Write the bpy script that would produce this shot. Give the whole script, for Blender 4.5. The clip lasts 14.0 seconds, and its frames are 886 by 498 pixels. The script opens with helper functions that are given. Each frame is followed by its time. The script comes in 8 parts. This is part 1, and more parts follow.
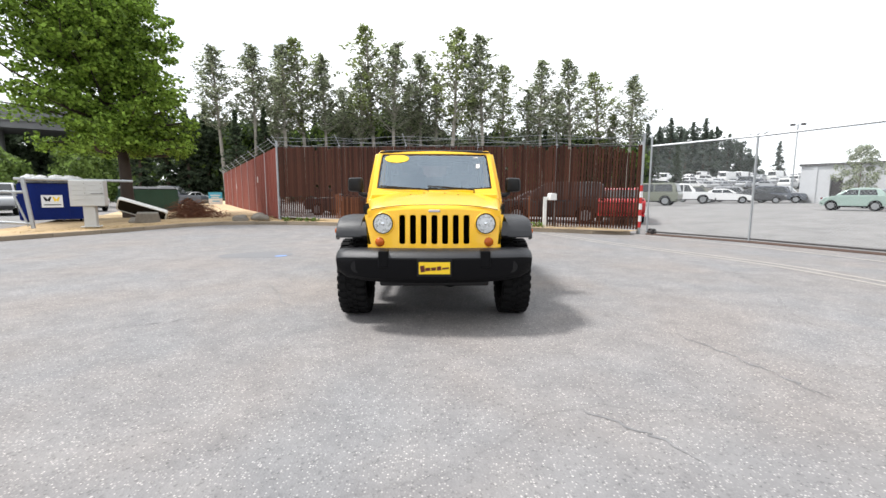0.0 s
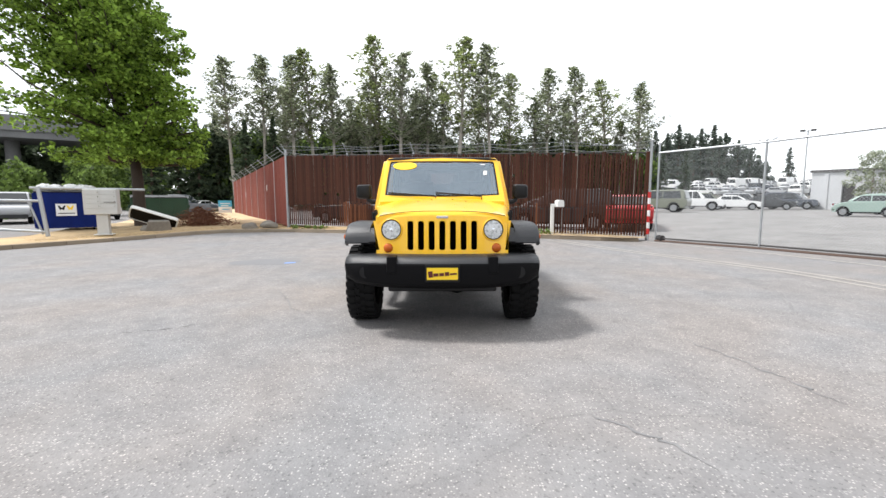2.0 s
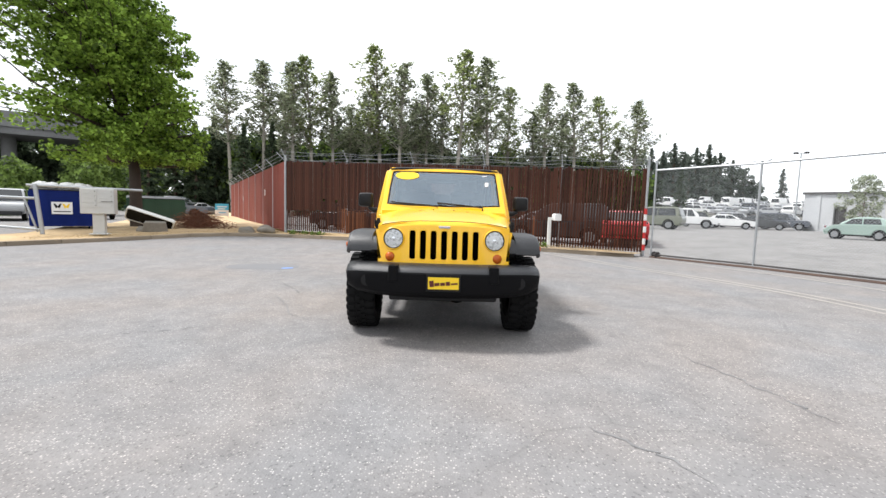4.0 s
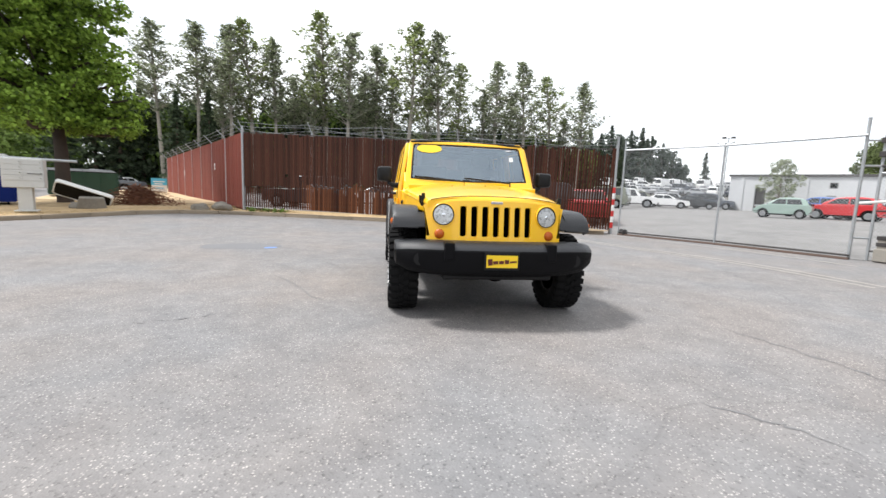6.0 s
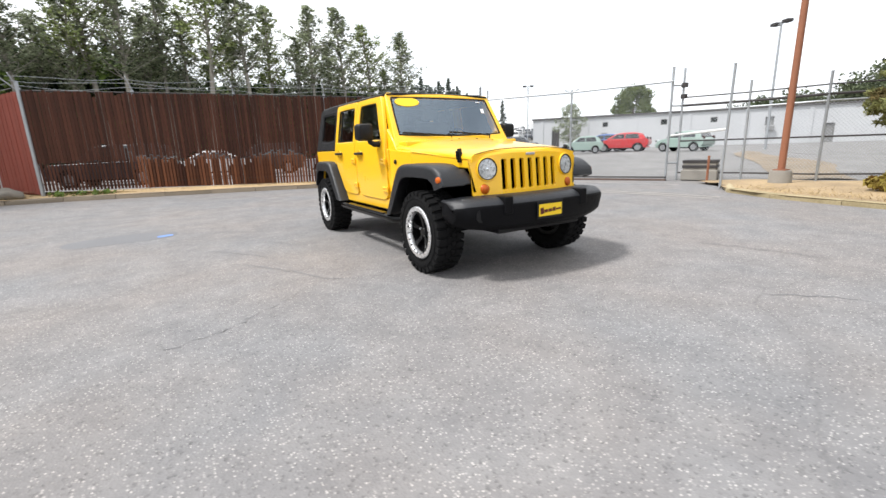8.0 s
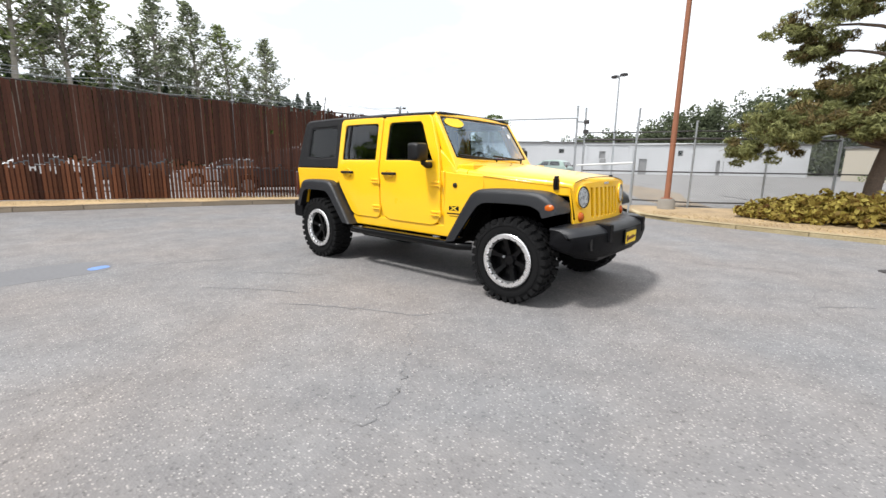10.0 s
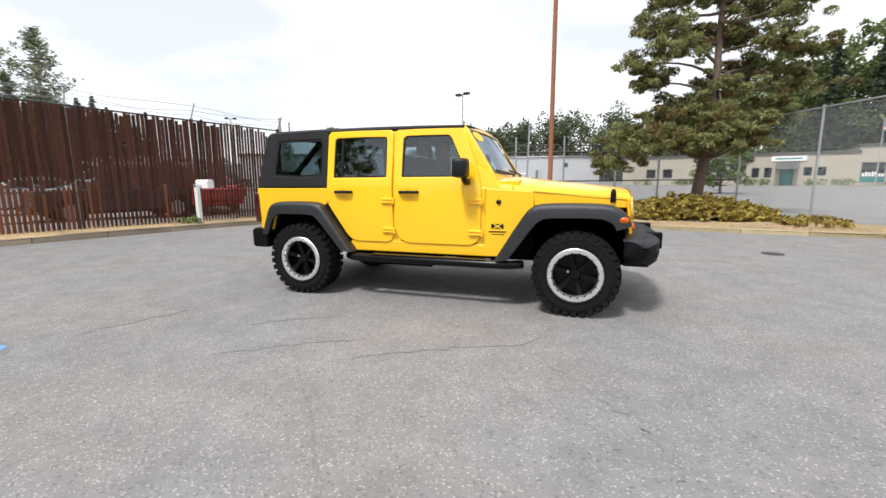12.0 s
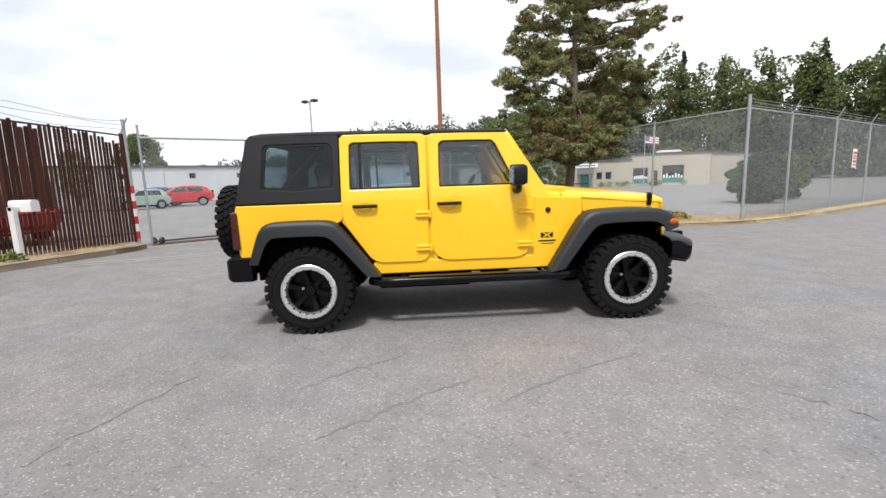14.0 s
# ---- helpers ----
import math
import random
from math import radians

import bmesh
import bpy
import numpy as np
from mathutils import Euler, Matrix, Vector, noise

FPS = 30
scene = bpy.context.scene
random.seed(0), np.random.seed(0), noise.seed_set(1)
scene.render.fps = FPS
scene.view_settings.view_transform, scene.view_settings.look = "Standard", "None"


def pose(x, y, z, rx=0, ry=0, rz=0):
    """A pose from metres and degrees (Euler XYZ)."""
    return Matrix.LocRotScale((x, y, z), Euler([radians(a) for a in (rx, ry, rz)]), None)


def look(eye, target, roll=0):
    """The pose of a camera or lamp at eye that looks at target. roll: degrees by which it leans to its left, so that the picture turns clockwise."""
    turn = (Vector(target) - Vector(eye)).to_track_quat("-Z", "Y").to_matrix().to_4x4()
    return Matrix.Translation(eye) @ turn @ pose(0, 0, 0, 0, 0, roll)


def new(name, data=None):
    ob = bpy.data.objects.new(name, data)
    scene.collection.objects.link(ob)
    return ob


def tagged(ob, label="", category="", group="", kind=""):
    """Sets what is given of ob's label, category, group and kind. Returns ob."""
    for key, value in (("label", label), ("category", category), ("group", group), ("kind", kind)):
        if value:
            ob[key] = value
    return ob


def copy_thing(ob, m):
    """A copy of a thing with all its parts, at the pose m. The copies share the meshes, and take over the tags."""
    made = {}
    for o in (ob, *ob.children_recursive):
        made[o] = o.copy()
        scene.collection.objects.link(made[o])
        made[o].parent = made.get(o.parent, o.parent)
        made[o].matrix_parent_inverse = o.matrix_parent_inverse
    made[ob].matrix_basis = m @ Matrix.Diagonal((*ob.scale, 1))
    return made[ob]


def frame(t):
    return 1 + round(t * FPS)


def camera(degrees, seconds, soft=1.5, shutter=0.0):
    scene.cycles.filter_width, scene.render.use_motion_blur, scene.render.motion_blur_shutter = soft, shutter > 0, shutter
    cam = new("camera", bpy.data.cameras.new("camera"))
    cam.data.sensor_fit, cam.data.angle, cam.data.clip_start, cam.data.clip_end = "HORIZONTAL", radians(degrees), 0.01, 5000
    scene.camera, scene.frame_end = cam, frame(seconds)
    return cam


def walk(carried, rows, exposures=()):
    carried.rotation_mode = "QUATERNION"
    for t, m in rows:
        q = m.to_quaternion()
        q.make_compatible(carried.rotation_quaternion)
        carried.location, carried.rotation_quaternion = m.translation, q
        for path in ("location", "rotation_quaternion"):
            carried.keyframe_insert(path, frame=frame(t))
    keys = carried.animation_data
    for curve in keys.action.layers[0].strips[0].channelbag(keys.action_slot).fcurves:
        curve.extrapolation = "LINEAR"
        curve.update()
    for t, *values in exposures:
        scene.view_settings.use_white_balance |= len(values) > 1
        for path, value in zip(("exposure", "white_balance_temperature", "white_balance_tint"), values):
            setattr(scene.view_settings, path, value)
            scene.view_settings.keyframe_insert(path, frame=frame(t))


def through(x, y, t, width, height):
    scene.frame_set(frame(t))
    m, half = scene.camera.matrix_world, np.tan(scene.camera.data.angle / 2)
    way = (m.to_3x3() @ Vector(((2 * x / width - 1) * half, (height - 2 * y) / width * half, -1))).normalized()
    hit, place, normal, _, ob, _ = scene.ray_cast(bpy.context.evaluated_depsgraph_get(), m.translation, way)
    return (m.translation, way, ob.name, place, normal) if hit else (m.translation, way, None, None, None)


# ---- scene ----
cam = camera(91.2, 14.0, shutter=0.25)
PATH = [
    (0, (0.005, -4.559, 1.255), (0.042, -2.575, 1.002), 0.1),
    (0.5, (0.004, -4.554, 1.254), (0.046, -2.566, 1.042), -0.3),
    (1, (0.002, -4.569, 1.249), (0.03, -2.58, 1.044), 0.4),
    (1.5, (-0.002, -4.582, 1.242), (0.002, -2.595, 1.014), -0.1),
    (2, (-0.002, -4.586, 1.241), (0.002, -2.598, 1.023), -0.1),
    (2.5, (-0.005, -4.592, 1.244), (0.007, -2.602, 1.043), 0.1),
    (4.8, (-0.208, -4.628, 1.244), (-0.177, -2.634, 1.095), 2.3),
    (5, (-0.342, -4.586, 1.238), (-0.252, -2.593, 1.095), 1.0),
    (5.5, (-0.668, -4.503, 1.189), (-0.452, -2.527, 0.968), 1.8),
    (6, (-1.032, -4.347, 1.179), (-0.749, -2.385, 0.917), 2.2),
    (6.5, (-1.497, -4.241, 1.174), (-0.938, -2.356, 0.807), 1.0),
    (7, (-1.939, -4.047, 1.16), (-1.26, -2.211, 0.749), -2.0),
    (7.5, (-2.391, -3.844, 1.162), (-1.544, -2.085, 0.729), -0.3),
    (8, (-2.842, -3.601, 1.176), (-1.839, -1.932, 0.72), -2.0),
    (8.5, (-3.25, -3.281, 1.21), (-2.14, -1.665, 0.814), -2.3),
    (8.7, (-3.44, -3.156, 1.21), (-2.243, -1.6, 0.827), -2.0),
    (10.8, (-4.618, -1.307, 1.264), (-2.921, -0.299, 0.941), -0.5),
    (11, (-4.718, -1.134, 1.257), (-2.957, -0.234, 0.959), -1.7),
    (11.5, (-4.868, -0.638, 1.264), (-3.057, 0.127, 0.895), -2.2),
    (12, (-4.949, -0.116, 1.278), (-3.082, 0.524, 0.953), -0.5),
    (12.5, (-5.039, 0.422, 1.295), (-3.111, 0.809, 0.933), -1.5),
    (13, (-4.986, 0.924, 1.317), (-3.027, 1.228, 1.048), -1.4),
    (13.5, (-4.919, 1.412, 1.332), (-2.942, 1.378, 1.034), -1.4),
    (14, (-4.787, 1.909, 1.313), (-2.812, 1.818, 1.015), -2.0),
]
walk(cam, [(t, look(eye, target, roll)) for t, eye, target, roll in PATH],
     exposures=[(0, 0.26), (2.5, 0.26), (5.5, 0.19), (8.5, 0.11), (11.5, -0.05), (14, -0.15)])

# ---------------------------------------------------------------- light
world = bpy.data.worlds.new("overcast_sky")
scene.world = world
world.use_nodes = True
SUN_FROM = Vector((-0.60, 0.16, 1.0)).normalized()
wn, wl = world.node_tree.nodes, world.node_tree.links
wn.clear()
w_out = wn.new("ShaderNodeOutputWorld")
w_bg = wn.new("ShaderNodeBackground")
w_sky = wn.new("ShaderNodeTexSky")
w_sky.sky_type, w_sky.sun_disc = "NISHITA", False
w_sky.sun_elevation = math.asin(SUN_FROM.z)
w_sky.sun_rotation = math.atan2(SUN_FROM.x, SUN_FROM.y)
w_tc = wn.new("ShaderNodeTexCoord")
w_map = wn.new("ShaderNodeMapping")
w_map.inputs["Scale"].default_value = (1.0, 1.0, 2.6)
w_noise = wn.new("ShaderNodeTexNoise")
w_noise.inputs["Scale"].default_value = 2.2
w_noise.inputs["Detail"].default_value = 7.0
w_ramp = wn.new("ShaderNodeValToRGB")
w_ramp.color_ramp.elements[0].position, w_ramp.color_ramp.elements[0].color = 0.36, (0.62, 0.62, 0.62, 1)
w_ramp.color_ramp.elements[1].position, w_ramp.color_ramp.elements[1].color = 0.56, (1, 1, 1, 1)
w_mix = wn.new("ShaderNodeMix")
w_mix.data_type = "RGBA"
w_mix.inputs[7].default_value = (12.3, 12.6, 13.0, 1)
wl.new(w_tc.outputs["Generated"], w_map.inputs[0])
wl.new(w_map.outputs[0], w_noise.inputs["Vector"])
wl.new(w_noise.outputs[0], w_ramp.inputs[0])
wl.new(w_ramp.outputs[0], w_mix.inputs[0])
wl.new(w_sky.outputs[0], w_mix.inputs[6])
wl.new(w_mix.outputs[2], w_bg.inputs[0])
w_bg.inputs[1].default_value = 0.112
wl.new(w_bg.outputs[0], w_out.inputs[0])

sun_data = bpy.data.lights.new("sun", "SUN")
sun_data.energy, sun_data.angle, sun_data.color = 4.0, radians(9), (1.0, 0.98, 0.955)
sun = new("sun", sun_data)
sun.matrix_world = look(SUN_FROM * 50, (0, 0, 0))


# ---------------------------------------------------------------- materials
def mat(name, color, rough=0.6, metal=0.0, vary=0.12, scale=3.0, fine=60.0, bump=0.0, bump_scale=None,
        coat=0.0, tint=None, each=0.0, island=0.0, spec=0.5):
    """A painted, woven or stony surface: colour with patches and grain, roughness variation, fine relief."""
    m = bpy.data.materials.new(name)
    m.use_nodes = True
    n, l = m.node_tree.nodes, m.node_tree.links
    b = n["Principled BSDF"]
    b.inputs["Metallic"].default_value = metal
    b.inputs["Coat Weight"].default_value = coat
    b.inputs["Coat Roughness"].default_value = 0.05
    b.inputs["Specular IOR Level"].default_value = spec
    tc = n.new("ShaderNodeTexCoord")
    big = n.new("ShaderNodeTexNoise")
    big.inputs["Scale"].default_value, big.inputs["Detail"].default_value = scale, 4.0
    small = n.new("ShaderNodeTexNoise")
    small.inputs["Scale"].default_value, small.inputs["Detail"].default_value = fine, 3.0
    l.new(tc.outputs["Object"], big.inputs["Vector"])
    l.new(tc.outputs["Object"], small.inputs["Vector"])
    dark = tuple(max(0.0, c * (1 - 2.2 * vary)) for c in color)
    light = tuple(min(1.0, c * (1 + 1.6 * vary)) for c in (tint or color))
    mix = n.new("ShaderNodeMix")
    mix.data_type = "RGBA"
    mix.inputs[6].default_value, mix.inputs[7].default_value = (*dark, 1), (*light, 1)
    add = n.new("ShaderNodeMath")
    add.operation = "MULTIPLY_ADD"
    add.inputs[1].default_value = 0.45
    half = n.new("ShaderNodeMath")
    half.operation = "MULTIPLY"
    half.inputs[1].default_value = 0.55
    l.new(big.outputs[0], half.inputs[0])
    l.new(small.outputs[0], add.inputs[0])
    l.new(half.outputs[0], add.inputs[2])
    out = add.outputs[0]
    for amount, node, socket in ((each, "ShaderNodeObjectInfo", "Random"), (island, "ShaderNodeNewGeometry", "Random Per Island")):
        if amount:
            info = n.new(node)
            vary_by = n.new("ShaderNodeMath")
            vary_by.operation = "MULTIPLY_ADD"
            vary_by.inputs[1].default_value = amount
            shift = n.new("ShaderNodeMath")
            shift.operation = "SUBTRACT"
            shift.inputs[1].default_value = amount / 2
            l.new(info.outputs[socket], vary_by.inputs[0])
            l.new(out, shift.inputs[0])
            l.new(shift.outputs[0], vary_by.inputs[2])
            out = vary_by.outputs[0]
    l.new(out, mix.inputs[0])
    l.new(mix.outputs[2], b.inputs["Base Color"])
    rr = n.new("ShaderNodeMapRange")
    rr.inputs["To Min"].default_value, rr.inputs["To Max"].default_value = max(0.02, rough * 0.8), min(1.0, rough * 1.2)
    l.new(big.outputs[0], rr.inputs[0])
    l.new(rr.outputs[0], b.inputs["Roughness"])
    if bump:
        bp = n.new("ShaderNodeBump")
        bp.inputs["Strength"].default_value, bp.inputs["Distance"].default_value = bump, 0.01
        src = small
        if bump_scale:
            src = n.new("ShaderNodeTexNoise")
            src.inputs["Scale"].default_value, src.inputs["Detail"].default_value = bump_scale, 4.0
            l.new(tc.outputs["Object"], src.inputs["Vector"])
        l.new(src.outputs[0], bp.inputs["Height"])
        l.new(bp.outputs[0], b.inputs["Normal"])
    return m


def glass(name, tint, gloss=0.02, ior=1.6, sheen=(1.0, 1.0, 1.0)):
    """A tinted pane: clear through it, with a mirror gloss that grows at grazing angles."""
    m = bpy.data.materials.new(name)
    m.use_nodes = True
    n, l = m.node_tree.nodes, m.node_tree.links
    n.remove(n["Principled BSDF"])
    tr, gl, mx, fr = (n.new("ShaderNodeBsdfTransparent"), n.new("ShaderNodeBsdfGlossy"), n.new("ShaderNodeMixShader"), n.new("ShaderNodeFresnel"))
    tr.inputs[0].default_value = (*tint, 1)
    gl.inputs["Color"].default_value = (*sheen, 1)
    gl.inputs["Roughness"].default_value = gloss
    fr.inputs[0].default_value = ior
    l.new(fr.outputs[0], mx.inputs[0])
    l.new(tr.outputs[0], mx.inputs[1])
    l.new(gl.outputs[0], mx.inputs[2])
    l.new(mx.outputs[0], n["Material Output"].inputs[0])
    return m


def leaf_mat(name, color, light, through=0.42):
    """Leaves: colour from leaf to leaf and from clump to clump, some light through them."""
    m = mat(name, color, rough=0.65, vary=0.25, scale=0.6, fine=4.0, tint=light, island=0.9, spec=0.2)
    n, l = m.node_tree.nodes, m.node_tree.links
    b = n["Principled BSDF"]
    tr = n.new("ShaderNodeBsdfTranslucent")
    ms = n.new("ShaderNodeMixShader")
    ms.inputs[0].default_value = through
    l.new(b.inputs["Base Color"].links[0].from_socket, tr.inputs[0])
    l.new(b.outputs[0], ms.inputs[1])
    l.new(tr.outputs[0], ms.inputs[2])
    l.new(ms.outputs[0], n["Material Output"].inputs[0])
    return m


def asphalt_mat():
    """Worn asphalt: pale stone chips in a grey binder, tar patches, fine cracks."""
    m = mat("asphalt", (0.219, 0.218, 0.223), rough=0.85, vary=0.12, scale=0.4, fine=16.0, bump=0.0)
    n, l = m.node_tree.nodes, m.node_tree.links
    b = n["Principled BSDF"]
    b.inputs["Specular IOR Level"].default_value = 0.12
    base = b.inputs["Base Color"].links[0].from_socket
    tc = n.new("ShaderNodeTexCoord")
    chips = n.new("ShaderNodeTexVoronoi")
    chips.inputs["Scale"].default_value = 82.0
    sep = n.new("ShaderNodeSeparateColor")
    pick = n.new("ShaderNodeMapRange")
    pick.inputs["From Min"].default_value, pick.inputs["From Max"].default_value = 0.70, 1.0
    pick.inputs["To Max"].default_value = 0.62
    near = n.new("ShaderNodeMapRange")
    near.inputs["From Min"].default_value, near.inputs["From Max"].default_value = 0.25, 0.55
    near.inputs["To Min"].default_value, near.inputs["To Max"].default_value = 1.0, 0.0
    both = n.new("ShaderNodeMath")
    both.operation = "MULTIPLY"
    stone = n.new("ShaderNodeMix")
    stone.data_type = "RGBA"
    stone.inputs[7].default_value = (0.62, 0.60, 0.58, 1)
    l.new(tc.outputs["Object"], chips.inputs["Vector"])
    l.new(chips.outputs["Color"], sep.inputs[0])
    l.new(sep.outputs[0], pick.inputs[0])
    l.new(chips.outputs["Distance"], near.inputs[0])
    l.new(pick.outputs[0], both.inputs[0])
    l.new(near.outputs[0], both.inputs[1])
    l.new(both.outputs[0], stone.inputs[0])
    l.new(base, stone.inputs[6])
    pits = n.new("ShaderNodeMapRange")
    pits.inputs["From Min"].default_value, pits.inputs["From Max"].default_value = 0.0, 0.14
    pits.inputs["To Min"].default_value, pits.inputs["To Max"].default_value = 0.68, 1.0
    l.new(sep.outputs[1], pits.inputs[0])
    dark = n.new("ShaderNodeMix")
    dark.data_type, dark.blend_type = "RGBA", "MULTIPLY"
    dark.inputs[0].default_value = 1.0
    l.new(stone.outputs[2], dark.inputs[6])
    l.new(pits.outputs[0], dark.inputs[7])
    # worn and stained patches, a hand to a metre wide, some warm, some cool
    blot = n.new("ShaderNodeTexNoise")
    blot.inputs["Scale"].default_value, blot.inputs["Detail"].default_value, blot.inputs["Roughness"].default_value = 2.6, 8.0, 0.72
    l.new(tc.outputs["Object"], blot.inputs["Vector"])
    blot_r = n.new("ShaderNodeValToRGB")
    blot_r.color_ramp.elements[0].position, blot_r.color_ramp.elements[0].color = 0.30, (0.80, 0.795, 0.795, 1)
    blot_r.color_ramp.elements[1].position, blot_r.color_ramp.elements[1].color = 0.68, (1.09, 1.08, 1.06, 1)
    l.new(blot.outputs[0], blot_r.inputs[0])
    tone = n.new("ShaderNodeTexNoise")
    tone.inputs["Scale"].default_value, tone.inputs["Detail"].default_value = 0.55, 3.0
    l.new(tc.outputs["Object"], tone.inputs["Vector"])
    tone_r = n.new("ShaderNodeValToRGB")
    tone_r.color_ramp.elements[0].position, tone_r.color_ramp.elements[0].color = 0.35, (0.995, 1.0, 1.008, 1)
    tone_r.color_ramp.elements[1].position, tone_r.color_ramp.elements[1].color = 0.65, (1.06, 1.0, 0.955, 1)
    l.new(tone.outputs[0], tone_r.inputs[0])
    worn = dark
    for ramp in (blot_r, tone_r):
        nxt = n.new("ShaderNodeMix")
        nxt.data_type, nxt.blend_type = "RGBA", "MULTIPLY"
        nxt.inputs[0].default_value = 1.0
        l.new(worn.outputs[2], nxt.inputs[6])
        l.new(ramp.outputs[0], nxt.inputs[7])
        worn = nxt
    # cracks
    warp = n.new("ShaderNodeTexNoise")
    warp.inputs["Scale"].default_value, warp.inputs["Detail"].default_value = 1.1, 5.0
    wadd = n.new("ShaderNodeMixRGB")
    wadd.blend_type = "ADD"
    wadd.inputs[0].default_value = 0.55
    l.new(tc.outputs["Object"], warp.inputs["Vector"])
    l.new(tc.outputs["Object"], wadd.inputs[1])
    l.new(warp.outputs["Color"], wadd.inputs[2])
    crack = n.new("ShaderNodeTexVoronoi")
    crack.feature = "DISTANCE_TO_EDGE"
    crack.inputs["Scale"].default_value = 0.16
    l.new(wadd.outputs[0], crack.inputs["Vector"])
    cm = n.new("ShaderNodeMapRange")
    cm.inputs["From Min"].default_value, cm.inputs["From Max"].default_value = 0.0, 0.0022
    cm.inputs["To Min"].default_value, cm.inputs["To Max"].default_value = 0.87, 1.0
    l.new(crack.outputs["Distance"], cm.inputs[0])
    cracked = n.new("ShaderNodeMix")
    cracked.data_type, cracked.blend_type = "RGBA", "MULTIPLY"
    cracked.inputs[0].default_value = 1.0
    l.new(worn.outputs[2], cracked.inputs[6])
    l.new(cm.outputs[0], cracked.inputs[7])
    l.new(cracked.outputs[2], b.inputs["Base Color"])
    bp = n.new("ShaderNodeBump")
    bp.inputs["Strength"].default_value, bp.inputs["Distance"].default_value = 0.6, 0.004
    l.new(chips.outputs["Distance"], bp.inputs["Height"])
    l.new(bp.outputs[0], b.inputs["Normal"])
    return m


ASPHALT = asphalt_mat()
YELLOW = mat("yellow_car_paint", (0.97, 0.545, 0.011), rough=0.3, vary=0.02, scale=2, fine=40, coat=0.5)
FLARE = mat("grey_black_grained_plastic", (0.0115, 0.0125, 0.0155), rough=0.42, vary=0.12, scale=5, fine=300, bump=0.25, spec=0.55)
TOPBLACK = mat("black_grained_hardtop", (0.008, 0.008, 0.0095), rough=0.55, vary=0.12, scale=4, fine=350, bump=0.3, spec=0.3)
BUMPER = mat("black_grained_bumper", (0.0055, 0.0055, 0.0065), rough=0.5, vary=0.12, scale=5, fine=300, bump=0.25, spec=0.09)
BLACK = mat("black_plastic", (0.006, 0.006, 0.007), rough=0.45, vary=0.1, scale=6, fine=120, spec=0.3)
UNDER = mat("dirty_black_underbody", (0.004, 0.004, 0.004), rough=0.9, vary=0.3, scale=6, fine=60, spec=0.05)
RUBBER = mat("tyre_rubber", (0.011, 0.011, 0.0115), rough=0.75, vary=0.2, scale=9, fine=150, bump=0.2, spec=0.10)
RIMBLACK = mat("gloss_black_alloy", (0.004, 0.004, 0.0045), rough=0.24, vary=0.1, spec=0.2)
POLISHED = mat("polished_alloy", (0.88, 0.88, 0.89), rough=0.28, metal=0.9, vary=0.08, scale=14, fine=120)
CHROME = mat("chrome", (0.8, 0.8, 0.82), rough=0.08, metal=1.0, vary=0.02)
STEEL = mat("galvanised_steel", (0.42, 0.44, 0.46), rough=0.5, metal=0.55, vary=0.15, scale=8, fine=90)
REFLECTOR = mat("lamp_reflector", (0.88, 0.89, 0.90), rough=0.28, metal=0.35, vary=0.25, scale=40, fine=160)
AMBER = mat("amber_lens", (0.50, 0.10, 0.006), rough=0.2, vary=0.2, scale=30, fine=200, coat=0.15, spec=0.3)
REDLENS = mat("red_lens", (0.055, 0.004, 0.005), rough=0.12, vary=0.1, scale=20, coat=0.8)
INTERIOR = mat("dark_cabin_trim", (0.03, 0.03, 0.032), rough=0.8, vary=0.15, scale=6, fine=150)
SEATCLOTH = mat("grey_seat_cloth", (0.10, 0.10, 0.105), rough=0.95, vary=0.2, scale=12, fine=300)
# windscreen: blue sheen colour and high index stand in for reflected sky
CLEAR = glass("clear_windscreen_glass", (0.84, 0.90, 0.93), ior=3.0, sheen=(0.70, 0.83, 0.95))
TINTED = glass("tinted_window_glass", (0.72, 0.79, 0.82), ior=1.6)
DEEPTINT = glass("deep_tinted_window_glass", (0.45, 0.53, 0.55), ior=1.38)
LENS = glass("headlamp_lens", (0.95, 0.96, 0.97))
PLATEINK = mat("dark_red_ink", (0.10, 0.012, 0.008), rough=0.5, vary=0.1)
STICKER = mat("yellow_sticker", (0.92, 0.62, 0.02), rough=0.4, vary=0.03)
WHITE = mat("white_paint", (0.76, 0.76, 0.74), rough=0.5, vary=0.08, scale=4, fine=50)
PAPER = mat("white_sticker", (0.8, 0.8, 0.8), rough=0.6, vary=0.04)
CONCRETE = mat("weathered_concrete", (0.29, 0.27, 0.24), rough=0.9, vary=0.2, scale=2.5, fine=45, bump=0.4)
KERBGREY = mat("stained_concrete_kerb", (0.23, 0.185, 0.135), rough=0.9, vary=0.25, scale=1.6, fine=40, bump=0.4, each=0.3)
KERBYELLOW = mat("worn_yellow_kerb_paint", (0.34, 0.235, 0.045), rough=0.85, vary=0.3, scale=2.2, fine=30, bump=0.4, tint=(0.40, 0.34, 0.22), each=0.3)
SLATBROWN = mat("weathered_brown_slat", (0.036, 0.015, 0.010), rough=0.75, vary=0.3, scale=1.0, fine=30, each=0.45, tint=(0.082, 0.031, 0.019), spec=0.22)
SLATRUST = mat("rust_brown_slat", (0.085, 0.032, 0.017), rough=0.75, vary=0.3, scale=1.2, fine=25, each=0.6, tint=(0.155, 0.058, 0.028), spec=0.25)
SLATRED = mat("faded_red_brown_slat", (0.215, 0.043, 0.028), rough=0.75, vary=0.16, scale=0.8, fine=20, island=0.3)
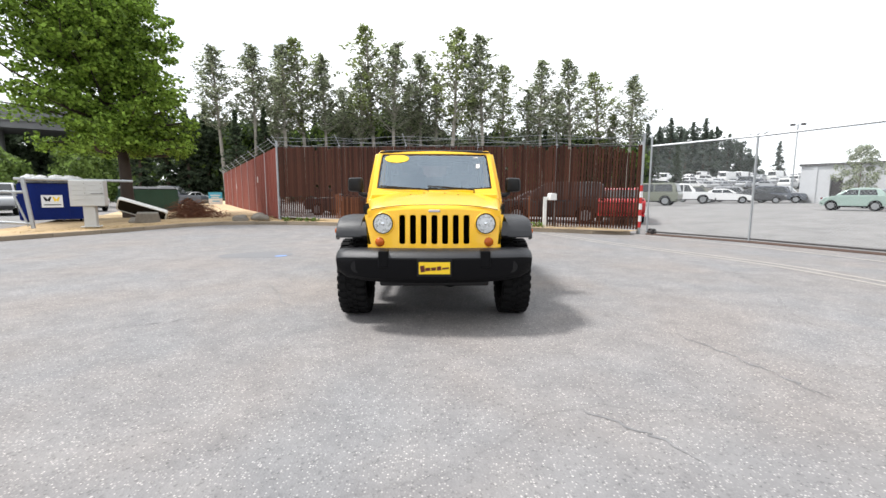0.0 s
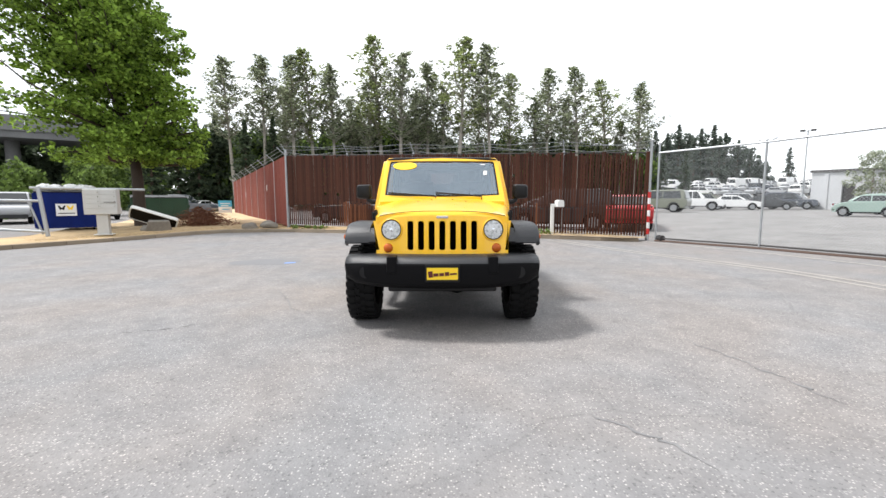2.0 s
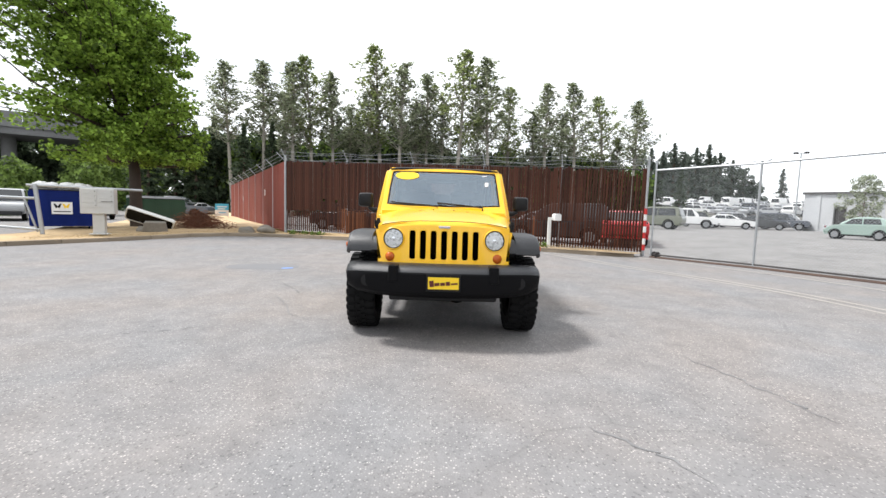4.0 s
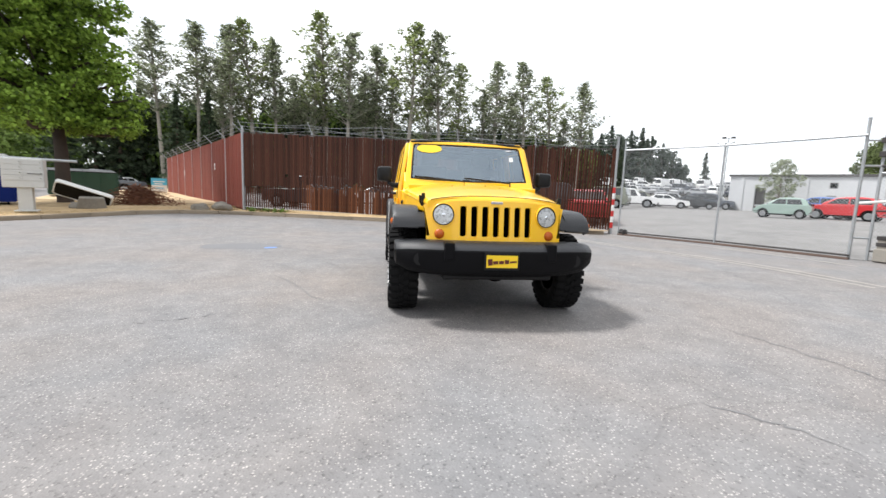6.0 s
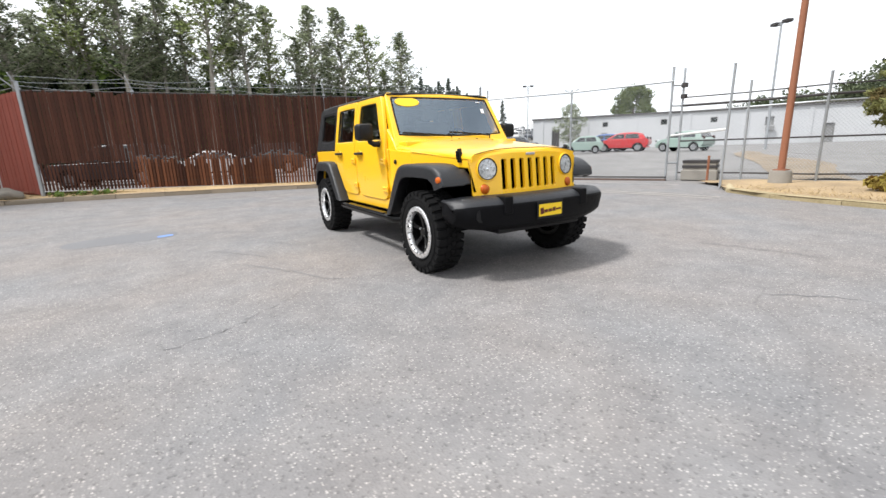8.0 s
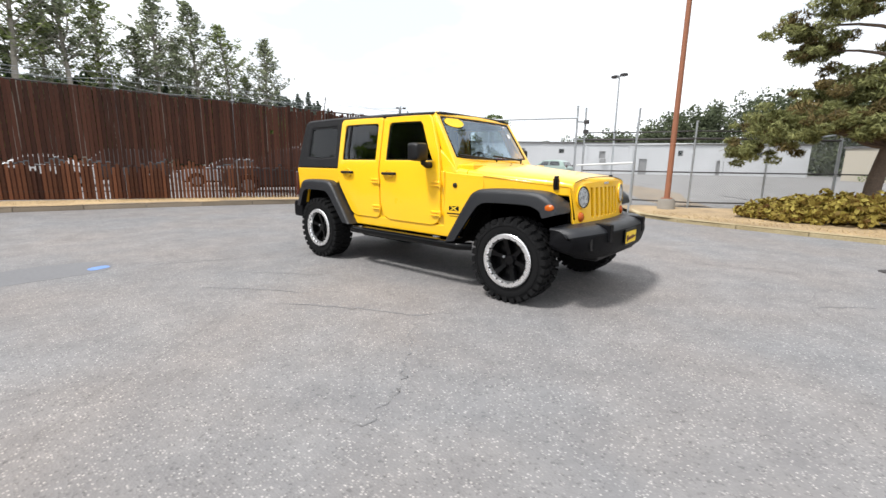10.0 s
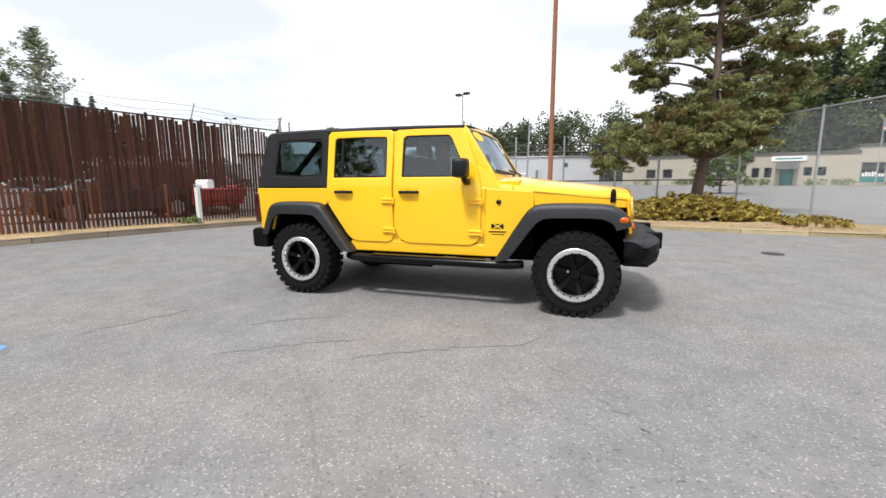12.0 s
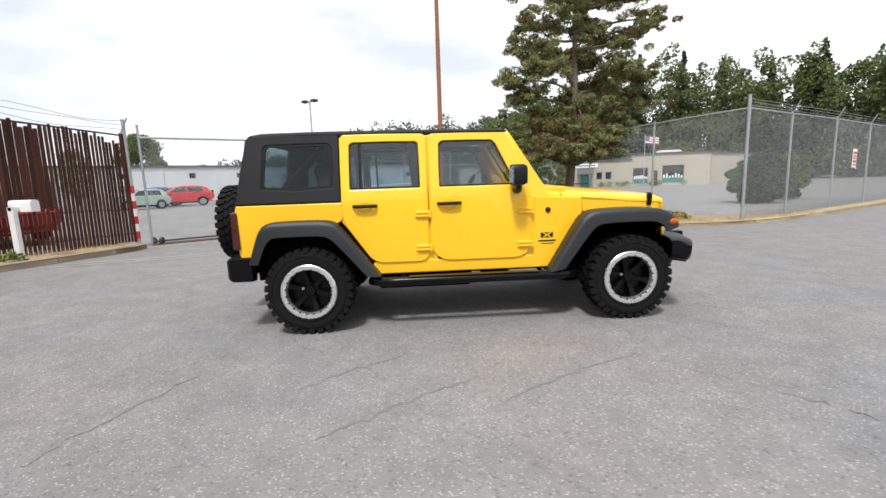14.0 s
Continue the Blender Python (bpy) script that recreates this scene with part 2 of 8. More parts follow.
RUST = mat("rusty_painted_pole", (0.30, 0.12, 0.065), rough=0.8, vary=0.2, scale=3, fine=40, bump=0.2)
RAILDARK = mat("dark_weathered_steel", (0.06, 0.055, 0.055), rough=0.7, metal=0.3, vary=0.2, scale=6)
STRAW = mat("dry_straw_grass", (0.33, 0.22, 0.105), rough=0.95, vary=0.42, scale=0.9, fine=22, bump=0.6, tint=(0.48, 0.345, 0.19))
DRYSOIL = mat("dry_brown_grass_and_soil", (0.19, 0.132, 0.068), rough=0.95, vary=0.45, scale=1.1, fine=20, bump=0.6, tint=(0.40, 0.29, 0.165))
ISLAND = mat("thin_dry_grass_on_grit", (0.15, 0.132, 0.108), rough=0.95, vary=0.35, scale=0.8, fine=10, bump=0.4, tint=(0.25, 0.195, 0.135))
SAND = mat("bare_sandy_soil", (0.56, 0.41, 0.25), rough=0.95, vary=0.2, scale=0.6, fine=14, bump=0.5, tint=(0.60, 0.45, 0.27))
ROCK = mat("grey_boulder", (0.22, 0.2, 0.17), rough=0.9, vary=0.3, scale=3, fine=18, bump=0.6)
BARK = mat("grey_brown_bark", (0.14, 0.10, 0.075), rough=0.95, vary=0.35, scale=5, fine=25, bump=0.8)
PALEBARK = mat("pale_poplar_bark", (0.34, 0.315, 0.27), rough=0.9, vary=0.3, scale=3, fine=12, bump=0.4)


# ---------------------------------------------------------------- mesh tools
def finish(name, bm, material, smooth=40):
    bmesh.ops.remove_doubles(bm, verts=bm.verts, dist=1e-5)
    bmesh.ops.recalc_face_normals(bm, faces=bm.faces)
    me = bpy.data.meshes.new(name)
    bm.to_mesh(me)
    bm.free()
    me.materials.append(material)
    if smooth:
        me.polygons.foreach_set("use_smooth", [True] * len(me.polygons))
        me.set_sharp_from_angle(angle=radians(smooth))
    return me


def part(name, bm, material, parent=None, label="", smooth=40, soft=0.0, seg=2):
    """Links a bmesh as one mesh object under a thing or a part; soft: the radius of its worn edges."""
    ob = new(name, finish(name, bm, material, smooth))
    if parent is not None:
        ob.parent = parent
    if label:
        ob["label"] = label
    if soft:
        bv = ob.modifiers.new("worn_edges", "BEVEL")
        bv.width, bv.segments, bv.limit_method, bv.angle_limit = soft, seg, "ANGLE", radians(40)
        bv.harden_normals = True
    return ob


def thing(name, label, category, group="", kind="", at=None):
    ob = tagged(new(name), label, category, group, kind)
    ob.empty_display_size = 0.2
    if at is not None:
        ob.matrix_world = at
    return ob


def box(bm, x0, x1, y0, y1, z0, z1, m=None):
    vs = [bm.verts.new((x, y, z)) for z in (z0, z1) for x, y in ((x0, y0), (x1, y0), (x1, y1), (x0, y1))]
    if m is not None:
        for v in vs:
            v.co = m @ v.co
    for f in ((0, 3, 2, 1), (4, 5, 6, 7), (0, 1, 5, 4), (1, 2, 6, 5), (2, 3, 7, 6), (3, 0, 4, 7)):
        bm.faces.new([vs[i] for i in f])


def loft(bm, sections, ring=True, caps=True, closed=False):
    """Skins a row of sections, each a list of as many points; ring: the sections are closed loops; closed: the last joins the first."""
    rows = [[bm.verts.new(p) for p in s] for s in sections]
    n = len(rows[0])
    pairs = list(zip(rows, rows[1:])) + ([(rows[-1], rows[0])] if closed else [])
    for a, b in pairs:
        for i in range(n if ring else n - 1):
            j = (i + 1) % n
            bm.faces.new((a[i], a[j], b[j], b[i]))
    if caps and ring and not closed:
        bm.faces.new(rows[0][::-1])
        bm.faces.new(rows[-1])


def prism(bm, pts, a, b, place):
    """A 2D outline pushed from a to b; place(u, v, w) gives the point."""
    loft(bm, [[place(u, v, w) for u, v in pts] for w in (a, b)])


def tube(bm, path, r, n=8, r_end=None):
    path = [Vector(p) for p in path]
    sections = []
    side = None
    for i, p in enumerate(path):
        d = (path[min(i + 1, len(path) - 1)] - path[max(i - 1, 0)]).normalized()
        if side is None:
            side = d.orthogonal().normalized()
        side = (side - d * side.dot(d)).normalized()
        up = d.cross(side)
        rad = r if r_end is None else r + (r_end - r) * i / (len(path) - 1)
        sections.append([p + (side * math.cos(k * math.tau / n) + up * math.sin(k * math.tau / n)) * rad for k in range(n)])
    loft(bm, sections)


def lathe(bm, prof, n, m=None, closed=False):
    """Turns a profile of (radius, height) round the local z axis."""
    m = m or Matrix()
    loft(bm, [[m @ Vector((r * math.cos(k * math.tau / n), r * math.sin(k * math.tau / n), h)) for k in range(n)] for r, h in prof], caps=not closed, closed=closed)


def rounded(pts, r, n=4):
    """A polygon with rounded corners; r: one radius or one a corner."""
    out = []
    for i, p in enumerate(pts):
        p, a, b = Vector(p), Vector(pts[i - 1]), Vector(pts[(i + 1) % len(pts)])
        ri = r[i] if isinstance(r, (list, tuple)) else r
        da, db = (a - p), (b - p)
        ri = min(ri, da.length * 0.48, db.length * 0.48)
        if ri <= 0:
            out.append(tuple(p))
            continue
        s, e = p + da.normalized() * ri, p + db.normalized() * ri
        for k in range(n + 1):
            t = k / n
            out.append(tuple(s * (1 - t) ** 2 + p * 2 * t * (1 - t) + e * t * t))
    return out


def resample(pts, step):
    """Points at even steps along a polyline of 2D or 3D points."""
    pts = [Vector(p) for p in pts]
    seg = [(b - a).length for a, b in zip(pts, pts[1:])]
    total = sum(seg)
    n = max(2, int(round(total / step)) + 1)
    out = []
    for k in range(n):
        d = total * k / (n - 1)
        i = 0
        while i < len(seg) - 1 and d > seg[i]:
            d -= seg[i]
            i += 1
        out.append(pts[i].lerp(pts[i + 1], min(1.0, d / max(seg[i], 1e-9))))
    return out


def smoothed(pts, rounds=2):
    """Corner cutting on an open polyline."""
    pts = [Vector(p) for p in pts]
    for _ in range(rounds):
        cut = [pts[0]]
        for a, b in zip(pts, pts[1:]):
            cut += [a.lerp(b, 0.25), a.lerp(b, 0.75)]
        pts = cut + [pts[-1]]
    return pts


def quads_mesh(name, centres, right, up, material, bend=0.0):
    """Many small leaves in one mesh: centres and half-axes, each (n, 3)."""
    n = len(centres)
    co = np.empty((n, 4, 3), np.float32)
    co[:, 0], co[:, 1], co[:, 2], co[:, 3] = centres - up, centres + right * 0.8, centres + up, centres - right * 0.8
    me = bpy.data.meshes.new(name)
    me.vertices.add(4 * n)
    me.vertices.foreach_set("co", co.ravel())
    me.loops.add(4 * n)
    me.loops.foreach_set("vertex_index", np.arange(4 * n, dtype=np.int32))
    me.polygons.add(n)
    me.polygons.foreach_set("loop_start", np.arange(0, 4 * n, 4, dtype=np.int32))
    me.update()
    me.validate()
    me.materials.append(material)
    return me


# ---------------------------------------------------------------- ground
KERB_L = [(-15.0, -2.0), (-13.2, 2.5), (-11.9, 5.6), (-11.1, 7.4), (-10.3, 9.0), (-9.3, 10.5), (-8.0, 11.5), (-6.6, 11.8), (-5.0, 11.5), (-3.6, 11.1), (-2.0, 10.65), (-0.5, 10.2), (1.2, 9.65), (2.6, 9.1), (4.2, 8.65), (5.4, 8.45), (6.0, 8.6)]
KERB_R = [(8.5, 1.95), (7.5, 1.5), (6.95, 0.5), (6.65, -0.6), (6.35, -2.3), (6.05, -4.4), (5.95, -6.0), (6.35, -7.7), (7.75, -10.3), (10.4, -15.2), (14.5, -23.0), (20, -35)]
FENCE_A, FENCE_B = Vector((-6.05, 12.45)), Vector((6.45, 9.1))
FENCE_C = Vector((-16.65, 30.45))


def step(a, b, v):
    u = min(1.0, max(0.0, (v - a) / (b - a)))
    return u * u * (3 - 2 * u)


def rise(x, y):
    """The court climbs a little towards the brown fence."""
    return 0.10 * step(5.5, 10.5, y) * step(6.6, 3.5, x) * step(-10.5, -8.0, x)


def lot_rise(x, y):
    """The lot beyond the gate climbs away from the court."""
    return 0.36 * step(0.2, 13.0, (x - 8.2) * 0.865 + (y - 6.5) * 0.5) * step(-7.0, 3.0, y)


def in_lot(x, y, turn):
    """A pose on the lot's pavement."""
    return pose(x, y, 0.006 + lot_rise(x, y), 0, 0, turn)


def ground_sheet():
    bm = bmesh.new()
    ticks = [-2500, -900, -400, -200, -100, -60, -40, -25, *range(-15, 16), 25, 40, 60, 100, 200, 400, 900, 2500]
    grid = [[bm.verts.new((x, y, rise(x, y) * step(18, 14, y))) for x in ticks] for y in ticks]
    for a, b in zip(grid, grid[1:]):
        for i in range(len(ticks) - 1):
            bm.faces.new((a[i], a[i + 1], b[i + 1], b[i]))
    return tagged(part("ground", bm, ASPHALT), "worn grey asphalt lot with pale stone chips and cracks", "ground", kind="structure")


ground_sheet()


def verge(name, label, front, back, z_front, material, lumps=0.03):
    """A raised strip of ground between a kerb line and a line behind it, which slopes from one to the other."""
    bm = bmesh.new()
    m = 61
    f, b = ([q for q in resample(line, sum((Vector(q) - Vector(p)).length for p, q in zip(line, line[1:])) / (m - 1))] for line in (smoothed(front, 2), back))
    m = min(len(f), len(b))
    rows = []
    for i in range(m):
        row = []
        for k in range(13):
            t = k / 12
            p = f[i].lerp(b[i].xy, t)
            zf = z_front + rise(f[i].x, f[i].y)
            z = zf + (b[i].z - zf) * t
            z += lumps * noise.noise((p.x * 1.3, p.y * 1.3, 0.0)) * (0.0 if k in (0, 12) else 1.0)
            row.append((p.x, p.y, z))
        rows.append(row)
    loft(bm, rows, ring=False, caps=False)
    return tagged(part(name, bm, material, smooth=180), label, "ground", kind="structure")


verge("verge", "dry straw grass and sandy soil behind the kerb", KERB_L,
      [(-15.9, -1.6, 0.13), (-14.3, 3.2, 0.13), (-13.4, 6.6, 0.14), (-13.5, 9.6, 0.15), (-14.6, 12.0, 0.17), (-16.0, 14.6, 0.2), (-16.2, 17.0, 0.2), (-13.0, 17.6, 0.22), (-10.0, 16.5, 0.26), (-6.9, 13.6, 0.34), (-6.05, 12.5, 0.34), (-4.0, 11.95, 0.31), (-1.0, 11.15, 0.27), (2.0, 10.35, 0.22), (4.6, 9.65, 0.16), (6.5, 9.15, 0.11)],
      0.115, STRAW)
bm = bmesh.new()
loft(bm, [[(-16.2, 17.0, 0.20), (-13.0, 17.6, 0.22), (-10.0, 16.5, 0.26), (-6.9, 13.6, 0.34)],
          [(-21.0, 27.0, 0.32), (-18.0, 28.0, 0.36), (-14.6, 27.0, 0.40), (-12.0, 23.0, 0.36)],
          [(-30.0, 46.0, 0.30), (-27.0, 46.0, 0.4), (-23.0, 45.0, 0.4), (-19.0, 36.0, 0.4)]], ring=False, caps=False)
tagged(part("soil", bm, SAND, smooth=180), "bare sandy soil track beside the fence", "ground", kind="structure")
verge("verge", "dry grass strip between yellow kerb and fence", KERB_R,
      [(9.1, 2.9, 0.06), (10.4, 2.3, 0.06), (10.7, 0.8, 0.06), (11.9, -0.9, 0.06), (13.5, -2.5, 0.06), (12.1, -4.7, 0.06), (9.3, -5.75, 0.07), (6.6, -6.85, 0.08), (7.1, -8.2, 0.08), (8.15, -10.0, 0.08), (11.0, -15.2, 0.08), (15.4, -23.0, 0.08), (21.0, -35, 0.08)],
      0.085, DRYSOIL)


def kerb_run(owner_label, line, material, high=0.125, wide=0.16):
    """A kerb of cast stones, each a piece of its own with a rounded nose."""
    owner = thing("kerb", owner_label, "kerb", kind="structure")
    pts = resample(smoothed(line, 2), 1.2)
    for a, b in zip(pts, pts[1:]):
        d = (b - a).normalized()
        nrm = Vector((d.y, -d.x))
        a2, b2 = a + d * 0.006, b - d * 0.006
        bm = bmesh.new()
        prof = [(0.0, -0.05), (0.0, high * 0.72), (0.02, high * 0.93), (0.05, high), (wide, high), (wide, -0.05)]
        loft(bm, [[(p.x - nrm.x * u, p.y - nrm.y * u, v + rise(p.x, p.y)) for u, v in prof] for p in (a2, b2)])
        part("kerb_stone", bm, material, owner)
    return owner


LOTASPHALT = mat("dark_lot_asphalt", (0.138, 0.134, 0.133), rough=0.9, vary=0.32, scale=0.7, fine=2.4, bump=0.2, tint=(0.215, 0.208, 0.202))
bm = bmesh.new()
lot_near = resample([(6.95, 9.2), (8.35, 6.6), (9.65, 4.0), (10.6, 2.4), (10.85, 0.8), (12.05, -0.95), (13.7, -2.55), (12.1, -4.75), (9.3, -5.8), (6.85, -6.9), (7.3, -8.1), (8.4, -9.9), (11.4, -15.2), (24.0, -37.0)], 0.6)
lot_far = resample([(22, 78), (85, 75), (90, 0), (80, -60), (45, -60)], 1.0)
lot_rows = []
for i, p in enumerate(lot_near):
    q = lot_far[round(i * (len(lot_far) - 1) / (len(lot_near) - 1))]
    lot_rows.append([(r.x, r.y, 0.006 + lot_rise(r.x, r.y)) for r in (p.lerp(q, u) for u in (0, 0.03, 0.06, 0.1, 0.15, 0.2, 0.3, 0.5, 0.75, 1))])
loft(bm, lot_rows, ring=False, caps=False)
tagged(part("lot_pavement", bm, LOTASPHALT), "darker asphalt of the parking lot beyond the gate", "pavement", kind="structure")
bm = bmesh.new()
strip_a = resample(smoothed([(11.3, 1.5), (13.2, 3.0), (16.5, 4.6), (20.0, 7.3), (23.2, 8.6)], 2), 0.5)
strip_b = resample(smoothed([(11.9, 0.4), (15.0, 1.9), (17.3, 2.4), (20.4, 6.2), (23.8, 7.7)], 2), 0.5)
strip_rows = []
for i, p in enumerate(strip_a):
    q = strip_b[round(i * (len(strip_b) - 1) / (len(strip_a) - 1))]
    strip_rows.append([(r.x, r.y, 0.02 + lot_rise(r.x, r.y) + 0.06 * math.sin(math.pi * u) * (0.6 + 0.5 * noise.noise((r.x, r.y, 0)))) for r, u in ((p.lerp(q, u), u) for u in (0, 0.12, 0.3, 0.5, 0.7, 0.88, 1))])
loft(bm, strip_rows, ring=False, caps=False)
tagged(part("dry_island", bm, ISLAND, smooth=180), "low dry grass island in the lot beyond the fence", "ground", kind="structure")
kerb_run("stained grey concrete kerb round the court", KERB_L, KERBGREY)
kerb_run("concrete kerb with worn yellow paint", KERB_R, KERBYELLOW, high=0.09)


# ---------------------------------------------------------------- the yellow off-roader
R_TYRE, AXLE_F, AXLE_R, HUB_Z = 0.395, 0.0, 2.946, 0.393


def side_x(z):
    return 0.808 + (z - 0.55) * 0.045 if z <= 1.18 else 0.8364 - (z - 1.18) * 0.165


def panel(bm, s, pts, w0, w1):
    """A flat sheet on the car's side; pts are (y, z), s the side."""
    loft(bm, [[(s * (side_x(z) + w), y, z) for y, z in pts] for w in (w0, w1)])


def ring_panel(bm, s, outer, inner, w0, w1):
    """A frame on the car's side between two outlines of as many points."""
    secs = []
    for pts, w in ((outer, w0), (outer, w1), (inner, w1), (inner, w0)):
        secs.append([(s * (side_x(z) + w), y, z) for y, z in pts])
    loft(bm, secs, closed=True)


def build_wheel(owner, s, y, spare=False):
    """Mud tyre on a black alloy with a polished outer ring; the axle lies along x."""
    if spare:
        m = Matrix.Translation((0.03, 3.84, 0.98)) @ Matrix.Rotation(radians(-90), 4, "X")
    else:
        m = Matrix.Translation((s * 0.815, y, HUB_Z)) @ Matrix.Rotation(s * radians(90), 4, "Y")
    hub = thing("spare_wheel" if spare else "wheel", "", "")
    hub.parent = owner
    hub["label"] = "spare mud tyre hung on the tailgate" if spare else "black alloy with polished ring and knobbly mud tyre"
    hw = 0.135
    bm = bmesh.new()
    prof = [(0.232, -hw * 0.75), (0.25, -hw * 0.95), (0.30, -hw * 1.03), (0.345, -hw * 0.98), (0.368, -hw * 0.86), (0.376, -hw * 0.6), (0.378, 0),
            (0.376, hw * 0.6), (0.368, hw * 0.86), (0.345, hw * 0.98), (0.30, hw * 1.03), (0.25, hw * 0.95), (0.232, hw * 0.75), (0.225, 0)]
    lathe(bm, prof, 56, m, closed=True)
    for rr in (0.262, 0.325):
        lathe(bm, [(rr - 0.004, hw * 0.9), (rr - 0.002, hw * 1.05), (rr + 0.002, hw * 1.05), (rr + 0.004, hw * 0.9)], 56, m, closed=True)
    tyre = part("tyre", bm, RUBBER, hub, smooth=30)
    bm = bmesh.new()
    n = 30
    for k in range(n):
        for row, (off, a, b, twist) in enumerate(((0.0, 0.052, 0.128, 0.12), (0.5, -0.128, -0.052, -0.12), (0.25, 0.004, 0.046, -0.3), (0.75, -0.046, -0.004, 0.3))):
            ang = (k + off) * math.tau / n
            rot = m @ Matrix.Rotation(ang, 4, "Z") @ Matrix.Translation((0.374, 0, (a + b) / 2)) @ Matrix.Rotation(twist, 4, "X")
            w = 0.026 if row < 2 else 0.021
            box(bm, -0.012, 0.021 if row > 1 else 0.019, -w, w, -(b - a) / 2, (b - a) / 2, rot)
        for sgn in (-1, 1):
            ang = (k + (0.0 if sgn > 0 else 0.5)) * math.tau / n
            long = 0.040 if k % 2 else 0.024
            rot = m @ Matrix.Rotation(ang, 4, "Z") @ Matrix.Translation((0.374, 0, sgn * 0.126))
            box(bm, -long, 0.012, -0.024, 0.024, -0.012, 0.010, rot)
    part("tread", bm, RUBBER, tyre, "deep mud tread blocks", smooth=0)
    # barrel, ring, spokes
    bm = bmesh.new()
    lathe(bm, [(0.232, hw * 0.72), (0.205, hw * 0.66), (0.195, 0.02), (0.195, -hw * 0.7), (0.232, -hw * 0.74), (0.226, -0.02)], 40, m, closed=True)
    lathe(bm, [(0.0, -0.01), (0.197, -0.01), (0.197, 0.012), (0.0, 0.012)], 32, m)
    rim = part("rim", bm, RIMBLACK, hub)
    bm = bmesh.new()
    lathe(bm, [(0.196, hw * 0.70), (0.199, hw * 0.95), (0.206, hw * 1.03), (0.242, hw * 1.04), (0.252, hw * 0.98), (0.252, hw * 0.76)], 60, m, closed=True)
    ring = part("rim_ring", bm, POLISHED, hub, "polished beadlock-style outer ring")
    bm = bmesh.new()
    for k in range(20):
        ang = (k + 0.5) * math.tau / 20
        rot = m @ Matrix.Rotation(ang, 4, "Z") @ Matrix.Translation((0.209, 0, hw * 1.02))
        box(bm, -0.011, 0.002, -0.006, 0.006, -0.01, 0.003, rot)
    part("ring_notches", bm, RIMBLACK, ring)["kind"] = "stuff"
    for k in range(6):
        ang = k * math.tau / 6 + 0.26
        bm = bmesh.new()
        rot = m @ Matrix.Rotation(ang, 4, "Z")
        secs = []
        for r, w, z0, z1 in ((0.03, 0.030, 0.01, 0.062), (0.07, 0.026, 0.015, 0.064), (0.13, 0.024, 0.03, 0.074), (0.185, 0.034, 0.04, 0.088), (0.205, 0.045, 0.045, 0.092)):
            secs.append([rot @ Vector((r, y2, z2)) for y2, z2 in ((-w, z0), (w, z0), (w * 0.75, z1), (-w * 0.75, z1))])
        loft(bm, secs)
        part("spoke", bm, RIMBLACK, hub)
    bm = bmesh.new()
    lathe(bm, [(0.0, 0.03), (0.052, 0.03), (0.05, 0.075), (0.042, 0.085), (0.0, 0.088)], 24, m)
    cap = part("hub_cap", bm, RIMBLACK, hub)
    for k in range(5):
        bm = bmesh.new()
        lathe(bm, [(0.0, 0.05), (0.011, 0.05), (0.011, 0.076), (0.0, 0.078)], 6, m @ Matrix.Rotation(k * math.tau / 5, 4, "Z") @ Matrix.Translation((0.068, 0, 0)))
        part("wheel_nut", bm, STEEL if k == 1 else RIMBLACK, cap)
    return hub


def flare(owner, s, outer, inner, label):
    """A wide plastic wheel-arch flare: flat top, rolled shoulder, deep lip."""
    o = resample(smoothed(outer, 2), 0.045)
    i = resample(smoothed(inner, 2), 1.0)
    i = resample(smoothed(inner, 2), sum((b - a).length for a, b in zip(i, i[1:])) / (len(o) - 1))
    n = min(len(o), len(i))
    secs = []
    for k in range(n):
        a, b = o[k], i[k * (len(i) - 1) // (n - 1)] if len(i) != n else i[k]
        mid = a.lerp(b, 0.12)
        mid2 = a.lerp(b, 0.35)
        row = [(0.70, a), (0.895, a), (0.922, a.lerp(b, 0.04)), (0.936, mid), (0.944, mid2), (0.948, b), (0.925, b), (0.915, mid2), (0.70, mid2)]
        secs.append([(s * x, p.x, p.y) for x, p in row])
    bm = bmesh.new()
    loft(bm, secs)
    return part("fender_flare", bm, FLARE, owner, label, smooth=50)


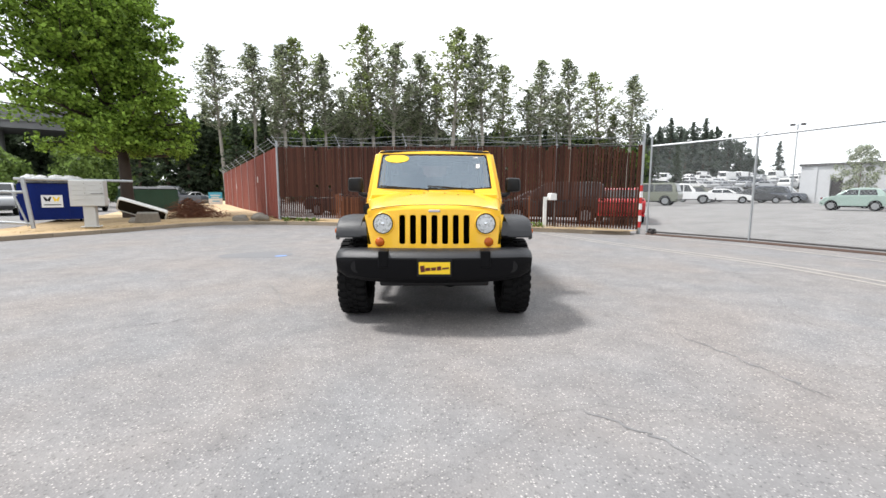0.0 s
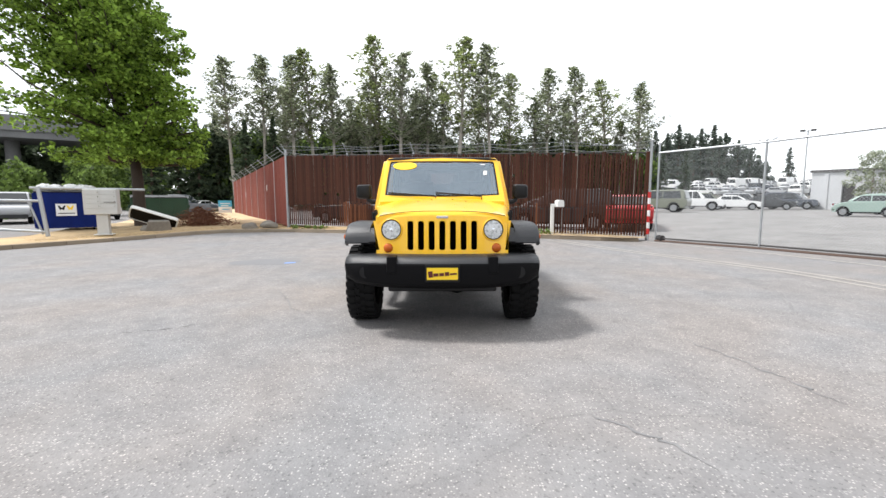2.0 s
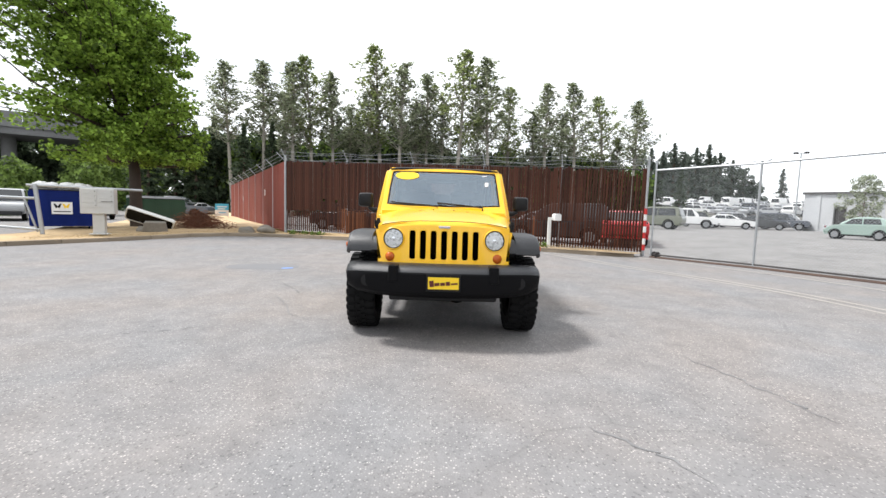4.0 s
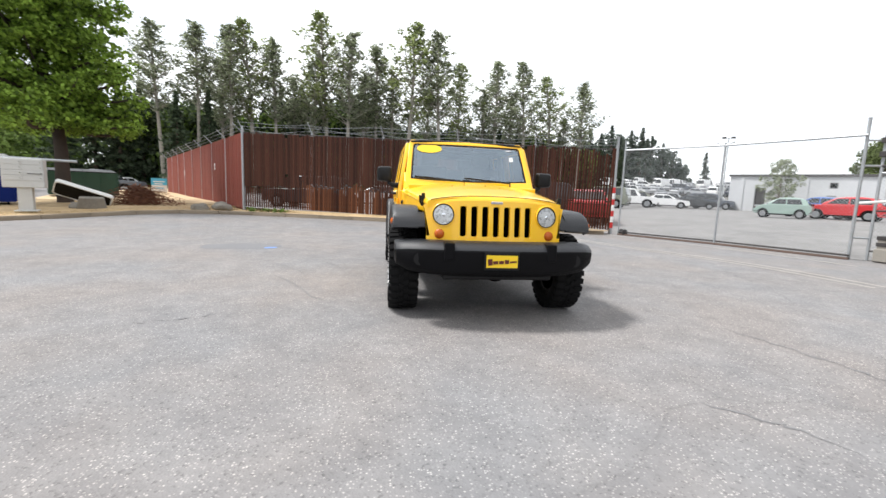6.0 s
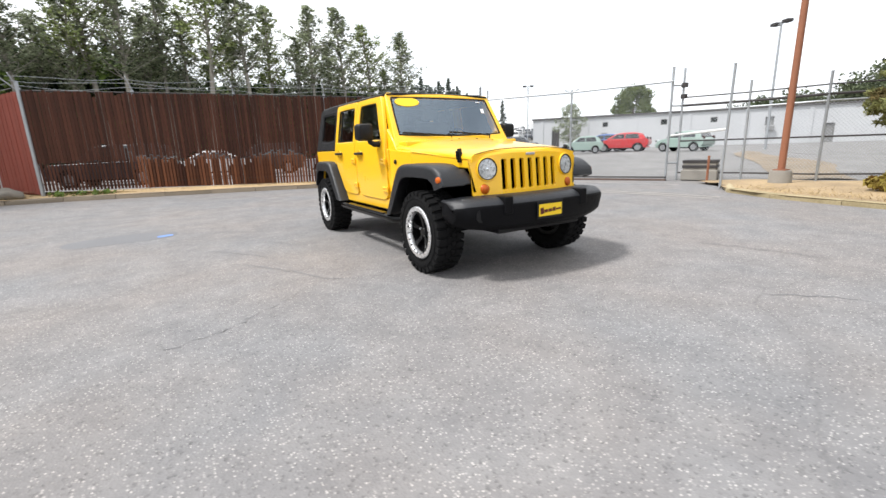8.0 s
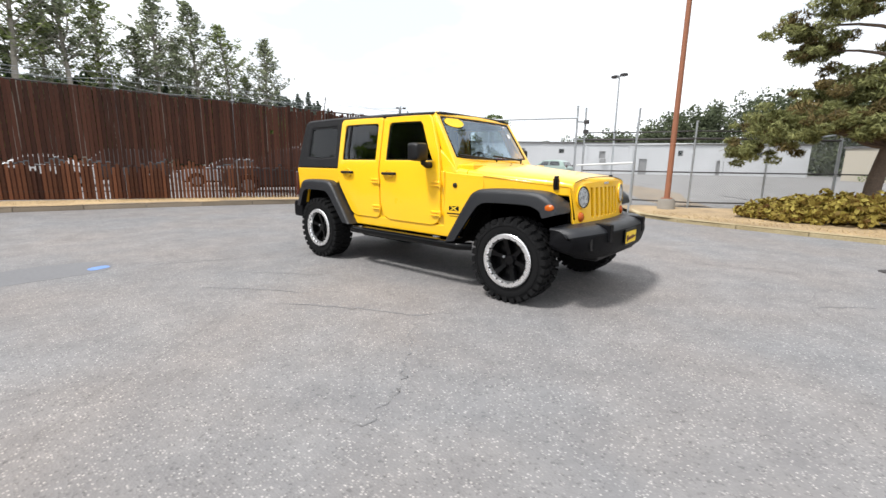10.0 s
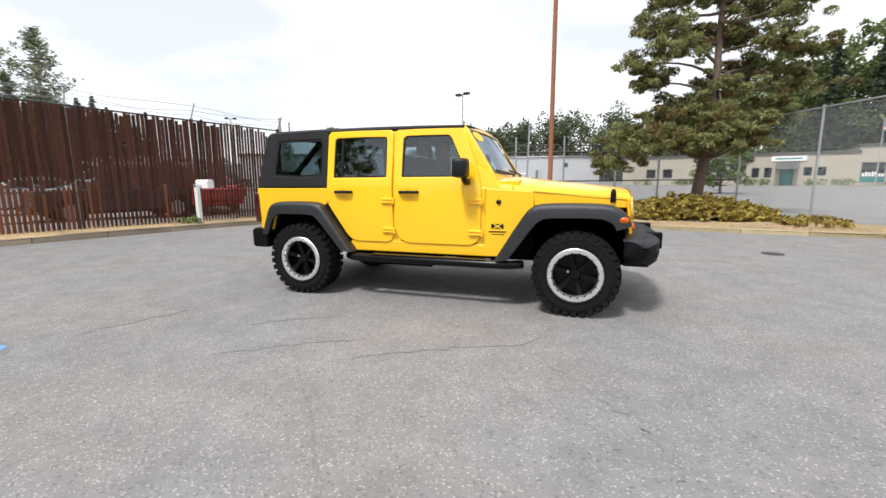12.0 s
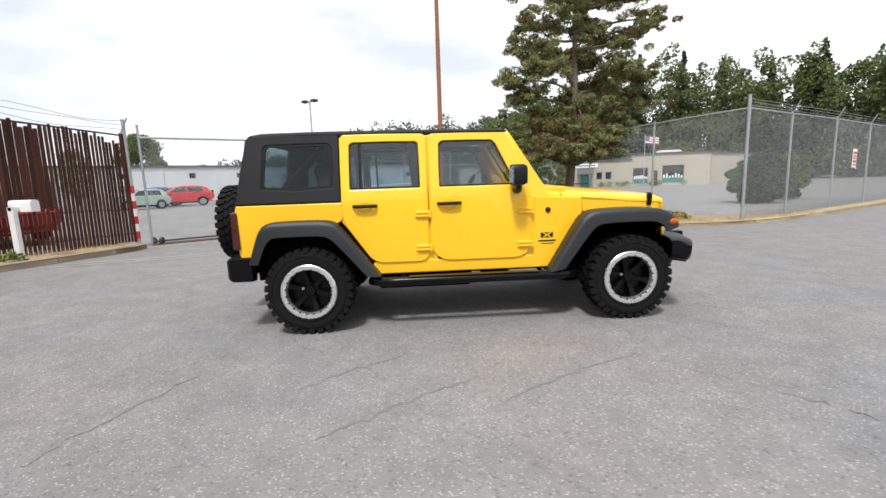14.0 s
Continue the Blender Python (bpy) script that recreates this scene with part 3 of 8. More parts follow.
def build_car():
    car = tagged(thing("off_road_car", "bright yellow four-door off-roader with black hardtop", "car"))
    # ---- underbody and frame
    bm = bmesh.new()
    box(bm, -0.60, 0.60, -0.40, 3.50, 0.52, 0.98)
    box(bm, -0.60, 0.60, -0.42, 0.42, 0.52, 1.06)
    box(bm, -0.78, 0.78, 0.62, 2.30, 0.52, 0.60)
    box(bm, -0.46, -0.36, -0.55, 3.55, 0.42, 0.54)
    box(bm, 0.36, 0.46, -0.55, 3.55, 0.42, 0.54)
    part("chassis", bm, UNDER, car)
    for y, w in ((AXLE_F, 0.70), (AXLE_R, 0.70)):
        bm = bmesh.new()
        tube(bm, [(-w, y, HUB_Z), (w, y, HUB_Z)], 0.045, 12)
        lathe(bm, [(0.0, -0.12), (0.09, -0.10), (0.13, 0.0), (0.09, 0.10), (0.0, 0.12)], 16, Matrix.Translation((0.16, y, HUB_Z)) @ Matrix.Rotation(radians(90), 4, "X"))
        part("axle", bm, UNDER, car)
    bm = bmesh.new()
    box(bm, -0.30, 0.30, 3.15, 3.50, 0.44, 0.60)
    tube(bm, [(0.42, 2.6, 0.42), (0.42, 3.3, 0.42)], 0.07, 12)
    part("exhaust", bm, UNDER, car)
    # gearbox, tank and drive shafts hanging under the floor, added to deepen the shade
    bm = bmesh.new()
    loft(bm, [[(x * w, y, z) for x, z in ((-1, 0.54), (-0.8, 0.36), (0.8, 0.36), (1, 0.54))] for y, w in ((0.35, 0.17), (0.9, 0.24), (1.5, 0.22), (1.75, 0.14))])
    part("gearbox", bm, UNDER, car, soft=0.02)
    bm = bmesh.new()
    box(bm, -0.72, -0.30, 1.45, 2.35, 0.335, 0.55)
    part("fuel_tank", bm, UNDER, car, soft=0.04)
    bm = bmesh.new()
    box(bm, -0.50, 0.50, 1.02, 1.30, 0.345, 0.40)
    part("skid_plate", bm, UNDER, car, soft=0.015)
    for a, b in (((0.16, AXLE_F + 0.1, HUB_Z), (0.12, 0.95, 0.47)), ((0.16, AXLE_R - 0.1, HUB_Z), (0.05, 1.7, 0.47))):
        bm = bmesh.new()
        tube(bm, [a, b], 0.035, 10)
        part("drive_shaft", bm, UNDER, car)

    # ---- tub
    for s in (-1, 1):
        bm = bmesh.new()
        panel(bm, s, [(0.86, 0.50), (2.42, 0.50), (2.36, 0.62), (0.86, 0.62)], -0.04, -0.004)                 # sill
        panel(bm, s, [(0.86, 0.60), (0.96, 0.60), (0.96, 1.18), (0.86, 1.18)], -0.05, -0.012)                # hinge pillar
        panel(bm, s, [(1.77, 0.60), (1.92, 0.60), (1.92, 1.18), (1.91, 1.755), (1.78, 1.755), (1.77, 1.18)], -0.05, -0.008)                # centre pillar
        quarter = [(2.62, 1.175), (2.62, 1.02), (2.68, 0.98), (2.80, 1.0), (3.20, 1.0), (3.30, 0.96), (3.40, 0.70), (3.55, 0.66), (3.575, 0.75), (3.575, 1.12), (3.56, 1.175)]
        panel(bm, s, quarter, -0.04, 0.0)
        panel(bm, s, [(2.30, 0.56), (2.64, 1.0), (2.64, 1.175), (2.50, 1.175), (2.28, 0.70)], -0.05, -0.012)
        # cowl side, narrowing to the front
        xs = lambda y: 0.768 + (y - 0.40) * 0.075
        loft(bm, [[(s * (xs(y) + w), y, z) for y, z in ((0.89, 0.50), (0.89, 1.175), (0.40, 1.145), (0.40, 0.98), (0.62, 0.62), (0.70, 0.50))] for w in (-0.04, 0.0)])
        # engine-bay side
        loft(bm, [[(s * (w + x), y, z) for x, y, z in ((0.768, 0.40, 1.005), (0.768, 0.40, 1.145), (0.625, -0.44, 1.075), (0.625, -0.44, 0.985))] for w in (-0.03, 0.0)])
        # foot of the windscreen pillar
        loft(bm, [[(s * (xa + w), y, z) for xa, y, z in ((0.79, 0.70, 1.16), (0.80, 0.97, 1.16), (0.785, 1.06, 1.33), (0.775, 0.96, 1.40), (0.77, 0.80, 1.26))] for w in (-0.05, 0.0)])
        part("body_side", bm, YELLOW, car, soft=0.012)
    for name, y0, y1, w, z0, z1 in (("tailgate", 3.52, 3.572, 0.80, 0.60, 1.16), ("scuttle", 0.55, 0.88, 0.735, 1.06, 1.25)):
        bm = bmesh.new()
        box(bm, -w, w, y0, y1, z0, z1)
        part(name, bm, YELLOW, car, soft=0.012)
    # cowl panel on which the windscreen stands
    bm = bmesh.new()
    rows = []
    for y, w, ze, zs, zc in ((0.606, 0.770, 1.135, 1.192, 1.274), (0.75, 0.782, 1.145, 1.202, 1.284), (0.90, 0.793, 1.155, 1.212, 1.290)):
        half = [(w, ze), (w, zs - 0.022), (w - 0.012, zs - 0.004), (w - 0.045, zs + 0.012), (w * 0.75, zs + (zc - zs) * 0.62), (w * 0.56, zs + (zc - zs) * 0.84), (w * 0.25, zc - 0.003)]
        rows.append([(-x, y, z) for x, z in half] + [(0, y, zc)] + [(x, y, z) for x, z in half[::-1]])
    loft(bm, rows)
    part("cowl", bm, YELLOW, car, soft=0.008)

    # ---- hood
    bm = bmesh.new()
    rows = []
    for y, w, ze, zs, zc in ((-0.448, 0.630, 1.055, 1.098, 1.149), (-0.40, 0.640, 1.062, 1.106, 1.160), (-0.30, 0.655, 1.07, 1.118, 1.172), (0.0, 0.703, 1.09, 1.142, 1.205), (0.30, 0.748, 1.113, 1.165, 1.235), (0.60, 0.770, 1.135, 1.192, 1.274)):
        half = [(w, ze), (w, zs - 0.022), (w - 0.012, zs - 0.004), (w - 0.045, zs + 0.012), (w * 0.75, zs + (zc - zs) * 0.62), (w * 0.56, zs + (zc - zs) * 0.84), (w * 0.25, zc - 0.003)]
        row = [(-x, y, z) for x, z in half] + [(0, y, zc)] + [(x, y, z) for x, z in half[::-1]]
        rows.append(row)
    loft(bm, rows)
    hood = part("hood", bm, YELLOW, car, smooth=35, soft=0.006)
    for s in (-1, 1):
        bm = bmesh.new()
        lathe(bm, [(0, 0), (0.016, 0), (0.014, 0.014), (0, 0.016)], 14, Matrix.Translation((s * 0.27, 0.42, 1.232)))
        part("hood_bumper", bm, BLACK, hood)
        bm = bmesh.new()
        m = Matrix.Translation((s * 0.655, -0.30, 1.085)) @ Matrix.Rotation(s * radians(8), 4, "Y")
        box(bm, -0.014, 0.016, -0.024, 0.024, -0.045, 0.055, m)
        box(bm, -0.006, 0.026, -0.017, 0.017, 0.02, 0.075, m)
        tube(bm, [m @ Vector((s * 0.012, 0, -0.04)), m @ Vector((s * 0.026, 0, 0.0)), m @ Vector((s * 0.022, 0, 0.06))], 0.010, 8)
        part("hood_latch", bm, BLACK, hood, soft=0.004)
        bm = bmesh.new()
        lathe(bm, [(0, 0), (0.012, 0), (0.010, 0.012), (0, 0.013)], 12, Matrix.Translation((s * 0.12, 0.50, 1.252)))
        part("washer_nozzle", bm, BLACK, hood)

    # ---- grille: an upright panel with seven slots
    gy = lambda x, z: -0.535 + 0.055 * (x / 0.62) ** 2 + (z - 0.70) * 0.10
    rows = []
    slot_c = [(k - 3) * 0.1005 for k in range(7)]
    bm = bmesh.new()
    xs = [-0.63, -0.60, -0.50, -0.40]
    for c in slot_c:
        xs += [c - 0.0295, c + 0.0295]
    xs += [0.40, 0.50, 0.60, 0.63]
    top = lambda x: 1.112 - 0.052 * (abs(x) / 0.63) ** 3
    zs = [0.705, 0.782, 1.058]
    for i in range(len(xs) - 1):
        a, b = xs[i], xs[i + 1]
        slot = any(abs((a + b) / 2 - c) < 0.01 for c in slot_c)
        for z0, z1 in ((0, 1), (1, 2), (2, 3)):
            if slot and z0 == 1:
                continue
            za = [zs[z0] if z0 < 3 else top(a), zs[z0]]
            ha, hb = (zs[z1] if z1 < 3 else top(a)), (zs[z1] if z1 < 3 else top(b))
            la, lb = min(zs[z0], ha - 0.004), min(zs[z0], hb - 0.004)
            vs = []
            for d in (0.0, 0.022):
                vs.append([(a, gy(a, la) + d, la), (b, gy(b, lb) + d, lb), (b, gy(b, hb) + d, hb), (a, gy(a, ha) + d, ha)])
            loft(bm, vs)
    bmesh.ops.remove_doubles(bm, verts=bm.verts, dist=1e-4)
    seen, drop = {}, []
    for f in bm.faces:
        key = tuple(sorted(v.index for v in f.verts))
        c = f.calc_center_median()
        key = (round(c.x, 4), round(c.y, 4), round(c.z, 4))
        if key in seen:
            drop += [f, seen[key]]
        else:
            seen[key] = f
    bmesh.ops.delete(bm, geom=list(set(drop)), context="FACES")
    grille = part("grille", bm, YELLOW, car, smooth=30, soft=0.007, seg=3)
    for c in slot_c:
        # rounded surround of each slot, with depth
        bm = bmesh.new()
        rect = [(c - 0.0297, zs[1] - 0.0005), (c + 0.0297, zs[1] - 0.0005), (c + 0.0297, zs[2] + 0.0005), (c - 0.0297, zs[2] + 0.0005)]
        o, i = rounded(rect, 0.0008, 5), rounded([(c + (x - c) * 0.93, z + (0.002 if z < 0.9 else -0.002)) for x, z in rect], 0.024, 5)
        loft(bm, [[(x, gy(x, z) + dd, z) for x, z in pts] for pts, dd in ((o, 0.034), (o, 0.0012), (i, 0.006), (i, 0.034))], closed=True)
        part("slot_surround", bm, YELLOW, grille)
    bm = bmesh.new()
    rows = []
    for k in range(25):
        x = -0.632 + 1.264 * k / 24
        y0, z0 = gy(x, top(x)) + 0.001, top(x) - 0.004
        back = -0.452 - y0
        rows.append([(x, y0, z0), (x * 0.998, y0 + 0.004, z0 + 0.014), (x * 0.995, y0 + 0.016, z0 + 0.026), (x * 0.99, y0 + back * 0.6, z0 + 0.034), (x * 0.99, y0 + back, z0 + 0.039), (x * 0.99, y0 + back, z0 - 0.02), (x, y0 + 0.02, z0 - 0.02)])
    loft(bm, rows)
    part("grille_crown", bm, YELLOW, grille, smooth=60)
    bm = bmesh.new()
    tube(bm, [(x, -0.4505, top(x) + 0.0385) for x in np.linspace(-0.60, 0.60, 25)], 0.0035, 6)
    part("hood_seal", bm, BLACK, hood)
    bm = bmesh.new()
    box(bm, -0.42, 0.42, -0.42, -0.40, 0.74, 1.10)
    for k in range(9):
        box(bm, -0.38, 0.38, -0.435, -0.425, 0.82 + k * 0.03, 0.828 + k * 0.03)
    part("grille_mesh", bm, UNDER, grille, "dark radiator behind the slots")
    bm = bmesh.new()
    box(bm, -0.055, 0.055, -0.508, -0.494, 1.083, 1.106)
    part("badge", bm, CHROME, grille, "small silver badge", soft=0.004)
    for s in (-1, 1):
        m = Matrix.Translation((s * 0.482, gy(0.482, 0.975) - 0.004, 0.975)) @ Matrix.Rotation(radians(90 - 5), 4, "X") @ Matrix.Rotation(s * radians(8), 4, "Y")
        lamp = thing("headlight", "", "")
        lamp.parent = grille
        bm = bmesh.new()
        lathe(bm, [(0.094, -0.01), (0.097, 0.010), (0.102, 0.013), (0.107, 0.008), (0.108, -0.012)], 40, m, closed=True)
        part("bezel", bm, YELLOW, lamp)
        bm = bmesh.new()
        lathe(bm, [(0.087, -0.004), (0.0875, 0.012), (0.0965, 0.0125), (0.097, -0.004)], 40, m, closed=True)
        part("lamp_gasket", bm, BLACK, lamp)
        bm = bmesh.new()
        lathe(bm, [(0.088, 0.006), (0.080, -0.012), (0.074, -0.010), (0.066, -0.028), (0.058, -0.026), (0.046, -0.048), (0.030, -0.05), (0.0, -0.07)], 12, m)
        part("reflector", bm, REFLECTOR, lamp)
        bm = bmesh.new()
        lathe(bm, [(0.0, 0.022), (0.045, 0.019), (0.075, 0.010), (0.088, 0.0)], 32, m)
        lens = part("lens", bm, LENS, lamp)
        lens.visible_shadow = False
        bm = bmesh.new()
        lathe(bm, [(0.0, 0.016), (0.016, 0.012), (0.020, -0.02), (0.012, -0.06)], 16, m)
        part("bulb_shield", bm, CHROME, lamp)
        m2 = Matrix.Translation((s * 0.515, gy(0.515, 0.80) - 0.003, 0.802)) @ Matrix.Rotation(radians(90 - 5), 4, "X") @ Matrix.Rotation(s * radians(8), 4, "Y")
        bm = bmesh.new()
        lathe(bm, [(0.0, 0.020), (0.026, 0.017), (0.042, 0.006), (0.046, -0.006)], 24, m2)
        part("turn_signal", bm, AMBER, grille, "round amber turn signal")

    # ---- front bumper
    bm = bmesh.new()
    rows, skin = [], []
    for x, yf, yb, zb, zt in ((-0.915, -0.56, -0.40, 0.565, 0.715), (-0.90, -0.60, -0.40, 0.535, 0.728), (-0.80, -0.665, -0.42, 0.49, 0.74), (-0.62, -0.715, -0.44, 0.465, 0.745), (-0.50, -0.735, -0.45, 0.46, 0.745), (-0.40, -0.75, -0.45, 0.455, 0.745),
                              (0.0, -0.765, -0.45, 0.45, 0.745), (0.40, -0.75, -0.45, 0.455, 0.745), (0.50, -0.735, -0.45, 0.46, 0.745), (0.62, -0.715, -0.44, 0.465, 0.745), (0.80, -0.665, -0.42, 0.49, 0.74), (0.90, -0.60, -0.40, 0.535, 0.728), (0.915, -0.56, -0.40, 0.565, 0.715)):
        rows.append([(x, yb, zb + 0.03), (x, yf + 0.06, zb), (x, yf + 0.015, zb + 0.04), (x, yf, zb + 0.10), (x, yf, zt - 0.070), (x, yf + 0.020, zt - 0.038), (x, yf + 0.075, zt - 0.008), (x, yf + 0.12, zt), (x, yb, zt)])
        skin.append([(x * 1.001, yf + 0.004, zt - 0.058), (x * 1.001, yf + 0.018, zt - 0.035), (x * 1.001, yf + 0.074, zt - 0.004), (x * 1.001, yf + 0.12, zt + 0.004), (x * 1.001, yb + 0.01, zt + 0.004), (x * 0.99, yb + 0.01, zt - 0.006), (x * 0.99, yf + 0.09, zt - 0.02), (x * 0.99, yf + 0.03, zt - 0.055)])
    loft(bm, rows)
    bumper = part("front_bumper", bm, BUMPER, car, "black grained plastic bumper", smooth=28)
    # added skin in a lighter, glossier plastic for the sky sheen along the top
    bm = bmesh.new()
    loft(bm, skin)
    part("bumper_sheen_skin", bm, FLARE, bumper, "lighter grained skin added for the sky sheen on the bumper top", smooth=50)
    for s in (-1, 1):
        bm = bmesh.new()
        box(bm, s * 0.455 - 0.045, s * 0.455 + 0.045, -0.755, -0.60, 0.60, 0.752)
        part("bumper_pad", bm, BUMPER, bumper, soft=0.012)
        bm = bmesh.new()
        lathe(bm, [(0.0, 0.0), (0.05, 0.0), (0.055, 0.02), (0.0, 0.022)], 20, Matrix.Translation((s * 0.70, -0.668, 0.60)) @ Matrix.Rotation(radians(90), 4, "X"))
        part("fog_lamp_blank", bm, BLACK, bumper)
    bm = bmesh.new()
    box(bm, -0.50, 0.50, -0.66, -0.42, 0.415, 0.47)
    part("air_dam", bm, BLACK, bumper, soft=0.02)
    bm = bmesh.new()
    box(bm, -0.155, 0.155, -0.776, -0.768, 0.525, 0.685)
    plate = part("dealer_plate", bm, BLACK, car, "black-framed yellow dealer plate", soft=0.004)
    bm = bmesh.new()
    box(bm, -0.138, 0.138, -0.781, -0.777, 0.548, 0.655)
    part("plate_face", bm, STICKER, plate)
    for x0, x1, z0, z1, tilt in ((-0.125, -0.085, 0.572, 0.628, 8), (-0.08, -0.035, 0.582, 0.610, 5), (-0.028, 0.015, 0.585, 0.613, 5), (0.022, 0.06, 0.587, 0.622, 5), (0.067, 0.128, 0.596, 0.612, 5)):
        bm = bmesh.new()
        m = Matrix.Translation(((x0 + x1) / 2, -0.7825, (z0 + z1) / 2 - 0.004)) @ Matrix.Rotation(radians(-tilt), 4, "Y")
        box(bm, (x0 - x1) / 2, (x1 - x0) / 2, -0.001, 0.001, (z0 - z1) / 2, (z1 - z0) / 2, m)
        part("lettering_bar", bm, PLATEINK, plate)

    # ---- flares, liners, steps
    front_o = [(0.76, 0.475), (0.47, 0.945), (0.40, 1.01), (0.29, 1.035), (-0.20, 1.035), (-0.33, 1.01), (-0.43, 0.94), (-0.455, 0.85)]
    front_i = [(0.62, 0.50), (0.38, 0.835), (0.33, 0.885), (0.25, 0.91), (-0.17, 0.915), (-0.24, 0.90), (-0.31, 0.865), (-0.33, 0.81)]
    rear_o = [(2.30, 0.50), (2.63, 0.955), (2.69, 1.01), (2.78, 1.03), (3.22, 1.03), (3.31, 1.005), (3.36, 0.95), (3.46, 0.66)]
    rear_i = [(2.42, 0.51), (2.69, 0.835), (2.74, 0.875), (2.80, 0.895), (3.19, 0.895), (3.25, 0.88), (3.29, 0.84), (3.37, 0.655)]
    for s in (-1, 1):
        fl = flare(car, s, front_o, front_i, "wide charcoal plastic front flare")
        bm = bmesh.new()
        m = Matrix.Translation((s * 0.938, -0.385, 0.905)) @ Matrix.Rotation(s * radians(78), 4, "Y") @ Matrix.Diagonal((1.45, 1.6, 1.2, 1))
        lathe(bm, [(0.0, 0.014), (0.014, 0.010), (0.023, 0.003), (0.025, -0.01)], 20, m @ Matrix.Diagonal((0.85, 1.15, 1, 1)))
        part("side_marker", bm, AMBER, fl, "small amber side marker")
        bm = bmesh.new()
        prism(bm, [(-0.455, 0.85), (-0.43, 0.93), (-0.34, 0.99), (-0.34, 0.84)], 0.63, 0.935, lambda u, v, w, s=s: (s * w, u, v))
        part("flare_front_face", bm, FLARE, fl, soft=0.015)
        flare(car, s, rear_o, rear_i, "wide charcoal plastic rear flare")
        for arch in (front_i, rear_i):
            bm = bmesh.new()
            pts = [(u, v + 0.05) for u, v in smoothed(arch, 1)]
            loft(bm, [[(s * x, u, v) for x in (0.56, 0.80)] + [(s * x, u, v + 0.02) for x in (0.80, 0.56)] for u, v in pts])
            part("wheel_arch_liner", bm, UNDER, car)
        bm = bmesh.new()
        tube(bm, [(s * 0.80, 0.50, 0.44), (s * 0.895, 0.62, 0.445), (s * 0.90, 0.75, 0.445), (s * 0.90, 2.15, 0.445), (s * 0.895, 2.28, 0.445), (s * 0.80, 2.40, 0.44)], 0.042, 12)
        step = part("side_step", bm, RIMBLACK, car, "black tubular side step")
        bm = bmesh.new()
        box(bm, s * 0.90 - 0.035, s * 0.90 + 0.035, 0.85, 2.05, 0.478, 0.492)
        part("step_tread", bm, RIMBLACK, step, soft=0.004)
        for y in (0.8, 1.5, 2.1):
            bm = bmesh.new()
            tube(bm, [(s * 0.5, y, 0.50), (s * 0.88, y, 0.45)], 0.02, 8)
            part("step_bracket", bm, BLACK, step)

    # ---- doors
    def door(s, name, lower, frame_o, frame_i, handle_y, hinge_y):
        bm = bmesh.new()
        panel(bm, s, lower + [frame_o[-1]], -0.035, 0.010)
        ring_panel(bm, s, frame_o, frame_i, -0.035, 0.010)
        bmesh.ops.remove_doubles(bm, verts=bm.verts, dist=1e-4)
        belt = [f for f in bm.faces if all(abs(v.co.z - 1.18) < 1e-3 for v in f.verts)]
        bmesh.ops.delete(bm, geom=belt, context="FACES_ONLY")
        d = part(name, bm, YELLOW, car, soft=0.010, seg=3)
        bm = bmesh.new()
        inner = [(y, z) for y, z in frame_i]
        cy, cz = sum(p[0] for p in inner) / len(inner), sum(p[1] for p in inner) / len(inner)
        small = [(cy + (y - cy) * 0.965, cz + (z - cz) * 0.95) for y, z in inner]
        ring_panel(bm, s, inner, small, -0.02, -0.004)
        part("window_seal", bm, BLACK, d)
        bm = bmesh.new()
        panel(bm, s, inner, -0.016, -0.012)
        pane = part("window_pane", bm, TINTED, d, "tinted side glass", smooth=0)
        pane.visible_shadow = False
        # handle
        bm = bmesh.new()
        x = side_x(1.135) + 0.012
        lathe(bm, [(0.0, 0.0), (0.055, 0.0), (0.050, 0.006), (0.0, 0.004)], 24, Matrix.Translation((s * x, handle_y, 1.128)) @ Matrix.Rotation(s * radians(90), 4, "Y") @ Matrix.Diagonal((0.8, 1.1, 1, 1)))
        part("handle_cup", bm, YELLOW, d)
        bm = bmesh.new()
        lathe(bm, [(0.050, 0.003), (0.053, 0.008), (0.058, 0.008), (0.061, 0.001)], 28, Matrix.Translation((s * x, handle_y, 1.128)) @ Matrix.Rotation(s * radians(90), 4, "Y") @ Matrix.Diagonal((0.85, 1.1, 1, 1)), closed=True)
        part("cup_rim", bm, YELLOW, d)
        bm = bmesh.new()
        tube(bm, [(s * x, handle_y - 0.10, 1.135), (s * (x + 0.03), handle_y - 0.085, 1.135), (s * (x + 0.036), handle_y, 1.135), (s * (x + 0.03), handle_y + 0.085, 1.135), (s * x, handle_y + 0.10, 1.135)], 0.016, 8)
        part("door_handle", bm, BLACK, d, "black pull handle")
        for z in (0.735, 1.045):
            bm = bmesh.new()
            xx = side_x(z) + 0.008
            box(bm, min(s * xx, s * (xx + 0.013)), max(s * xx, s * (xx + 0.013)), hinge_y - 0.03, hinge_y + 0.105, z - 0.030, z + 0.030)
            for dz in (-0.016, 0.016):
                box(bm, min(s * xx, s * (xx + 0.024)), max(s * xx, s * (xx + 0.024)), hinge_y - 0.025, hinge_y + 0.095, z + dz - 0.008, z + dz + 0.008)
            tube(bm, [(s * (xx + 0.014), hinge_y - 0.035, z - 0.034), (s * (xx + 0.014), hinge_y - 0.035, z + 0.034)], 0.013, 8)
            part("door_hinge", bm, YELLOW, d, soft=0.004)
        return d

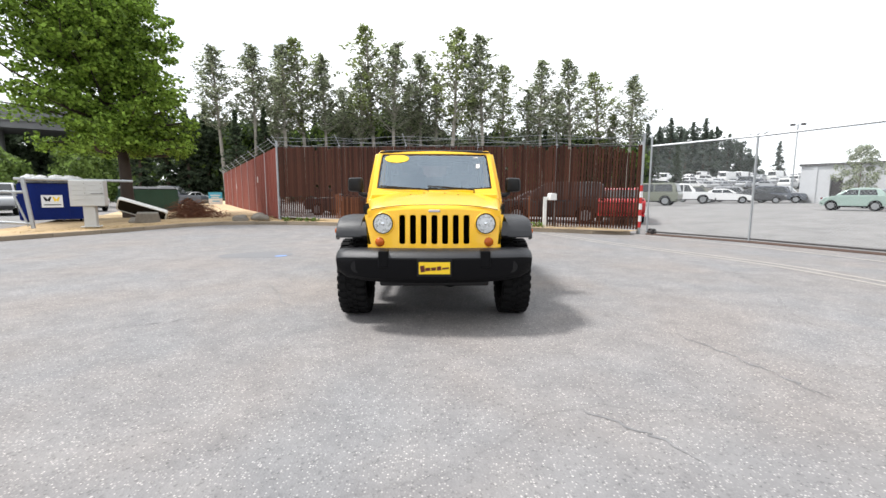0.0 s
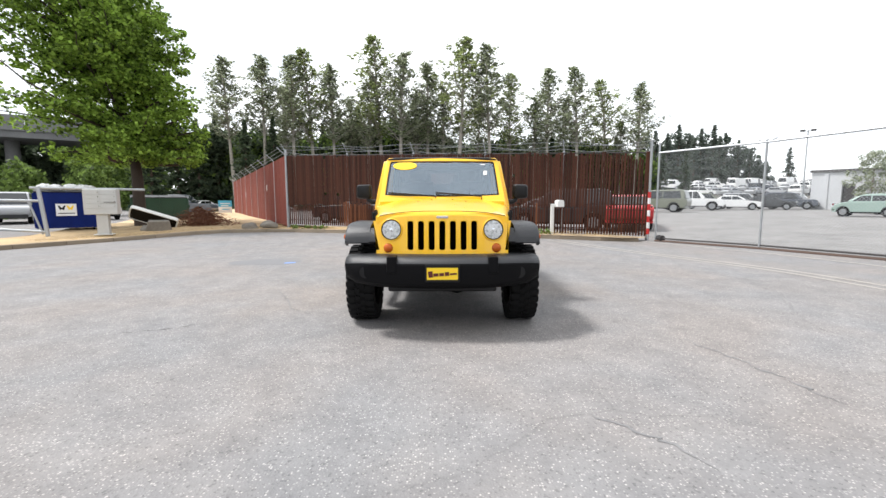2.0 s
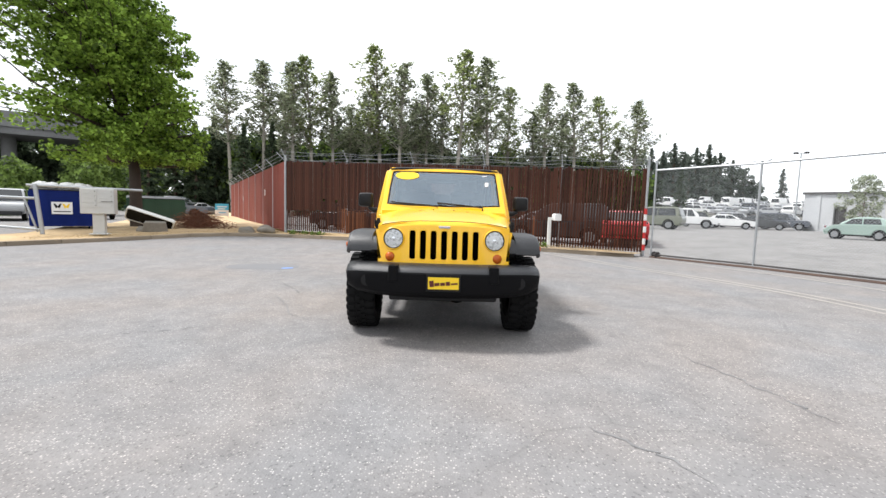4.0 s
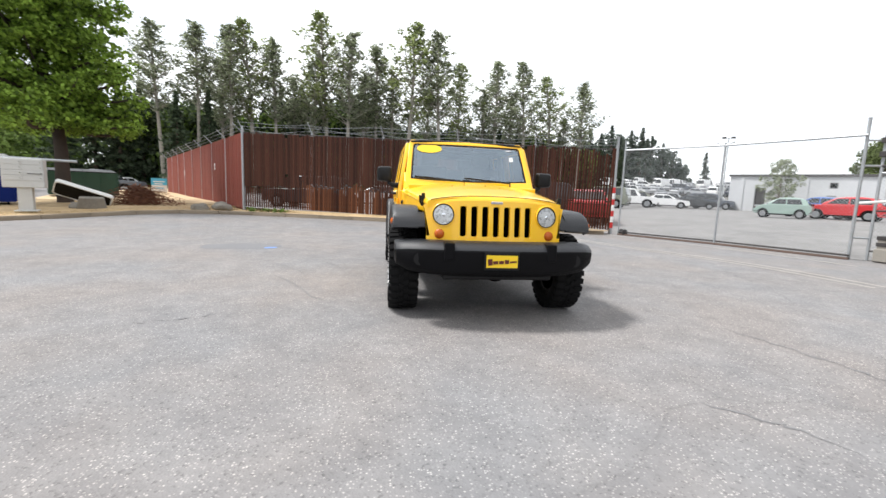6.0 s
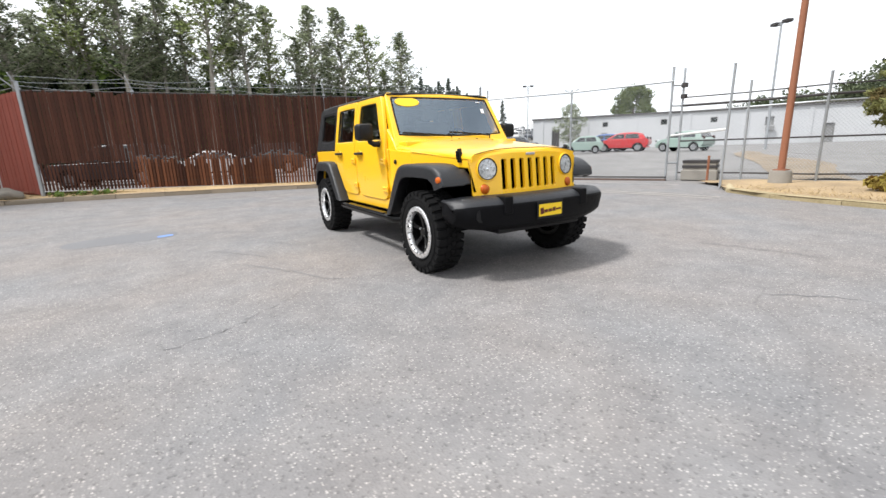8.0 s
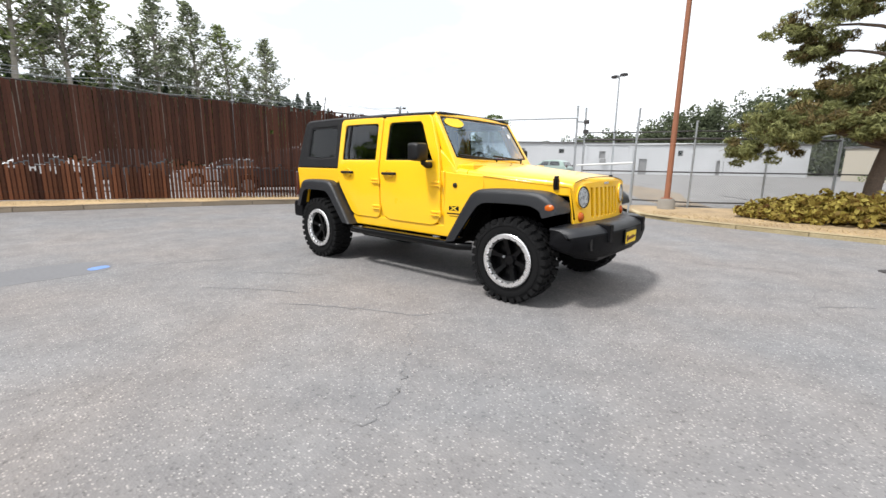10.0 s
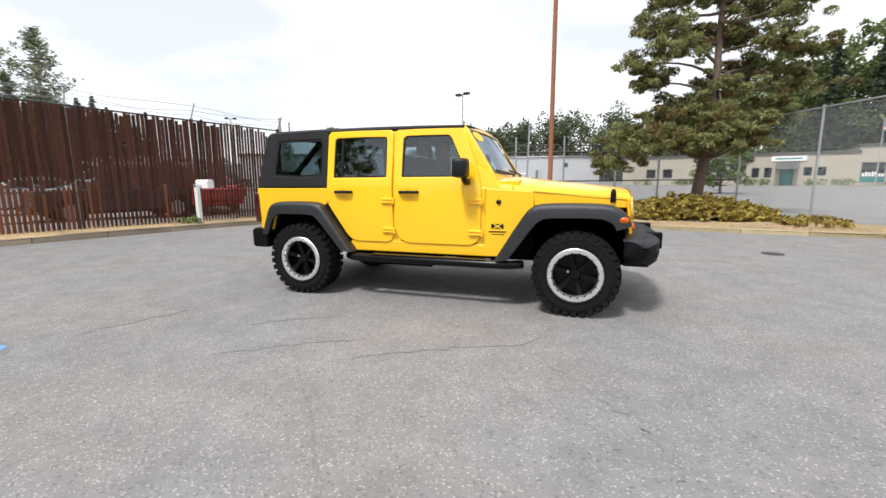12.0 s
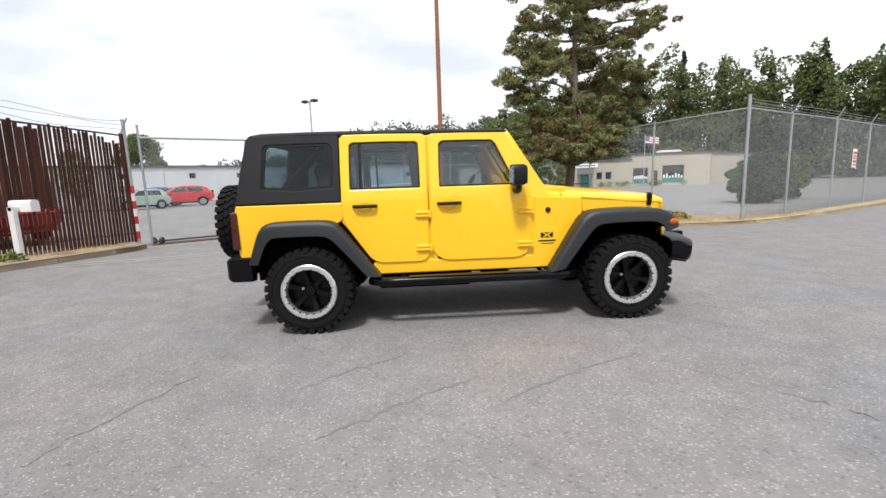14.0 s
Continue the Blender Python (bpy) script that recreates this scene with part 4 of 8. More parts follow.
    for s in (-1, 1):
        lower = rounded([(0.90, 1.18), (0.905, 0.605), (1.832, 0.605), (1.832, 1.18)], [0.0, 0.16, 0.20, 0.0], 6)
        fo = [(0.90, 1.18), (0.955, 1.40), (1.09, 1.715), (1.125, 1.757), (1.50, 1.765), (1.80, 1.765), (1.832, 1.74), (1.832, 1.45), (1.832, 1.18), (1.40, 1.18)]
        fi = [(1.02, 1.285), (1.10, 1.42), (1.215, 1.66), (1.25, 1.695), (1.48, 1.70), (1.70, 1.70), (1.735, 1.672), (1.74, 1.48), (1.74, 1.285), (1.40, 1.285)]
        d = door(s, "front_door", lower, fo, fi, 1.655, 0.925)
        lower = rounded([(1.848, 1.18), (1.848, 0.605), (2.36, 0.605), (2.625, 1.0), (2.625, 1.18)], [0.0, 0.10, 0.10, 0.12, 0.0], 5)
        fo = [(1.848, 1.18), (1.848, 1.45), (1.848, 1.74), (1.88, 1.768), (2.22, 1.775), (2.59, 1.775), (2.625, 1.745), (2.625, 1.45), (2.625, 1.18), (2.22, 1.18)]
        fi = [(1.915, 1.285), (1.915, 1.48), (1.92, 1.68), (1.945, 1.70), (2.22, 1.705), (2.51, 1.705), (2.54, 1.68), (2.545, 1.48), (2.545, 1.285), (2.22, 1.285)]
        d2 = door(s, "rear_door", lower, fo, fi, 2.415, 1.865)
        bm = bmesh.new()
        panel(bm, s, [(2.435, 1.285), (2.46, 1.285), (2.46, 1.705), (2.435, 1.705)], -0.014, -0.003)
        part("window_divider", bm, BLACK, d2)
        # mirror
        bm = bmesh.new()
        secs = []
        for y, k in ((0.985, 0.55), (0.995, 0.85), (1.02, 0.98), (1.09, 1.0), (1.115, 0.95)):
            secs.append([(s * (1.005 + px * k), y, 1.365 + pz * k) for px, pz in rounded([(-0.095, -0.095), (0.095, -0.085), (0.09, 0.09), (-0.09, 0.095)], 0.035, 3)])
        loft(bm, secs)
        mirror = part("side_mirror", bm, BLACK, car, "black side mirror")
        bm = bmesh.new()
        tube(bm, [(s * 0.83, 1.04, 1.235), (s * 0.90, 1.035, 1.235), (s * 0.945, 1.04, 1.26), (s * 0.955, 1.05, 1.31)], 0.034, 10, 0.026)
        part("mirror_arm", bm, BLACK, mirror)
        bm = bmesh.new()
        box(bm, min(s * 0.925, s * 1.085), max(s * 0.925, s * 1.085), 1.114, 1.118, 1.29, 1.44)
        part("mirror_glass", bm, CHROME, mirror)
        # antenna foot and badge
        if s < 0:
            bm = bmesh.new()
            lathe(bm, [(0.0, 0.0), (0.026, 0.0), (0.024, 0.012), (0.010, 0.02), (0.0, 0.024)], 16, Matrix.Translation((s * 0.793, 0.735, 1.04)) @ Matrix.Rotation(s * radians(90), 4, "Y"))
            part("antenna_base", bm, BLACK, car)
        x = lambda y: s * (0.768 + (y - 0.40) * 0.075 + 0.002)
        bm = bmesh.new()
        loft(bm, [[(x(y) + s * w, y, z) for y, z in ((0.685, 0.782), (0.805, 0.782), (0.805, 0.828), (0.685, 0.828))] for w in (0.0, 0.002)])
        badge = part("side_badge", bm, BLACK, car, "black decal with a yellow cross")
        for tilt in (-1, 1):
            bm = bmesh.new()
            loft(bm, [[(x(y) + s * w, y, z) for y, z in ((0.745 - tilt * 0.045, 0.785), (0.745 - tilt * 0.025, 0.785), (0.745 + tilt * 0.045, 0.825), (0.745 + tilt * 0.025, 0.825))] for w in (0.0022, 0.004)])
            part("cross_stroke", bm, STICKER, badge)
        for y0, y1, z0, z1 in ((0.66, 0.83, 0.745, 0.757), (0.68, 0.80, 0.722, 0.728)):
            bm = bmesh.new()
            loft(bm, [[(x(y) + s * w, y, z) for y, z in ((y0, z0), (y1, z0), (y1, z1), (y0, z1))] for w in (0.0, 0.002)])
            part("lettering_bar", bm, BLACK, badge)
        bm = bmesh.new()
        box(bm, min(s * 0.70, s * 0.845), max(s * 0.70, s * 0.845), 3.55, 3.615, 0.78, 1.12)
        part("tail_light", bm, REDLENS, car, "red tail light", soft=0.015)

    # ---- windscreen frame, leaning back
    base, tip = Vector((0.735, 1.28)), Vector((1.075, 1.800))
    def ws(x, t, out=0.0):
        p = base.lerp(tip, t)
        nrm = Vector((-(tip - base).y, (tip - base).x)).normalized()
        half = 0.772 - 0.062 * t
        return (x * half, p.x + nrm.x * out + 0.04 * (abs(x) ** 2) * (1 - 0.3 * t), p.y + nrm.y * out)
    outer = [(-1, -0.17), (-0.5, -0.04), (0, -0.02), (0.5, -0.04), (1, -0.17), (1, 0.5), (1, 0.93), (0.97, 1.0), (0.5, 1.0), (0, 1.0), (-0.5, 1.0), (-0.97, 1.0), (-1, 0.93), (-1, 0.5)]
    inner = [(-0.915, 0.085), (-0.5, 0.055), (0, 0.045), (0.5, 0.055), (0.915, 0.085), (0.925, 0.5), (0.925, 0.87), (0.90, 0.905), (0.5, 0.91), (0, 0.912), (-0.5, 0.91), (-0.90, 0.905), (-0.925, 0.87), (-0.925, 0.5)]
    bm = bmesh.new()
    loft(bm, [[ws(x, t, -0.10) for x, t in outer], [ws(x, t, 0.0) for x, t in outer], [ws(x, t, 0.0) for x, t in inner], [ws(x, t, -0.05) for x, t in inner]], closed=True)
    frame_ob = part("windscreen_frame", bm, YELLOW, car, soft=0.012, seg=3)
    bm = bmesh.new()
    inset = [(x * 0.975, 0.5 + (t - 0.5) * 0.94) for x, t in inner]
    loft(bm, [[ws(x, t, -0.014) for x, t in inner], [ws(x, t, -0.004) for x, t in inner], [ws(x, t, -0.004) for x, t in inset], [ws(x, t, -0.014) for x, t in inset]], closed=True)
    part("windscreen_seal", bm, BLACK, frame_ob)
    bm = bmesh.new()
    rows = []
    for t in (0.03, 0.25, 0.50, 0.75, 0.915):
        rows.append([ws(x, t, -0.010) for x in (-0.93, -0.6, -0.3, 0, 0.3, 0.6, 0.93)])
    loft(bm, rows, ring=False, caps=False)
    pane = part("windscreen", bm, CLEAR, frame_ob, "clear sloping windscreen")
    pane.visible_shadow = False
    bm = bmesh.new()
    lathe(bm, [(0.0, 0.0), (1.0, 0.0), (1.0, 1.0), (0.0, 1.0)], 40, Matrix())
    ux = Vector(ws(-0.66, 0.8, 0)) - Vector(ws(-0.68, 0.8, 0))
    uy = Vector(ws(-0.665, 0.81, 0)) - Vector(ws(-0.665, 0.79, 0))
    nn = ux.cross(uy).normalized()
    c0 = Vector(ws(-0.655, 0.80, -0.006))
    for v in bm.verts:
        v.co = c0 + ux.normalized() * v.co.x * 0.152 + uy.normalized() * v.co.y * 0.062 + nn * v.co.z * 0.001
    part("price_sticker", bm, STICKER, pane, "oval yellow windscreen sticker")
    for x, t, a, b in ((0.74, 0.62, 0.022, 0.032), (0.72, 0.83, 0.030, 0.006)):
        bm = bmesh.new()
        c0 = Vector(ws(x, t, -0.006))
        loft(bm, [[c0 + ux.normalized() * p * a + uy.normalized() * q * b + nn * w for p, q in ((-1, -1), (1, -1), (1, 1), (-1, 1))] for w in (0, 0.001)])
        part("paper_sticker", bm, PAPER, pane)
    for x0, x1 in ((-0.10, -0.86), (0.62, -0.10)):
        bm = bmesh.new()
        a, b = Vector(ws(x0, 0.015, 0.030)), Vector(ws(x1, 0.115, 0.012))
        mid = a.lerp(b, 0.5) + Vector((0, -0.004, 0.0))
        tube(bm, [Vector(ws(x0, -0.03, 0.0)), a, a.lerp(b, 0.3)], 0.011, 8)
        tube(bm, [a.lerp(b, 0.05), mid, b], 0.010, 6)
        part("wiper", bm, BLACK, frame_ob, "black wiper")
    bm = bmesh.new()
    box(bm, -0.10, 0.10, 1.12, 1.14, 1.66, 1.72)
    part("rear_view_mirror", bm, BLACK, frame_ob, soft=0.01)

    # ---- hardtop
    bm = bmesh.new()
    rows = []
    for y, zc, w, ze in ((1.07, 1.795, 0.675, 1.766), (1.12, 1.808, 0.695, 1.766), (1.6, 1.820, 0.712, 1.768), (2.2, 1.828, 0.722, 1.770), (2.9, 1.830, 0.728, 1.772), (3.34, 1.826, 0.722, 1.77), (3.42, 1.812, 0.716, 1.765), (3.445, 1.785, 0.71, 1.75)):
        half = [(w + 0.014, ze), (w + 0.015, ze + 0.016), (w - 0.01, ze + (zc - ze) * 0.62), (w - 0.10, ze + (zc - ze) * 0.90), (w * 0.4, zc)]
        rows.append([(-x, y, z) for x, z in half] + [(x, y, z) for x, z in half[::-1]])
    loft(bm, rows)
    top_ob = part("hardtop", bm, TOPBLACK, car, "black grained removable hardtop", smooth=45)
    bm = bmesh.new()
    box(bm, -0.50, 0.50, 1.625, 1.633, 1.79, 1.8235)
    part("roof_joint", bm, BLACK, top_ob)
    for s in (-1, 1):
        bm = bmesh.new()
        o = [(2.632, 1.182), (2.632, 1.48), (2.632, 1.77), (2.70, 1.79), (3.0, 1.79), (3.36, 1.79), (3.45, 1.76), (3.51, 1.48), (3.56, 1.182), (3.0, 1.182)]
        i = [(2.70, 1.315), (2.695, 1.48), (2.70, 1.67), (2.73, 1.70), (3.0, 1.70), (3.26, 1.70), (3.295, 1.675), (3.31, 1.48), (3.325, 1.315), (3.0, 1.295)]
        ring_panel(bm, s, o, i, -0.05, 0.004)
        side = part("hardtop_side", bm, TOPBLACK, top_ob, soft=0.015, seg=3)
        bm = bmesh.new()
        sm = [(3.0 + (y - 3.0) * 0.95, 1.5 + (z - 1.5) * 0.92) for y, z in i]
        ring_panel(bm, s, i, sm, -0.03, -0.002)
        part("window_seal", bm, BLACK, side)
        bm = bmesh.new()
        panel(bm, s, i, -0.018, -0.012)
        pane = part("quarter_window", bm, DEEPTINT, side, "dark tinted quarter window", smooth=0)
        pane.visible_shadow = False
    bm = bmesh.new()
    loft(bm, [[(-0.80, 3.52, 1.16), (-0.80, 3.565, 1.16), (0.80, 3.565, 1.16), (0.80, 3.52, 1.16)], [(-0.76, 3.49, 1.30), (-0.76, 3.535, 1.30), (0.76, 3.535, 1.30), (0.76, 3.49, 1.30)]])
    loft(bm, [[(s * 0.76, 3.49, 1.30), (s * 0.76, 3.535, 1.30), (s * 0.60, 3.535, 1.30), (s * 0.60, 3.49, 1.30)] for s in (-1,)] + [[(-0.70, 3.42, 1.76), (-0.70, 3.47, 1.76), (-0.58, 3.47, 1.76), (-0.58, 3.42, 1.76)]])
    loft(bm, [[(0.60, 3.49, 1.30), (0.60, 3.535, 1.30), (0.76, 3.535, 1.30), (0.76, 3.49, 1.30)], [(0.58, 3.42, 1.76), (0.58, 3.47, 1.76), (0.70, 3.47, 1.76), (0.70, 3.42, 1.76)]])
    part("rear_frame", bm, TOPBLACK, top_ob)
    bm = bmesh.new()
    loft(bm, [[(-0.62, 3.515, 1.29), (0.62, 3.515, 1.29)], [(-0.60, 3.45, 1.77), (0.60, 3.45, 1.77)]], ring=False, caps=False)
    pane = part("rear_window", bm, TINTED, top_ob)
    pane.visible_shadow = False

    # ---- rear bumper and spare
    bm = bmesh.new()
    loft(bm, [[(x, y0, 0.49), (x, y1 - 0.02, 0.49), (x, y1, 0.52), (x, y1, 0.68), (x, y1 - 0.03, 0.71), (x, y0, 0.71)] for x, y0, y1 in ((-0.86, 3.46, 3.66), (-0.80, 3.44, 3.70), (-0.5, 3.55, 3.73), (0.5, 3.55, 3.73), (0.80, 3.44, 3.70), (0.86, 3.46, 3.66))])
    part("rear_bumper", bm, BUMPER, car, "black plastic rear bumper", soft=0.015)
    bm = bmesh.new()
    box(bm, -0.12, 0.18, 3.57, 3.72, 0.90, 1.06)
    part("spare_carrier", bm, BLACK, car)
    build_wheel(car, 1, 0, spare=True)
    for s in (-1, 1):
        for y in (AXLE_F, AXLE_R):
            build_wheel(car, s, y)

    # ---- cabin
    bm = bmesh.new()
    box(bm, -0.77, 0.77, 0.90, 3.50, 0.985, 1.0)
    part("cabin_floor", bm, INTERIOR, car)
    bm = bmesh.new()
    prism(bm, rounded([(0.86, 1.0), (1.22, 1.0), (1.26, 1.18), (1.16, 1.29), (0.90, 1.30)], 0.05, 3), -0.74, 0.74, lambda u, v, w: (w, u, v))
    part("dashboard", bm, INTERIOR, car)
    bm = bmesh.new()
    m = Matrix.Translation((0.37, 1.36, 1.24)) @ Matrix.Rotation(radians(-62), 4, "X")
    lathe(bm, [(0.175, -0.013), (0.19, -0.013), (0.19, 0.013), (0.175, 0.013)], 28, m, closed=True)
    for k in range(3):
        tube(bm, [m @ Vector((0, 0, 0)), m @ (Matrix.Rotation(k * math.tau / 3 + 0.5, 3, "Z") @ Vector((0.18, 0, 0)))], 0.014, 6)
    part("steering_wheel", bm, BLACK, car)
    def seat(x0, x1, y, name):
        bm = bmesh.new()
        prism(bm, rounded([(y, 0.98), (y + 0.16, 0.98), (y + 0.30, 1.50), (y + 0.20, 1.54), (y + 0.12, 1.50)], 0.05, 3), x0, x1, lambda u, v, w: (w, u, v))
        box(bm, x0, x1, y - 0.42, y + 0.08, 0.98, 1.08)
        ob = part(name, bm, SEATCLOTH, car, soft=0.03, seg=3)
        c = (x0 + x1) / 2
        for cx in ((c,) if x1 - x0 < 0.8 else (x0 + 0.28, x1 - 0.28)):
            bm = bmesh.new()
            box(bm, cx - 0.13, cx + 0.13, y + 0.20, y + 0.30, 1.55, 1.71)
            part("headrest", bm, SEATCLOTH, ob, soft=0.04, seg=3)
    seat(-0.62, -0.12, 1.72, "passenger_seat")
    seat(0.12, 0.62, 1.72, "driver_seat")
    seat(-0.60, 0.60, 2.62, "rear_bench")
    bm = bmesh.new()
    for s in (-1, 1):
        tube(bm, [(s * 0.66, 1.16, 1.72), (s * 0.665, 2.0, 1.745), (s * 0.665, 2.72, 1.74), (s * 0.68, 3.38, 1.10)], 0.035, 10)
        tube(bm, [(s * 0.665, 2.0, 1.745), (s * 0.71, 1.93, 1.0)], 0.035, 10)
    tube(bm, [(-0.66, 2.0, 1.745), (0.66, 2.0, 1.745)], 0.035, 10)
    tube(bm, [(-0.66, 2.72, 1.74), (0.66, 2.72, 1.74)], 0.035, 10)
    part("roll_bar", bm, BLACK, car, "padded black roll bar")
    return car


build_car()


# ---------------------------------------------------------------- slat fences
def build_slat_fence():
    """The brown fence across the back: posts, rails and upright slats with open gaps, ragged at the gate end."""
    rnd = random.Random(7)
    owner = thing("slat_fence", "tall weathered brown slat fence with broken lower slats", "fence")
    run = FENCE_B - FENCE_A
    length = run.length
    d = run.normalized()
    ang = math.atan2(d.y, d.x)
    base_z = lambda t: 0.34 - 0.23 * t
    top_z = lambda t: 3.03 - 0.27 * t
    meshes = {}

    def slat(high, tone=0):
        key = round(high, 2) + tone * 100
        if key not in meshes:
            bm = bmesh.new()
            w = {3: 0.0385, 0: 0.028}.get(tone, 0.0315)
            loft(bm, [[(-w, -0.007, z), (w, -0.007, z), (w, 0.007, z), (-w, 0.007, z)] for z in (0.0, round(high, 2) - 0.03)] + [[(x, y, round(high, 2)) for x, y in ((-w * 0.7, -0.004), (w * 0.7, -0.004), (w * 0.7, 0.004), (-w * 0.7, 0.004))]])
            meshes[key] = finish("slat", bm, SLATRUST if tone == 1 else SLATBROWN, 0)
        return meshes[key]

    n = int(length / 0.086)
    sag = 0.0
    for k in range(n):
        t = (k + 0.5) / n
        p = FENCE_A + run * t
        zb, zt = base_z(t) + 0.03, top_z(t) - 0.03
        turn = Matrix.Rotation(ang, 4, "Z") @ Matrix.Rotation(rnd.gauss(0, 0.0025) + (0.012 if t > 0.8 else 0.0), 4, "Y") @ Matrix.Rotation(rnd.gauss(0, 0.06), 4, "Z")
        ragged = 0.0
        if t > 0.70:
            if rnd.random() < 0.16:
                sag = rnd.uniform(-0.14, 0.08)
            ragged = sag + rnd.uniform(-0.05, 0.05)
        spans = [(zb, zt - zb + ragged)]
        if t < 0.72 and rnd.random() < 0.05:
            gap = rnd.uniform(0.9, 2.2)
            spans = [(zb, gap - zb), (gap + rnd.uniform(0.06, 0.2), zt - gap - 0.2)]
        rusty = 0.16 < t < 0.74 and rnd.random() < 0.9 * step(0.15, 0.24, t) * step(0.76, 0.5, t)
        if rusty:
            split = 1.24 - 0.1 * t + 0.07 * math.sin(t * 43) + rnd.uniform(-0.10, 0.07)
            ob = new("slat", slat(round((split - zb) / 0.03) * 0.03, 1))
            ob.matrix_world = Matrix.Translation((p.x, p.y, zb)) @ turn
            ob.parent = owner
            spans = [(max(z0, split + 0.02), high - max(0.0, split + 0.02 - z0)) for z0, high in spans if z0 + high > split + 0.1]
        # wide slats above, a row of narrower ones below; single lengths at the gate end
        for z0, high in spans:
            waist = 1.12 - 0.1 * t + rnd.uniform(-0.05, 0.05)
            if t > 0.86:
                pieces = [(z0, high, 4)]
            elif z0 < 0.9 and z0 + high > 1.5:
                pieces = [(z0, waist - z0, 0), (waist + 0.01, z0 + high - waist - 0.01, 3)]
            else:
                pieces = [(z0, high, 3 if z0 + high > 1.5 else 0)]
            for z, tall, tone in pieces:
                ob = new("slat", slat(max(0.18, round(tall / 0.06) * 0.06), tone))
                ob.matrix_world = Matrix.Translation((p.x, p.y, z)) @ turn
                ob.parent = owner
        if 0.20 < t < 0.47 and rnd.random() < 0.8:
            # a second row of short slats closes the lower gaps along the middle
            ob = new("slat", slat(0.84 - 0.06 * rnd.randint(0, 4), 2))
            q = p + d * 0.043
            ob.matrix_world = Matrix.Translation((q.x - d.y * 0.03, q.y + d.x * 0.03, zb)) @ turn
            ob.parent = owner
    for k in range(6):
        t = k / 5
        p = FENCE_A + run * t
        bm = bmesh.new()
        tube(bm, [(p.x + 0.03, p.y + 0.05, base_z(t) - 0.1), (p.x + 0.03, p.y + 0.05, top_z(t) + 0.05)], 0.038, 10)
        post = part("fence_post", bm, STEEL, owner, "galvanised fence post")
        bm = bmesh.new()
        q = (p.x + 0.03, p.y + 0.05, top_z(t) + 0.05)
        tube(bm, [q, (q[0] - 0.10, q[1] - 0.25, q[2] + 0.33)], 0.015, 6)
        part("wire_arm", bm, STEEL, post)
    for z in (0.35, 0.95):
        bm = bmesh.new()
        tube(bm, [(FENCE_A.x, FENCE_A.y + 0.03, z + 0.2), (FENCE_B.x, FENCE_B.y + 0.03, z)], 0.015, 6)
        part("rail", bm, RAILDARK, owner)
    bm = bmesh.new()
    tube(bm, [(FENCE_A.x, FENCE_A.y + 0.03, top_z(0) - 0.02), (FENCE_B.x, FENCE_B.y + 0.03, top_z(1) - 0.02)], 0.02, 6)
    part("top_rail", bm, RAILDARK, owner)
    for j in range(3):
        pts = []
        for k in range(61):
            t = k / 60
            p = FENCE_A + run * t
            u = (t * 5) % 1
            pts.append((p.x - 0.06 - 0.03 * j, p.y - 0.10 - 0.06 * j, top_z(t) + 0.10 + 0.10 * j - 0.10 * math.sin(u * math.pi) * (0.6 + 0.5 * math.sin(t * 17 + j * 2.1))))
        bm = bmesh.new()
        tube(bm, pts, 0.0065, 4)
        part("barbed_wire", bm, STEEL, owner, "slack barbed wire strand")
    return owner


def build_red_fence():
    """The long red-brown fence that runs away from the corner."""
    rnd = random.Random(9)
    owner = thing("slat_fence", "long faded red-brown slat fence with barbed wire arms", "fence")
    run = FENCE_C - FENCE_A
    d = run.normalized()
    nrm = Vector((-d.y, d.x))
    n = int(run.length / 0.085)
    bm = bmesh.new()
    for k in range(n):
        t = (k + 0.5) / n
        p = FENCE_A + run * t
        zt = 3.0 - 0.2 * t + rnd.uniform(-0.015, 0.015)
        off = rnd.uniform(-0.006, 0.006)
        a, b = p - d * 0.041 + nrm * off, p + d * 0.041 + nrm * off
        box_pts = [(a - nrm * 0.006), (b - nrm * 0.006), (b + nrm * 0.006), (a + nrm * 0.006)]
        loft(bm, [[(q.x, q.y, z) for q in box_pts] for z in (0.28 - 0.15 * t, zt)])
    slats = part("slats", bm, SLATRED, owner, smooth=0)
    slats["kind"] = "stuff"
    for k in range(9):
        t = k / 8
        p = FENCE_A + run * t
        bm = bmesh.new()
        r = 0.042 if k == 0 else 0.03
        zt = 3.02 - 0.2 * t
        tube(bm, [(p.x + 0.02, p.y - 0.02, 0.1), (p.x + 0.02, p.y - 0.02, zt + (0.22 if k == 0 else 0.0))], r, 10)
        post = part("fence_post", bm, STEEL, owner)
        bm = bmesh.new()
        tube(bm, [(p.x, p.y, zt), (p.x - 0.28, p.y - 0.12, zt + 0.30)], 0.016, 6)
        part("wire_arm", bm, STEEL, post)
    for j in range(3):
        bm = bmesh.new()
        o = 0.09 + 0.08 * j
        tube(bm, [(FENCE_A.x - o, FENCE_A.y - o * 0.43, 3.06 + 0.1 * j), (FENCE_C.x - o, FENCE_C.y - o * 0.43, 2.86 + 0.1 * j)], 0.006, 4)
        part("barbed_wire", bm, STEEL, owner)
    for t, z in ((0.22, 1.9), (0.62, 1.7)):
        p = FENCE_A + run * t - nrm * 0.0
        bm = bmesh.new()
        m = Matrix.Translation((p.x, p.y, z)) @ Matrix.Rotation(math.atan2(d.y, d.x), 4, "Z")
        box(bm, -0.08, 0.08, 0.012, 0.018, -0.14, 0.14, m)
        part("notice_tag", bm, PAPER, owner, "small white tag")
    return owner


build_slat_fence()
build_red_fence()


